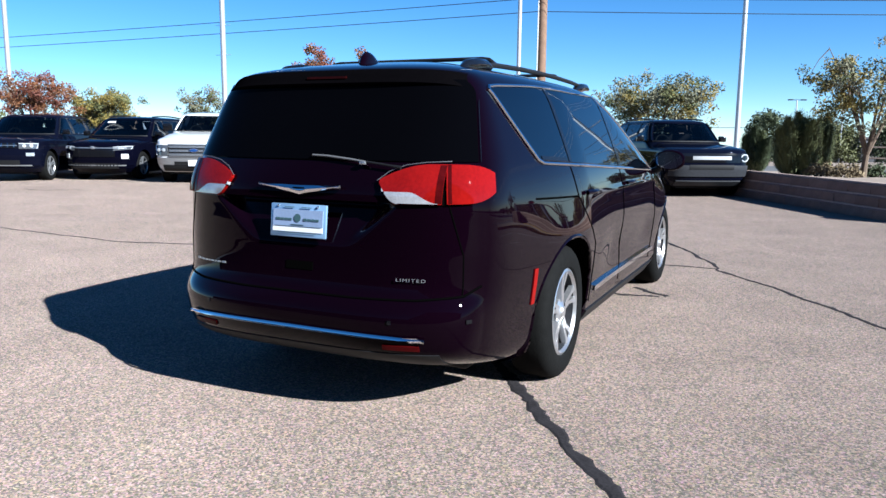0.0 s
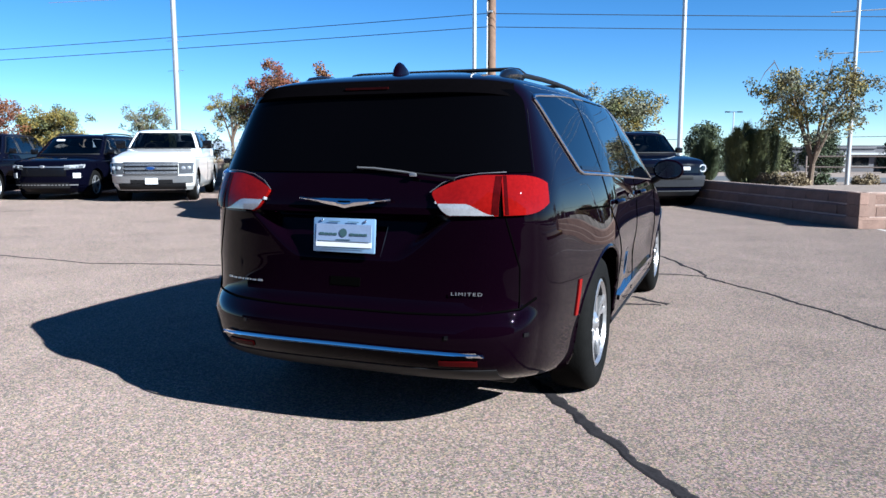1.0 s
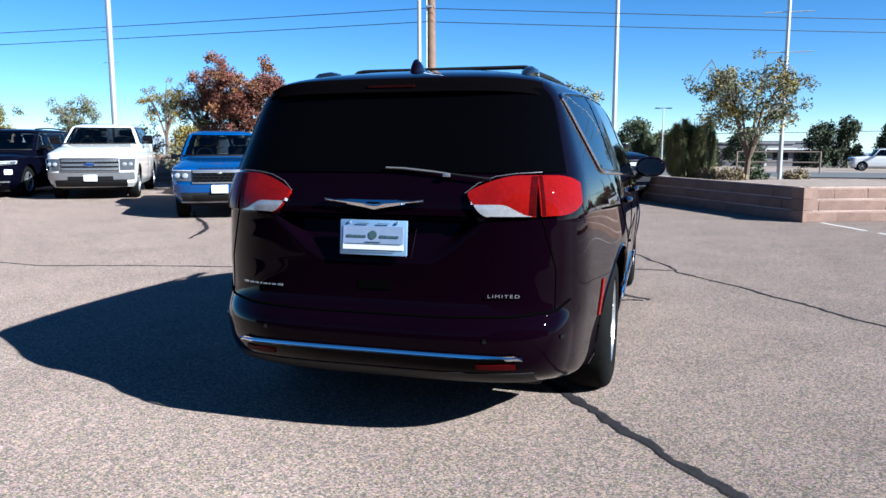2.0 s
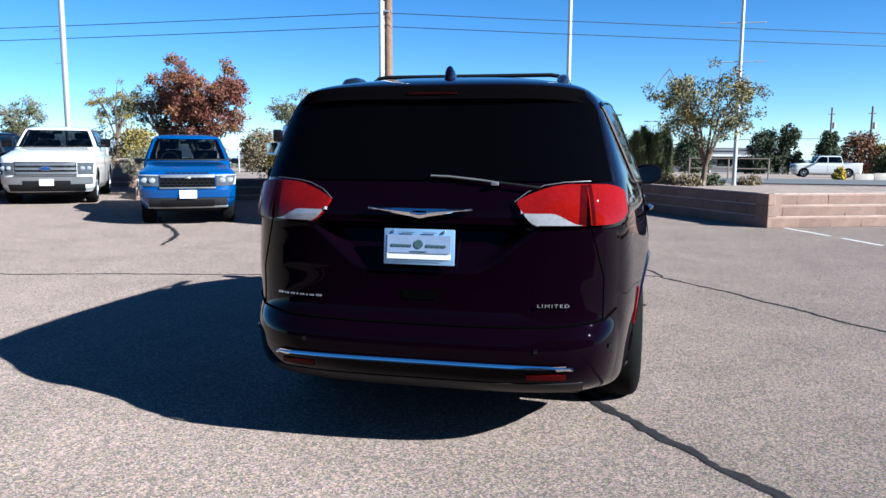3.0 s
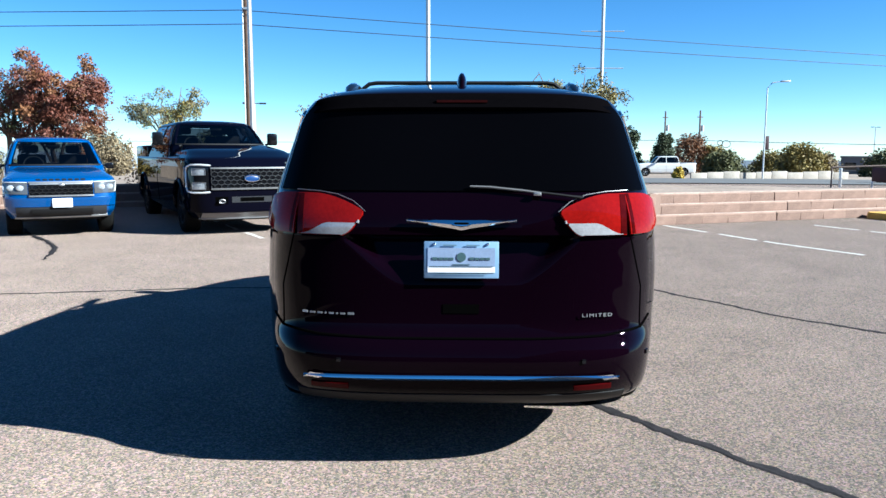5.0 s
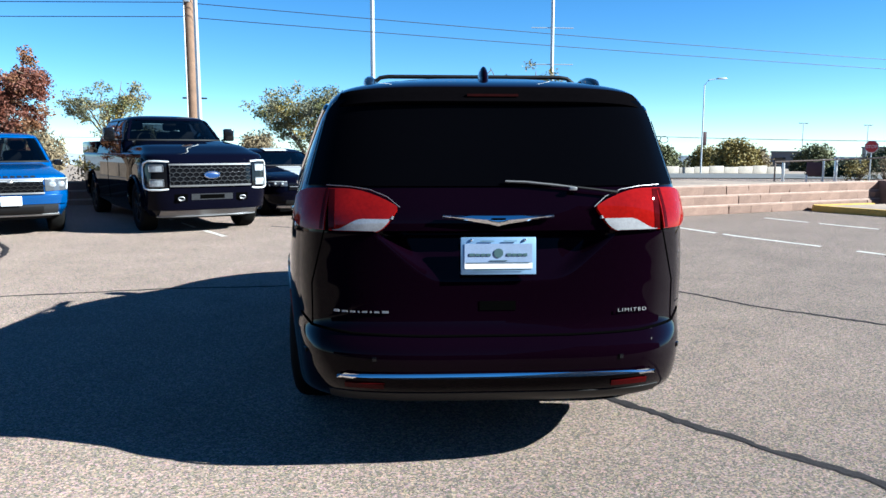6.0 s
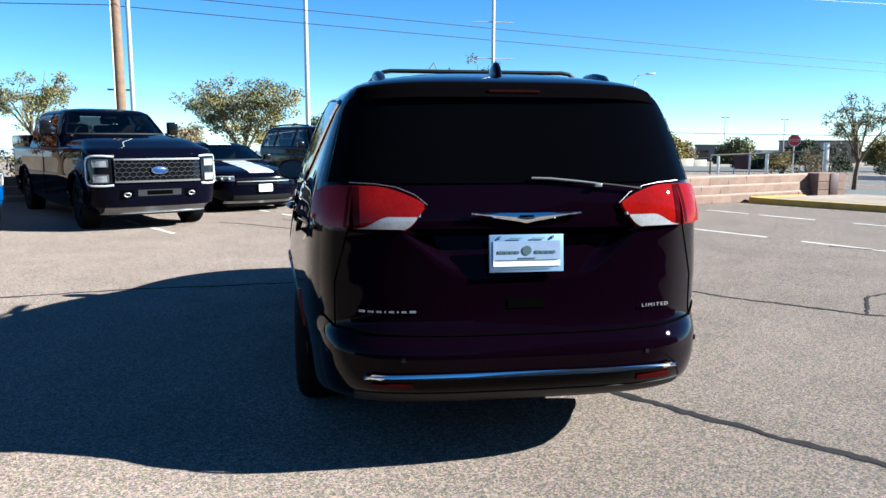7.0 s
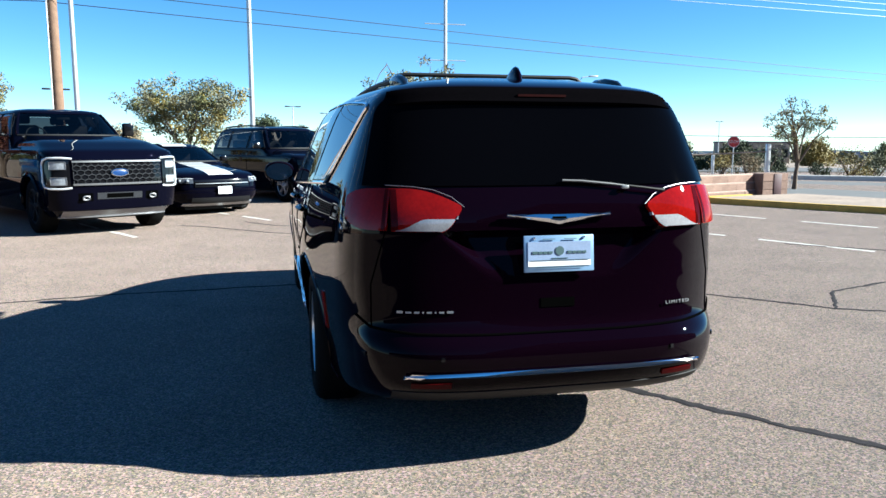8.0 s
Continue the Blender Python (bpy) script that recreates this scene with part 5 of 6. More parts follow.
# ------------------------------------------------------------------ retaining walls of the planting beds
WALL_H = 0.60
def wall_run(name, u0, v0, u1, v1, height, label, courses=4, seed=1, thick=0.28):
    """A block wall between two lot points, each block a piece of its own; x runs along it, -y is the face."""
    a, b = (Vector(u0), Vector(v0)) if hasattr(u0, "__len__") else (lot(u0, v0), lot(u1, v1))
    d = b - a
    ln = d.length
    wall = thing(name, pose(a.x, a.y, 0, 0, 0, math.degrees(math.atan2(d.y, d.x))), label, "wall", kind="structure")
    part("wall_core", new_box(0.0, ln, 0.045 * courses + 0.02, thick, -0.05, height - 0.012), "mortar", wall)
    rng = random.Random(seed)
    hh = height / courses
    meshes = []
    for k in range(4):
        bm = new_box(0.0012, 0.6188, rng.uniform(0, 0.008), 0.1, 0.004, hh - 0.002)
        bmesh.ops.subdivide_edges(bm, edges=bm.edges, cuts=1, use_grid_fill=True)
        for vv in bm.verts:
            if vv.co.y < 0.04:
                if vv.co.z > hh * 0.8:
                    vv.co.y += 0.05
                elif vv.co.z > hh * 0.3:
                    vv.co.z = hh - 0.045
                vv.co.y += rng.uniform(-0.010, 0.008)
        meshes.append(link_mesh("block", bm, "block", smooth=False))
    count = 0
    for r in range(courses):
        # added pale strip per course, painting its sunlit ledge
        part("course_cap", new_box(0.0, ln, 0.045 * r + 0.028, 0.045 * r + 0.12, (r + 1) * hh - 0.024, (r + 1) * hh + 0.001), "cap_stone", wall)
        x = -0.31 if r % 2 else 0.0
        while x < ln - 0.05:
            x0, x1 = max(0, x), min(ln, x + 0.62)
            ob = new("block", meshes[rng.randrange(4)])
            ob.parent = wall
            ob.matrix_local = Matrix.Translation((x0, 0.045 * r, r * hh)) @ Matrix.Diagonal(((x1 - x0) / 0.62, 1, 1, 1))
            x += 0.62
            count += 1
    return wall


EAST_END = Vector((9.45, 16.95, 0))
wall_run("wall_east", CORNER, EAST_END, 0, 0, WALL_H, "sunlit tan block retaining wall of three courses", 3, 1)
wall_run("wall_bay_side", 0, 9.6, 0, 0, WALL_H, "shaded tan block retaining wall beside the bay", 3, 2)
quoin = thing("wall_corner", lot_pose(0, 0), "tan block quoins at the corner of the retaining wall", "wall", kind="structure")
for k in range(3):
    part("block", new_box(-0.012, 0.15, -0.012, 0.30, 0.002 + 0.2 * k, 0.198 + 0.2 * k, bevel=0.008), "block", quoin, smooth=False)
wall_run("wall_bay_back", -10.85, 8.6, -2.7, 8.6, WALL_H, "shaded block retaining wall behind the bays", 3, 3)
wall_run("wall_bay_notch", -2.7, 8.6, -2.7, 9.6, WALL_H, "shaded block retaining wall behind the bays", 3, 6)
wall_run("wall_bay_end", -2.7, 9.6, 0, 9.6, WALL_H, "shaded block retaining wall behind the bays", 3, 7)
wall_run("wall_bay_step", -10.85, 14.2, -10.85, 8.6, WALL_H, "shaded block retaining wall beside the bay", 3, 4)
wall_run("wall_west_back", -36.0, 14.2, -10.85, 14.2, 1.0, "shaded block retaining wall behind the bays", 6, 5)


def bed(name, corner, a, b, z, fall, label, seed):
    """A gravel bed over the corner and two sides, falling away along the second."""
    bm = bmesh.new()
    rng = random.Random(seed)
    nx, ny = 24, 16
    grid = []
    for j in range(ny + 1):
        row = []
        for i in range(nx + 1):
            p = corner + a * (i / nx) + b * (j / ny)
            row.append((p.x, p.y, z - fall * (b.length * j / ny) + (rng.uniform(-0.03, 0.03) if 0 < i < nx and 0 < j < ny else -0.015)))
        grid.append(row)
    sheet(bm, grid, 0.6, Vector((0, 0, 1)))
    solid(name, bm, "gravel", label, "ground", kind="structure")


EAST = (EAST_END - CORNER)
EN = Vector((-EAST.y, EAST.x, 0)).normalized()
bed("planting_bed", CORNER + EAST.normalized() * 0.12 + EN * 0.12 - U * 0, EAST * 0.98, V * 17.0, WALL_H - 0.05, 0.03, "tan gravel planting bed behind the block wall", 5)
bed("planting_bed", lot(-10.65, 8.75), U * 7.85, V * 15.0, WALL_H - 0.05, 0.02, "tan gravel planting bed behind the bays", 6)
bed("planting_bed", lot(-2.8, 9.75), U * 3.0, V * 14.0, WALL_H - 0.07, 0.02, "tan gravel planting bed behind the bays", 8)
bed("planting_bed", lot(-36.0, 14.3), U * 24.7, V * 12.0, 0.9, 0.0, "tan gravel planting bed behind the bays", 7)


# ------------------------------------------------------------------ poles and wires
def light_pole(x, y, z, height, r, arms=(), label="pale grey steel light pole", arm=0.72):
    pole = thing("light_pole", pose(x, y, z), label, "light pole", "light poles")
    part("shaft", tube(bmesh.new(), [(0, 0, 0), (0, 0, height)], [r, r * 0.72], 14), "galv", pole)
    part("base_plate", new_box(-r * 2, r * 2, -r * 2, r * 2, 0, 0.08, bevel=0.02), "galv", pole)
    for za in arms:
        part("banner_arm", tube(bmesh.new(), [(-arm, 0, za - z), (arm, 0, za - z)], arm * 0.023, 6), "galv", pole)
    return pole


light_pole(2.55, 25.6, 0.12, 12.0, 0.068, (5.38, 4.17), "pale grey steel light pole with banner arms on the gravel bed")
light_pole(-15.9, 17.65, 0.9, 12.0, 0.085, (4.45, 3.6), "pale grey steel light pole with short banner arms", 0.28)
light_pole(-21.4, 14.7, 0.9, 12.0, 0.075)
light_pole(-8.9, 23.91, 0.3, 14.0, 0.075)
light_pole(-4.72, 59.8, -0.7, 24.0, 0.2)
util = thing("utility_pole", pose(-13.3, 39.66, gz(-13.3, 39.66)), "weathered brown wooden utility pole carrying cables", "utility pole")
part("shaft", tube(bmesh.new(), [(0, 0, 0), (0, 0, 14)], [0.26, 0.20], 14), "wood", util)
for z in (9.6, 8.85):
    part("bracket", new_box(-0.12, 0.12, -0.32, -0.1, z - 0.05, z + 0.05), "galv", util)
part("conduit", tube(bmesh.new(), [(-0.2, -0.2, 0), (-0.19, -0.19, 12)], 0.035, 6), "white_paint", util)


def cable(pts, sag, r, n=16):
    out = []
    for a, b in zip(pts, pts[1:]):
        a, b = Vector(a), Vector(b)
        for k in range(n):
            t = k / n
            out.append(a.lerp(b, t) - Vector((0, 0, 4 * sag * t * (1 - t))))
    out.append(Vector(pts[-1]))
    return tube(bmesh.new(), out, r, 5)


for z in (9.07, 8.32):
    solid("overhead_cable", cable([(-150, 35.5, z), (-14.39, 42.4 - 0.3, z), (110, 86, z)], 0.6, 0.022), "wire", "thin black overhead cable between utility poles", "cable", "overhead cables")
for z in (10.7, 10.3, 9.9):
    solid("overhead_cable", cable([(-40, 35.0, z + 0.3), (110, 52.5, z)], 0.3, 0.015), "galv", "thin pale overhead cable high over the road", "cable", "overhead cables")


# ------------------------------------------------------------------ surface marks
def ribbon(pts, width, z, seed=0, rough=0.5, step=0.12):
    """A flat uneven strip through the points, with a slight thickness."""
    rng = random.Random(seed)
    path = []
    for (x0, y0), (x1, y1) in zip(pts, pts[1:]):
        n = max(1, int(math.hypot(x1 - x0, y1 - y0) / step))
        for k in range(n):
            path.append(Vector((x0 + (x1 - x0) * k / n, y0 + (y1 - y0) * k / n, 0)))
    path.append(Vector((*pts[-1], 0)))
    bm = bmesh.new()
    grid = []
    wob = wav = 0.0
    for i, p in enumerate(path):
        d = (path[min(i + 1, len(path) - 1)] - path[max(i - 1, 0)]).normalized()
        s = Vector((-d.y, d.x, 0))
        wob = 0.86 * wob + rng.uniform(-1, 1) * width * rough * 0.5
        wav = 0.7 * wav + 0.3 * rng.uniform(-1.6, 2.0)
        w = width * 0.5 * max(0.3, 1 + rough * wav)
        c = p + s * wob
        c.z = gz(c.x, c.y) + (0.008 if gz(c.x, c.y) > 0.004 else 0)
        grid.append([c - s * w + Vector((0, 0, 0.0005)), c - s * w * 0.6 + Vector((0, 0, z)), c + s * w * 0.6 + Vector((0, 0, z)), c + s * w + Vector((0, 0, 0.0005))])
    return sheet(bm, grid)


CRACKS = [
    ([(-1.75, 3.85), (-1.47, 3.43), (-1.15, 3.05), (-0.93, 2.70), (-0.71, 2.38), (-0.35, 1.90), (0.10, 1.30)], 0.055),
    ([(-14.5, 6.6), (-10.1, 6.44), (-7.6, 6.25), (-6.6, 6.55), (-4.95, 6.9), (-3.0, 7.1)], 0.032),
    ([(-2.0, 10.2), (-1.52, 9.31), (-0.96, 8.24), (-0.85, 7.75), (-0.18, 6.87), (0.48, 5.75), (1.21, 5.02), (1.53, 4.84), (2.7, 4.4)], 0.040),
    ([(-2.2, 7.85), (-1.29, 7.79), (-0.86, 7.80)], 0.03),
    ([(1.21, 5.02), (1.74, 5.65), (2.58, 5.96), (3.5, 6.1)], 0.035),
    ([(-9.6, 12.0), (-9.18, 11.43), (-8.4, 10.6), (-7.83, 9.76), (-7.7, 9.35), (-7.45, 8.81)], 0.05),
    ([(-4.9, 12.8), (-4.4, 12.45), (-3.37, 11.41), (-2.2, 10.9)], 0.035),
    ([(-3.88, 13.22), (-3.36, 12.45), (-2.4, 12.0)], 0.035),
    ([(3.5, 8.7), (3.75, 8.46), (4.36, 7.87), (5.6, 7.2)], 0.045),
    ([(-2.0, 6.3), (-1.47, 6.10), (-1.16, 6.16)], 0.05),
    ([(-1.42, 6.45), (-1.25, 6.25), (-1.10, 6.18)], 0.06),
    ([(-14.9, 10.3), (-14.2, 10.35), (-13.7, 10.7)], 0.03),
]
for i, (pts, wd) in enumerate(CRACKS):
    solid("crack", ribbon(pts, wd, 0.004, i, 0.6, 0.035), "tar", "dark tar-sealed crack in the asphalt", "crack", "sealed cracks", "structure", smooth=False)


def stripe(pts, wd=0.085, seed=9):
    """A worn line that has flaked away in places."""
    rng = random.Random(seed)
    for (x0, y0), (x1, y1) in zip(pts, pts[1:]):
        ln = math.hypot(x1 - x0, y1 - y0)
        s = 0.0
        while s < ln - 0.3:
            e_ = min(ln, s + rng.uniform(0.7, 1.9))
            q = [(x0 + (x1 - x0) * k / ln, y0 + (y1 - y0) * k / ln) for k in (s, e_)]
            solid("parking_line", ribbon(q, wd, 0.004, rng.randrange(99), 0.14, 0.06), "stripe", "worn white painted parking line", "parking line", "parking lines", "structure", smooth=False)
            s = e_ + rng.uniform(0.15, 0.7)


stripe([(1.62, 13.7), (2.62, 10.9), (4.5, 7.0)])
stripe([(4.5, 13.9), (5.1, 12.5), (7.4, 7.9)], 0.08, 3)
for uu, v0 in ((-6.9, 1.4), (-4.2, 2.2)):
    a, b = lot(uu, v0), lot(uu, v0 + 5.2)
    stripe([(a.x, a.y), (b.x, b.y)], 0.08, 4)


# ------------------------------------------------------------------ far ground, road, kerbs
def band(name, x0, x1, o0, o1, z, mat, label, cat):
    bm = bmesh.new()
    n, m = 60, 12
    grid = []
    for j in range(m + 1):
        o = o0 + (o1 - o0) * (j / m) ** 2
        grid.append([(x, o + 0.15 * x, gz(x, o + 0.15 * x) + z) for x in (x0 + (x1 - x0) * i / n for i in range(n + 1))])
    solid(name, sheet(bm, grid), mat, label, cat, kind="structure")


band("road", -300, 300, 38, 56, 0.05, "road", "grey asphalt road beyond the car park", "road")
band("verge", -700, 700, 56.2, 900, 0.06, "gravel", "tan dry gravel ground beyond the road", "ground")
band("verge", -60, 4, 31, 37.8, 0.06, "gravel", "tan gravel verge beside the road", "ground")


def kerb(name, pts, mat, label, h=0.15, w=0.16):
    bm = bmesh.new()
    grid = []
    for i, p in enumerate(pts):
        p = Vector((*p, 0))
        q0 = Vector((*pts[max(i - 1, 0)], 0))
        q1 = Vector((*pts[min(i + 1, len(pts) - 1)], 0))
        d = (q1 - q0).normalized()
        s = Vector((-d.y, d.x, 0))
        grid.append([p + Vector((0, 0, -0.02)), p + s * 0.01 + Vector((0, 0, h - 0.03)), p + s * 0.035 + Vector((0, 0, h)), p + s * w + Vector((0, 0, h)), p + s * w + Vector((0, 0, -0.02))])
    return solid(name, sheet(bm, grid), mat, label, "kerb", kind="structure")


edge = [(9.9, 9.2), (8.9, 11.0), (8.2, 12.15), (7.6, 13.0), (6.9, 14.2), (6.45, 15.0), (6.30, 15.4), (6.42, 15.66), (6.8, 15.75), (8.0, 16.1)]
kerb("kerb", edge[::-1], "curb_yellow", "kerb with worn yellow paint round a gravel island", 0.13)
bm = bmesh.new()
bm.faces.new([bm.verts.new((x, y, 0.105)) for x, y in [(10.05, 9.25), (9.05, 11.05), (8.35, 12.2), (7.75, 13.05), (7.05, 14.25), (6.58, 15.05), (6.5, 15.55), (8.0, 15.95), (9.6, 16.3), (10.4, 14.6), (11.2, 13.0), (12.2, 10.4)]])
solid("island", bm, "gravel", "tan gravel traffic island inside the yellow kerb", "ground", kind="structure")

# end pillar of the lit wall; a dark strip paints its shaded face
pil = thing("wall_pillar", pose(8.62, 16.40, 0, 0, 0, 8), "tan block end pillar of the retaining wall", "pillar", kind="structure")
part("pillar_core", new_box(0.02, 0.80, 0.02, 0.6, 0, 0.61, bevel=0.015), "block", pil)
for k in range(3):
    for j in range(2):
        part("block", new_box(0.01 + 0.41 * j, 0.405 + 0.41 * j, -0.02, 0.1, 0.005 + 0.205 * k, 0.2 + 0.205 * k, bevel=0.008), "block", pil, smooth=False)
part("plate", new_box(0.36, 0.60, -0.035, -0.015, 0.01, 0.60, bevel=0.004), "dark_plate", pil, "dark maroon strip with the pillar's shade put into its colour")

# pipe fence behind the lit wall
fence = thing("pipe_fence", pose(10.95, 19.45, 0.34, 0, 0, 168), "white posted steel pipe fence behind the block wall", "fence")
for x, hh, ww in ((0.0, 1.0, 0.065), (1.63, 0.68, 0.035), (3.0, 0.61, 0.03)):
    part("post", new_box(x - ww, x + ww, -0.05, 0.05, -0.25, hh, bevel=0.012), "white_paint", fence)
part("rail", tube(bmesh.new(), [(0, 0, 0.78), (1.62, 0, 0.70), (3.22, 0, 0.63)], 0.022, 8), "rust_rail", fence, "brown steel rail")
part("post", tube(bmesh.new(), [(3.22, 0, -0.25), (3.22, 0, 0.65)], 0.022, 8), "rust_rail", fence, "brown steel end post")
fence2 = thing("pipe_fence", pose(2.9, 37.2, 0.02, 0, 0, -4), "brown steel pipe fence beside the road", "fence")
for k in range(3):
    part("post", tube(bmesh.new(), [(-0.6 + 1.75 * k, 0, 0), (-0.6 + 1.75 * k, 0, 1.0)], 0.035, 8), "rust_rail", fence2)
for z in (0.5, 0.97):
    part("rail", tube(bmesh.new(), [(-0.6, 0, z), (2.9, 0, z)], 0.03, 8), "rust_rail", fence2)

# stop sign
ss = thing("stop_sign", pose(18.1, 31.9, -0.4, 0, 0, -30) @ Matrix.Scale(0.93, 4), "red octagonal stop sign on a steel post", "sign")
part("post", tube(bmesh.new(), [(0, 0.03, 0), (0, 0.03, 2.1)], 0.03, 8), "galv", ss)
for nm, rr, yy, mt in (("rim", 0.31, -0.004, "white_paint"), ("panel", 0.28, -0.010, "sign_red")):
    bm = bmesh.new()
    bmesh.ops.create_circle(bm, cap_ends=True, segments=8, radius=rr, matrix=Matrix.Translation((0, yy, 1.95)) @ Euler((radians(90), 0, 0)).to_matrix().to_4x4() @ pose(0, 0, 0, 0, 0, 22.5))
    ex = bmesh.ops.extrude_face_region(bm, geom=bm.faces[:])
    bmesh.ops.translate(bm, vec=(0, 0.006, 0), verts=[e for e in ex["geom"] if isinstance(e, bmesh.types.BMVert)])
    part(nm, bm, mt, ss, smooth=False)
cu = bpy.data.curves.new("sign_word", "FONT")
cu.body, cu.size, cu.extrude, cu.align_x = "STOP", 0.2, 0.002, "CENTER"
tmp = new("sign_word", cu)
me = bpy.data.meshes.new_from_object(tmp)
bpy.data.objects.remove(tmp)
me.transform(Matrix.Translation((0, -0.013, 1.885)) @ Euler((radians(90), 0, 0)).to_matrix().to_4x4())
me.materials.append(MAT["white_paint"])
ob = new("lettering", me)
ob.parent = ss


# ------------------------------------------------------------------ trees and shrubs
def leaves(rng, centers, per, spread, size, squash=0.8):
    """Many small leaf blades scattered about the clump centres."""
    nr = np.random.default_rng(rng.randrange(10 ** 6))
    c = np.repeat(np.array(centers), per, axis=0)
    n = len(c)
    d = nr.normal(0, 1, (n, 3))
    d /= np.linalg.norm(d, axis=1)[:, None]
    rad = spread * nr.random(n)[:, None] ** 0.6
    p = c + d * rad * np.array([1, 1, squash])
    a = nr.normal(0, 1, (n, 3))
    a /= np.linalg.norm(a, axis=1)[:, None]
    b = np.cross(a, nr.normal(0, 1, (n, 3)))
    b /= np.linalg.norm(b, axis=1)[:, None]
    s = size * (0.6 + 0.8 * nr.random(n))[:, None]
    quad = np.stack([p - a * s, p - b * s * 0.45, p + a * s, p + b * s * 0.45], axis=1).reshape(-1, 3)
    return quad


def leaf_mesh(name, quad, mat):
    n = len(quad) // 4
    me = bpy.data.meshes.new(name)
    me.from_pydata(quad.tolist(), [], np.arange(4 * n).reshape(-1, 4).tolist())
    me.materials.append(MAT[mat])
    return me


def tree(x, y, z, height, radius, mats, label, seed, trunk=0.35, size=0.09, clumps=70, per=45, spread=0.42, name="tree", base=0.32, category="tree"):
    rng = random.Random(seed)
    t = thing(name, pose(x, y, z), label, category, "trees and shrubs")
    bm = bmesh.new()
    h0 = height * base
    tips = []
    tube(bm, [(0, 0, -0.1), (0.03, 0.02, h0 * 0.5), (0.05, -0.02, h0)], [height * 0.028, height * 0.022, height * 0.019], 8)
    nl = 7
    for k in range(nl):
        a = 2 * math.pi * k / nl + rng.uniform(-0.4, 0.4)
        out = radius * rng.uniform(0.45, 0.85)
        up = height * rng.uniform(0.62, 0.97)
        p0 = Vector((0.05, -0.02, h0 * rng.uniform(0.8, 1.05)))
        p2 = Vector((out * math.cos(a), out * math.sin(a), up))
        p1 = p0.lerp(p2, 0.5) + Vector((0, 0, 0.08 * height)) + Vector((rng.uniform(-.1, .1), rng.uniform(-.1, .1), 0)) * radius
        limb = [p0, p0.lerp(p1, 0.5), p1, p1.lerp(p2, 0.6), p2]
        tube(bm, limb, [height * f for f in (0.013, 0.010, 0.008, 0.005, 0.002)], 6)
        for m in range(5):
            q0 = limb[1 + m % 3].lerp(limb[2 + m % 3], rng.random())
            aa = a + rng.uniform(-1.3, 1.3)
            q1 = q0 + Vector((math.cos(aa) * radius * rng.uniform(.25, .55), math.sin(aa) * radius * rng.uniform(.25, .55), height * rng.uniform(0.0, 0.2)))
            far = math.hypot(q1.x, q1.y) / (radius * 0.92)
            if far > 1:
                q1 = Vector((q1.x / far, q1.y / far, q1.z))
            q1.z = min(q1.z, height * (0.97 - 0.25 * min(1.0, far) ** 2))
            tube(bm, [q0, q0.lerp(q1, .5) + Vector((0, 0, .03 * height)), q1], [height * .005, height * .003, height * .0012], 5)
            tips += [q1, q0.lerp(q1, .6)]
        tips += [p2, limb[3]]
    part("trunk", bm, "bark", t)
    cs = []
    while len(cs) < clumps:
        if rng.random() < 0.6:
            c = rng.choice(tips) + Vector((rng.gauss(0, .12), rng.gauss(0, .12), rng.gauss(0, .08))) * radius
        else:
            a, u_ = rng.uniform(0, 2 * math.pi), rng.uniform(-1, 1)
            rr = rng.random() ** 0.4
            q = math.sqrt(1 - u_ * u_) * rr
            c = Vector((radius * .9 * q * math.cos(a), radius * .9 * q * math.sin(a), h0 + (height - h0) * (0.52 + 0.44 * u_ * rr)))
        cs.append(tuple(c))
    k = len(mats)
    for i, mt in enumerate(mats):
        sub = cs[i::k]
        ob = new("crown", leaf_mesh("crown", leaves(rng, sub, int(per * 1.7), radius * spread * 0.75, size * 0.74), mt))
        ob.parent = t
        ob["kind"] = "stuff"
    return t


def shrub(x, y, z, height, radius, mats, label, seed, size=0.07, clumps=50, per=40, name="shrub"):
    """A bush with its foliage down to the ground."""
    rng = random.Random(seed)
    t = thing(name, pose(x, y, z), label, "shrub", "trees and shrubs")
    bm = bmesh.new()
    cs = []
    for k in range(9):
        a = rng.uniform(0, 6.28)
        p = Vector((radius * .6 * math.cos(a), radius * .6 * math.sin(a), height * rng.uniform(.5, .9)))
        tube(bm, [(0, 0, -.05), p * 0.5 + Vector((0, 0, .05)), p], [.03, .02, .008], 5)
    part("stems", bm, "bark", t)
    for k in range(clumps):
        a, q = rng.uniform(0, 6.28), rng.random() ** .5
        zz = rng.random()
        w_ = radius * (1 - 0.55 * zz ** 2)
        cs.append((w_ * q * math.cos(a), w_ * q * math.sin(a), height * (.08 + .86 * zz)))
    for i, mt in enumerate(mats):
        ob = new("foliage", leaf_mesh("foliage", leaves(rng, cs[i::len(mats)], per, radius * .3, size, 1.2), mt))
        ob.parent = t
        ob["kind"] = "stuff"
    return t


tree(-12.15, 17.9, 0.5, 3.1, 1.36, ("leaf_red", "leaf_red", "leaf_red2"), "russet autumn tree in the gravel bed behind the parked trucks", 11, size=0.05, clumps=280, per=70, spread=0.2, base=0.12)
tree(-13.3, 17.9, 0.5, 2.75, 1.0, ("leaf_green", "leaf_yellow", "leaf_pale"), "sparse olive and yellow tree behind the parked trucks", 12, size=0.042, clumps=90, per=40, spread=0.24, base=0.42)
tree(-19.7, 14.1, 0.85, 2.2, 1.15, ("leaf_red", "leaf_red2"), "rust-coloured autumn tree behind the parked cars", 13, size=0.048, clumps=120, per=55, spread=0.24, base=0.15)
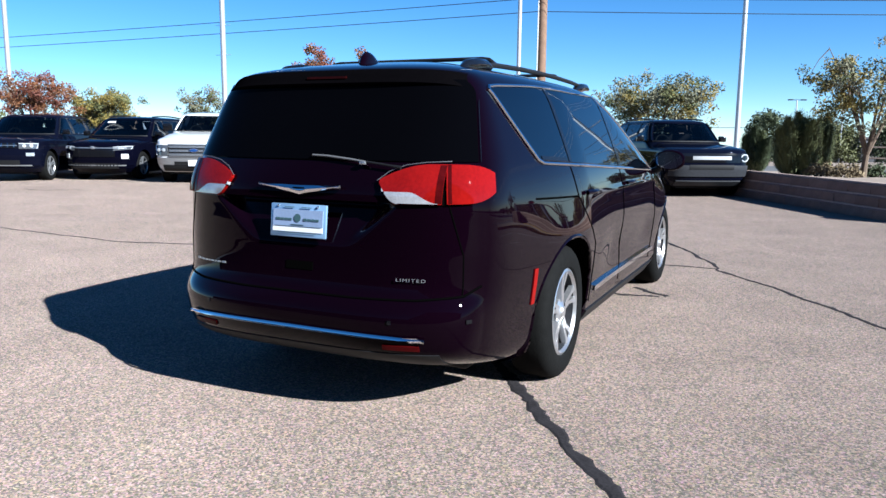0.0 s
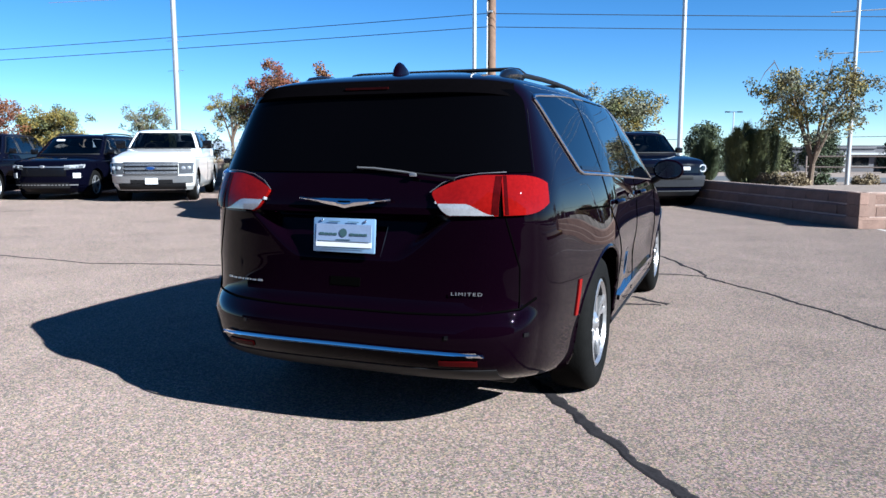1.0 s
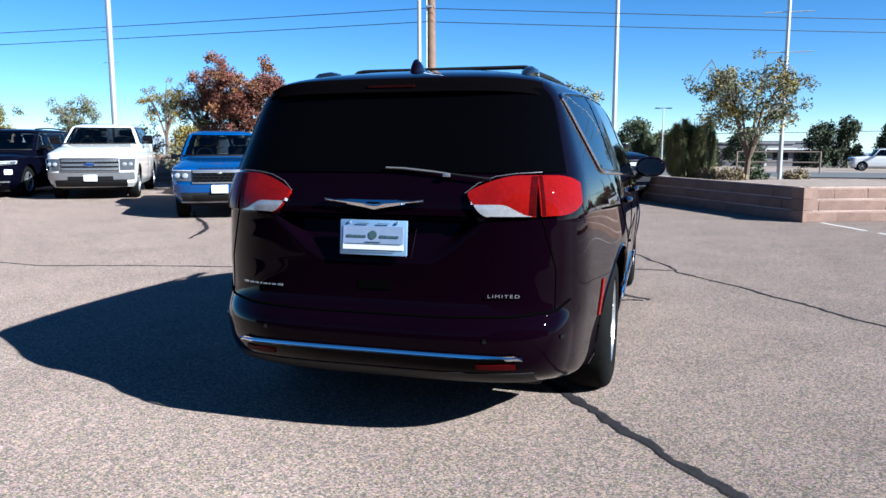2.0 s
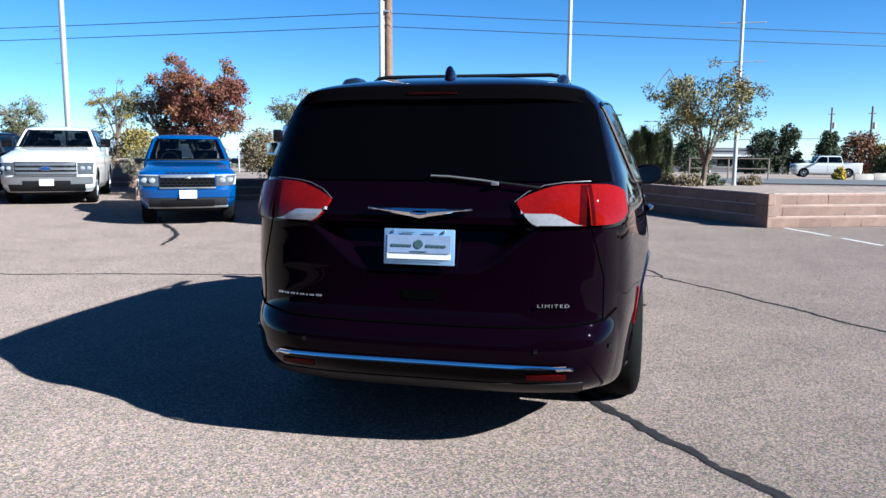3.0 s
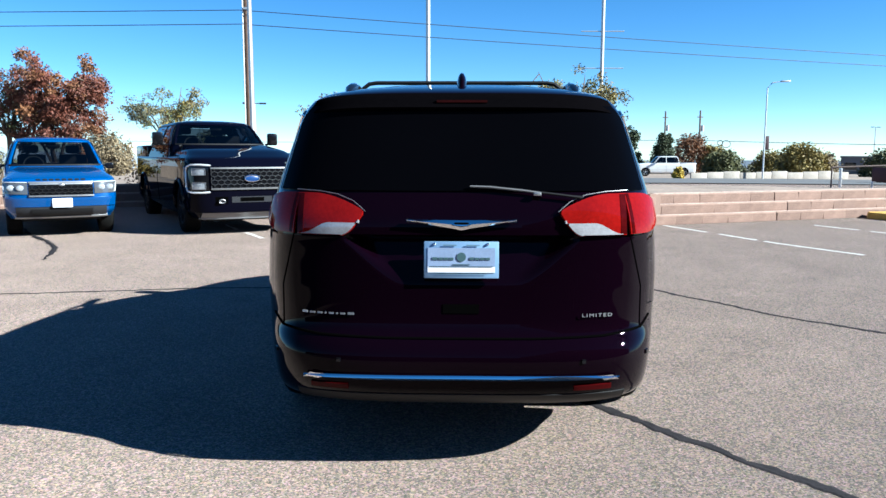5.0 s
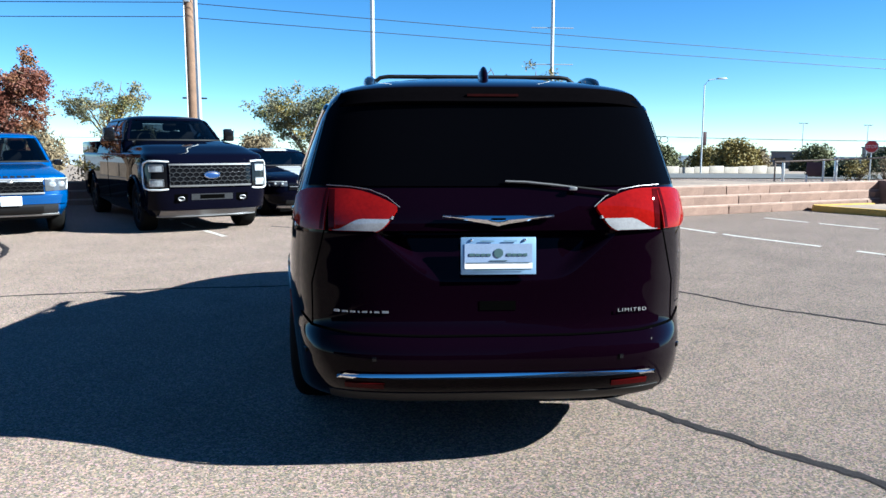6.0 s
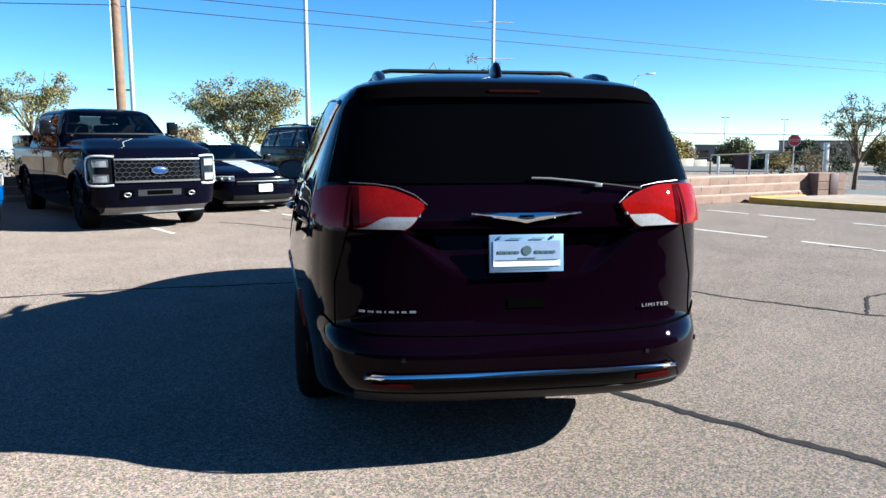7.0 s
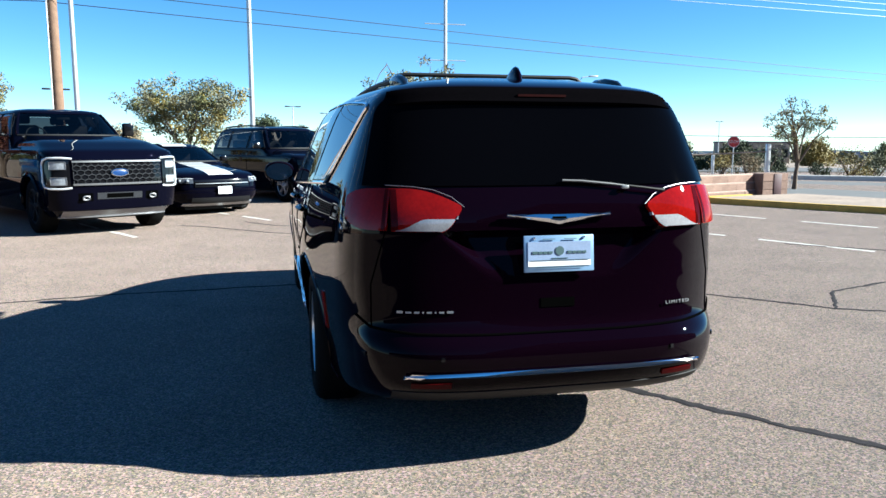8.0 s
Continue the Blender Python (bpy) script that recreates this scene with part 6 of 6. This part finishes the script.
tree(-19.9, 16.6, 0.85, 1.85, 1.2, ("leaf_yellow", "leaf_yellow", "leaf_green"), "bushy yellow-green tree behind the parked cars", 14, size=0.048, clumps=130, per=55, spread=0.24, base=0.12)
tree(-27.9, 29.4, 0.5, 3.3, 1.25, ("leaf_pale", "leaf_green"), "pale thin-leaved tree far behind the cars", 15, size=0.06, clumps=80, per=36, spread=0.25)
tree(-24.0, 31.0, 0.5, 3.9, 1.15, ("leaf_pale", "leaf_yellow"), "pale thin-leaved tree far behind the cars", 16, size=0.06, clumps=80, per=36, spread=0.25)
tree(-14.5, 31.2, 0.3, 3.9, 1.6, ("leaf_pale", "leaf_green", "leaf_yellow"), "pale olive tree beyond the parked trucks", 17, size=0.065, clumps=110, per=40, spread=0.24)
tree(-8.2, 46.0, -0.2, 5.5, 3.6, ("leaf_green", "leaf_yellow", "leaf_pale"), "broad olive tree beyond the bays with thinning leaves", 18, size=0.11, clumps=190, per=50, spread=0.2, base=0.15)
tree(1.35, 23.6, 0.3, 3.75, 1.72, ("leaf_green", "leaf_yellow", "leaf_pale"), "open-crowned olive tree with bare twigs beside the light pole", 19, size=0.06, clumps=150, per=42, spread=0.2, base=0.16)
tree(11.8, 19.3, 0.0, 2.75, 1.15, ("leaf_green", "leaf_pale", "leaf_yellow"), "small sparse olive tree on the gravel island", 20, size=0.042, clumps=75, per=34, spread=0.2, base=0.3)
def juniper(x, y, z, height, radius, mats, label, seed, spires=9):
    """An upright conifer of several pointed plumes with fine steep needles."""
    rng = random.Random(seed)
    t = thing("juniper", pose(x, y, z), label, "juniper", "trees and shrubs")
    bm = bmesh.new()
    plumes = []
    for k in range(spires):
        a, q = rng.uniform(0, 6.28), radius * 0.72 * math.sqrt((k + 0.3) / spires)
        hh = height * (1 - 0.42 * (q / radius) ** 1.3) * rng.uniform(0.86, 1.0)
        foot = Vector((q * 0.55 * math.cos(a), q * 0.55 * math.sin(a), 0))
        tip = Vector((q * 1.2 * math.cos(a) + rng.uniform(-.12, .12), q * 1.2 * math.sin(a) + rng.uniform(-.12, .12), hh * rng.uniform(0.82, 1.05)))
        tube(bm, [foot * 0.3 + Vector((0, 0, -0.05)), foot.lerp(tip, 0.5), tip], [.04, .022, .006], 5)
        plumes.append((foot, tip, radius * rng.uniform(0.28, 0.46)))
    part("trunk", bm, "bark", t)
    nr = np.random.default_rng(seed)
    for i, mt in enumerate(mats):
        quads = []
        for foot, tip, rr in plumes[i::len(mats)]:
            n = 3600
            u = nr.random(n) ** 0.8
            w_ = rr * np.sqrt(np.clip(1 - u, 0.004, 1)) * (0.35 + 0.65 * np.minimum(1, u * 5)) * (0.35 + 0.85 * nr.random(n) ** 0.7)
            an = nr.random(n) * 2 * math.pi
            c = np.array(foot)[None] + (np.array(tip) - np.array(foot))[None] * u[:, None] + np.stack([w_ * np.cos(an), w_ * np.sin(an), np.zeros(n)], 1)
            up = np.stack([np.cos(an) * 0.75, np.sin(an) * 0.75, np.ones(n)], 1) + nr.normal(0, 0.5, (n, 3))
            up *= (0.09 * (0.5 + 1.0 * nr.random(n)))[:, None]
            sd = np.stack([-np.sin(an), np.cos(an), np.zeros(n)], 1) * 0.016
            quads.append(np.stack([c - up, c - sd, c + up, c + sd], axis=1).reshape(-1, 3))
        ob = new("foliage", leaf_mesh("foliage", np.concatenate(quads), mt))
        ob.parent = t
        ob["kind"] = "stuff"
    return t


juniper(-0.32, 24.65, 0.25, 2.05, 0.95, ("leaf_juniper", "leaf_green"), "dense upright green juniper on the gravel bed", 31, 11)
juniper(0.2, 26.6, 0.2, 2.1, 0.75, ("leaf_juniper", "leaf_dark"), "dense upright green juniper on the gravel bed", 32)
juniper(-1.72, 28.6, 0.2, 1.7, 0.6, ("leaf_dark", "leaf_juniper"), "dense upright dark green juniper on the gravel bed", 33, 7)
SHRUB_LABEL = {"leaf_pale": "grey-green rounded shrub behind the wall", "leaf_dry": "dry tan desert shrub on gravel", "leaf_dark": "low dark green shrub on gravel", "leaf_green": "rounded green shrub on gravel", "leaf_yellow": "yellow-green desert shrub on gravel"}
for k, (x, y, z, hh, rr, mt) in enumerate([(1.0, 23.6, .22, .40, .45, "leaf_dry"), (1.7, 24.6, .2, .36, .42, "leaf_dark"), (0.3, 24.2, .22, .42, .45, "leaf_dry"), (3.1, 26.0, .15, .36, .4, "leaf_dry"), (-12.95, 16.8, .4, 1.0, .62, "leaf_pale"), (-15.0, 17.6, 1.0, .8, .65, "leaf_dry"), (-9.4, 17.4, .4, .9, .75, "leaf_dry"), (-8.3, 18.6, .4, .8, .7, "leaf_dry"),
                                           (18.5, 33.4, -.3, 1.2, .8, "leaf_yellow"), (18.4, 31.1, -.3, 1.2, .7, "leaf_dry"), (22.9, 29.8, -.3, 1.5, 1.0, "leaf_yellow"), (26.0, 31.6, -.4, 1.3, 1.0, "leaf_green"), (21.0, 29.6, -.3, .7, .6, "leaf_dark"), (24.6, 30.6, -.4, .9, .7, "leaf_dark"), (21.8, 34.5, -.4, 1.6, 1.2, "leaf_dark"), (20.2, 33.6, -.4, 1.4, 1.0, "leaf_dark")]):
    shrub(x, y, z, hh, rr, (mt,), SHRUB_LABEL[mt], 100 + k, size=.04, clumps=34, per=42)


def out(x, y, k=1.6):
    """Further out along the same line from the car park's middle."""
    return (x + 2) * k - 2, y * k


for k, (x, y, hh, rr, mt) in enumerate([(9.7, 60.5, 5.4, 2.2, "leaf_dark"), (11.4, 60.2, 6.2, 1.5, "leaf_dark"), (13.9, 59.6, 5.2, 1.6, "leaf_dark"), (17.0, 62.9, 5.2, 2.6, "leaf_red2"), (18.7, 62.3, 3.6, 2.0, "leaf_yellow"), (18.2, 45.1, 2.9, 2.5, "leaf_yellow"), (17.2, 55.7, 2.6, 2.4, "leaf_green"), (20.6, 55.0, 2.6, 2.4, "leaf_yellow"), (22.5, 52.0, 2.4, 2.2, "leaf_dry"), (27, 52.0, 2.8, 2.6, "leaf_green"), (31, 50.0, 2.6, 2.4, "leaf_dark"), (36, 48.0, 2.8, 2.4, "leaf_yellow"), (41, 46.0, 2.8, 2.4, "leaf_green"), (46, 44.0, 2.6, 2.4, "leaf_dark"),
                                       (-3.2, 54.7, 5.4, 2.4, "leaf_dark"), (-1.0, 58.0, 4.4, 2.4, "leaf_green"), (-29, 40, 4.2, 2.6, "leaf_yellow"), (-35, 38, 4.2, 2.8, "leaf_green"), (-41, 34, 4.4, 2.8, "leaf_yellow"), (-46, 30, 4.4, 2.8, "leaf_green"), (-23, 44, 4.2, 2.6, "leaf_dry"), (-18, 48, 4.2, 2.6, "leaf_green"), (-12, 52, 4.0, 2.6, "leaf_dry"), (4.5, 60, 4.6, 2.4, "leaf_dark"), (1.5, 60, 4.4, 2.4, "leaf_green")]):
    x, y = out(x, y)
    shrub(x, y, gz(x, y) - 0.1, hh, rr, (mt,), "far rounded " + {"leaf_dark": "dark green", "leaf_red2": "russet", "leaf_yellow": "yellow-green", "leaf_green": "olive", "leaf_dry": "dry tan"}[mt] + " tree beyond the road", 200 + k, size=.15, clumps=110, per=60, name="far_tree")


# ------------------------------------------------------------------ buildings, far poles, street lamps
def building(x, y, w_, d_, h_, mat, label, turn=10, windows=4, canopy=False):
    b = thing("building", pose(x, y, gz(x, y) - 0.1, 0, 0, turn), label, "building", "far buildings")
    part("wall", new_box(-w_ / 2, w_ / 2, 0, d_, 0, h_, bevel=0.05), mat, b)
    part("roof", new_box(-w_ / 2 - .15, w_ / 2 + .15, -.15, d_ + .15, h_, h_ + .3, bevel=0.04), "stucco_grey", b)
    for k in range(windows):
        cx = -w_ / 2 + w_ * (k + .5) / windows
        win = part("window", new_box(cx - w_ / windows * .3, cx + w_ / windows * .3, -.04, .1, h_ * .3, h_ * .72), "glass_car", b)
        part("frame", new_box(cx - w_ / windows * .33, cx + w_ / windows * .33, -.03, .05, h_ * .26, h_ * .3), "concrete", win)
    if canopy:
        part("canopy", new_box(-w_ / 2, w_ / 2, -4, 0, h_ * .72, h_ * .8), "white_paint", b)
        for k in range(3):
            part("canopy_post", new_box(-w_ / 2 + w_ * k / 2.0 - .12, -w_ / 2 + w_ * k / 2.0 + .12, -4, -3.76, 0, h_ * .72), "white_paint", b)


building(8.6, 118, 17, 10, 3.3, "stucco_grey", "low grey flat-roofed building beyond the road", 4, 5)
building(19, 122, 12, 8, 3.6, "stucco_grey", "low grey flat-roofed building beyond the road", 4, 3, True)
building(67.3, 132.3, 6.0, 6, 3.0, "stucco_grey", "small grey flat-roofed house far beyond the road", -27, 2)
building(88, 130, 13, 12, 4.0, "stucco_tan", "wide tan flat-roofed store far beyond the road", -28, 7)
building(128, 110, 26, 14, 3.4, "stucco_tan", "wide tan flat-roofed store far beyond the road", -45, 6)


def far_pole(x, y, h_, kind_, label):
    if kind_ == "wood":
        p = thing("utility_pole", pose(x, y, gz(x, y), 0, 0, 10), label, "utility pole", "far poles")
        part("shaft", tube(bmesh.new(), [(0, 0, 0), (0, 0, h_)], [.15, .11], 8), "wood_far", p)
        part("cross_arm", new_box(-.4, .4, -.06, .06, h_ - .9, h_ - .78), "wood_far", p)
        part("transformer", tube(bmesh.new(), [(.36, 0, h_ - 2.7), (.36, 0, h_ - 1.9)], .2, 10), "galv", p)
    elif kind_ == "street":
        p = thing("street_lamp", pose(x, y, gz(x, y), 0, 0, 0), label, "street lamp", "far poles")
        part("shaft", tube(bmesh.new(), [(0, 0, 0), (0, 0, h_ * .93), (.35, 0, h_ * .985), (1.1, 0, h_)], [.07, .05, .04, .03], 8), "galv", p)
        part("lamp_head", new_box(1.0, 1.7, -.14, .14, h_ - .06, h_ + .06, bevel=.03), "galv", p)
    else:
        p = thing("street_lamp", pose(x, y, gz(x, y), 0, 0, 20), label, "street lamp", "far poles")
        part("shaft", tube(bmesh.new(), [(0, 0, 0), (0, 0, h_)], [.075, .06], 8), "galv", p)
        part("cross_arm", new_box(-.45, .45, -.03, .03, h_ - .03, h_ + .03), "black", p)
        for sg in (-1, 1):
            part("lamp_head", new_box(sg * .6 - .24, sg * .6 + .24, -.15, .15, h_ - .05, h_ + .06, bevel=.03), "black", p)
    return p


WOODL, STREETL, LOTL = "wooden utility pole far beyond the road", "grey steel street lamp with a curved arm", "car park lamp post with twin dark heads"
far_pole(26.3, 105.8, 8.6, "wood", WOODL)
far_pole(29.2, 99.8, 8.3, "wood", WOODL)
lamp_post = far_pole(21.4, 58.9, 7.5, "street", STREETL)
part("banner", new_box(0.07, 0.36, -0.02, 0.02, 2.3, 3.35, bevel=0.01), "dark_plate", lamp_post, "small dark banner")
far_pole(-17.2, 55, 5.4, "twin", LOTL)
far_pole(-37.0, 68, 5.4, "twin", LOTL)
far_pole(-1.1, 79.6, 6.0, "twin", LOTL)
far_pole(3.4, 94.6, 6.2, "twin", LOTL)
far_pole(-5.5, 114.5, 5.6, "twin", LOTL)
far_pole(58, 111, 7.0, "twin", LOTL)
far_pole(70, 114, 7.0, "twin", LOTL)

# one pickup on the road
parked("pickup_truck", pose(13.9, 69.8, gz(13.9, 69.8) + 0.06, 0, 0, 87) @ Matrix.Scale(0.93, 4), "white crew-cab pickup truck on the far road", "pickup truck", "white_paint",
       dict(PICKUP, grille=(0.84, 1.14, 0.66), bars=2, bar_mat="black", lamps=(0.86, 1.13, 0.66, 0.97), bumper=(0.50, 0.76, "silver_trim"), doors=[(-4.13, -3.0), (-2.92, -1.72)]), "traffic")

# far hills, all round, with the haze of distance painted as blue
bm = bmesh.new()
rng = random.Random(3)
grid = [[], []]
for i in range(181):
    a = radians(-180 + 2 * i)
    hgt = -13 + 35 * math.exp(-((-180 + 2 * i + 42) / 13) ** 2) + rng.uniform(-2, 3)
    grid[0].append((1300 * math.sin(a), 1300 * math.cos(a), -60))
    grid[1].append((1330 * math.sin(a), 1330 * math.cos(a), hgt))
solid("backdrop", sheet(bm, grid), "hill", "low hills on the horizon with blue haze in their colour", "hills", kind="structure")

# woods along the horizon
wrng = random.Random(77)
wood_spots = []
for k in range(420):
    a, d = radians(wrng.uniform(-75, 75)), wrng.uniform(150, 240)
    x, y = -2 + d * math.sin(a), d * math.cos(a)
    wood_spots.append((x, y, gz(x, y) + wrng.uniform(0.3, 2.6) * (0.6 + 0.8 * noise.noise(Vector((a * 9, 0, 3))) ** 2 * 3)))
woods = new("far_woods", leaf_mesh("far_woods", leaves(wrng, wood_spots, 40, 2.6, 0.55, 0.55), "leaf_far"))
tagged(woods, "low olive woods along the horizon", "woods", kind="stuff")

# boundary wall and small yellow bush beyond the road
bwall = thing("boundary_wall", pose(15.6, 58.2, gz(15.6, 58.2), 0, 0, 14), "low buff concrete wall beyond the road", "wall", kind="structure")
for k in range(10):
    part("panel", new_box(1.42 * k + 0.01, 1.42 * k + 1.40, -0.08, 0.08, -0.2, 0.46 + 0.05 * ((k * 7) % 3), bevel=0.015), "stucco_buff", bwall)
shrub(14.3, 56.9, gz(14.3, 56.9), 0.85, 0.42, ("leaf_gold",), "bright yellow autumn bush beyond the road", 301, size=.07, clumps=60, per=50)

# cable along the far poles, with two slack loops hung on it
fa, fb, fc = Vector((-60, 118, 2.9)), Vector((26.3, 105.8, 3.0)), Vector((29.2, 99.8, 2.9))
fd = Vector((62, 62, 1.9))
solid("overhead_cable", cable([fa, fb, fc, fd], 0.25, 0.035), "wire", "thin black overhead cable far beyond the road", "cable", "overhead cables")
for k, q0 in ((0.060, 0.30), (0.077, 0.46)):
    c = fc.lerp(fd, k)
    ring = [c + Vector((q0 * math.cos(q * math.pi / 10), -0.5 * q0 * math.cos(q * math.pi / 10), 0.95 * q0 * (math.sin(q * math.pi / 10) - 1))) for q in range(21)]
    solid("cable_loop", tube(bmesh.new(), ring, 0.045, 6), "wire", "round slack loop hung on an overhead cable", "cable loop", "slack loops")

# dark shrubs and a small notice board beyond the pipe fence
for k, (x, y, hh, rr) in enumerate([(24.5, 47.5, 1.0, 0.6), (26.2, 46.5, 1.1, 0.7), (25.4, 47.0, 0.8, 0.6), (29.4, 44.0, 0.9, 0.7)]):
    shrub(x, y, gz(x, y), hh, rr, ("leaf_dark",), "dark maroon-green shrub beyond the pipe fence", 320 + k, size=.07, clumps=60, per=50)
board = thing("notice_board", pose(17.0, 34.4, gz(17.0, 34.4), 0, 0, -27), "small dark notice board on a white post", "notice board")
part("panel", new_box(-0.36, 0.30, -0.02, 0.02, 0.30, 0.95, bevel=0.01), "dark_plate", board, "dark blue-black panel")
for x, top in ((-0.34, 0.32), (0.36, 1.1)):
    part("post", new_box(x - 0.045, x + 0.045, -0.05, 0.05, 0, top, bevel=0.012), "white_paint", board)

# side road past the end of the wall, with its pale kerb
srows = [[(9.9, 17.2), (11.0, 15.2), (12.4, 12.6), (15.0, 8.0)], [(15.8, 24.6), (18.4, 22.6), (22.4, 19.0), (30.0, 11.0)]]
solid("side_road", sheet(bmesh.new(), [[(x, y, gz(x, y) + 0.03) for x, y in row] for row in srows]), "road", "grey asphalt side road past the end of the wall", "road", kind="structure")
kerb("kerb", [(15.9, 24.8), (18.5, 22.8), (22.5, 19.2), (30.1, 11.2)], "stucco_pale", "pale concrete kerb of the side road", 0.16, 0.25)

# unseen walls behind the walk, added to shade the ground and darken van reflections
solid("wall_south", new_box(2.5, 45, -30, -7, 0, 10.0), "stucco_grey", "plain grey unseen wall added to close and shade the car park", "wall", kind="structure")
solid("wall_southwest", new_box(-45, 2.5, -30, -22, 0, 6.0), "stucco_grey", "plain grey unseen wall added to close and shade the car park", "wall", kind="structure")
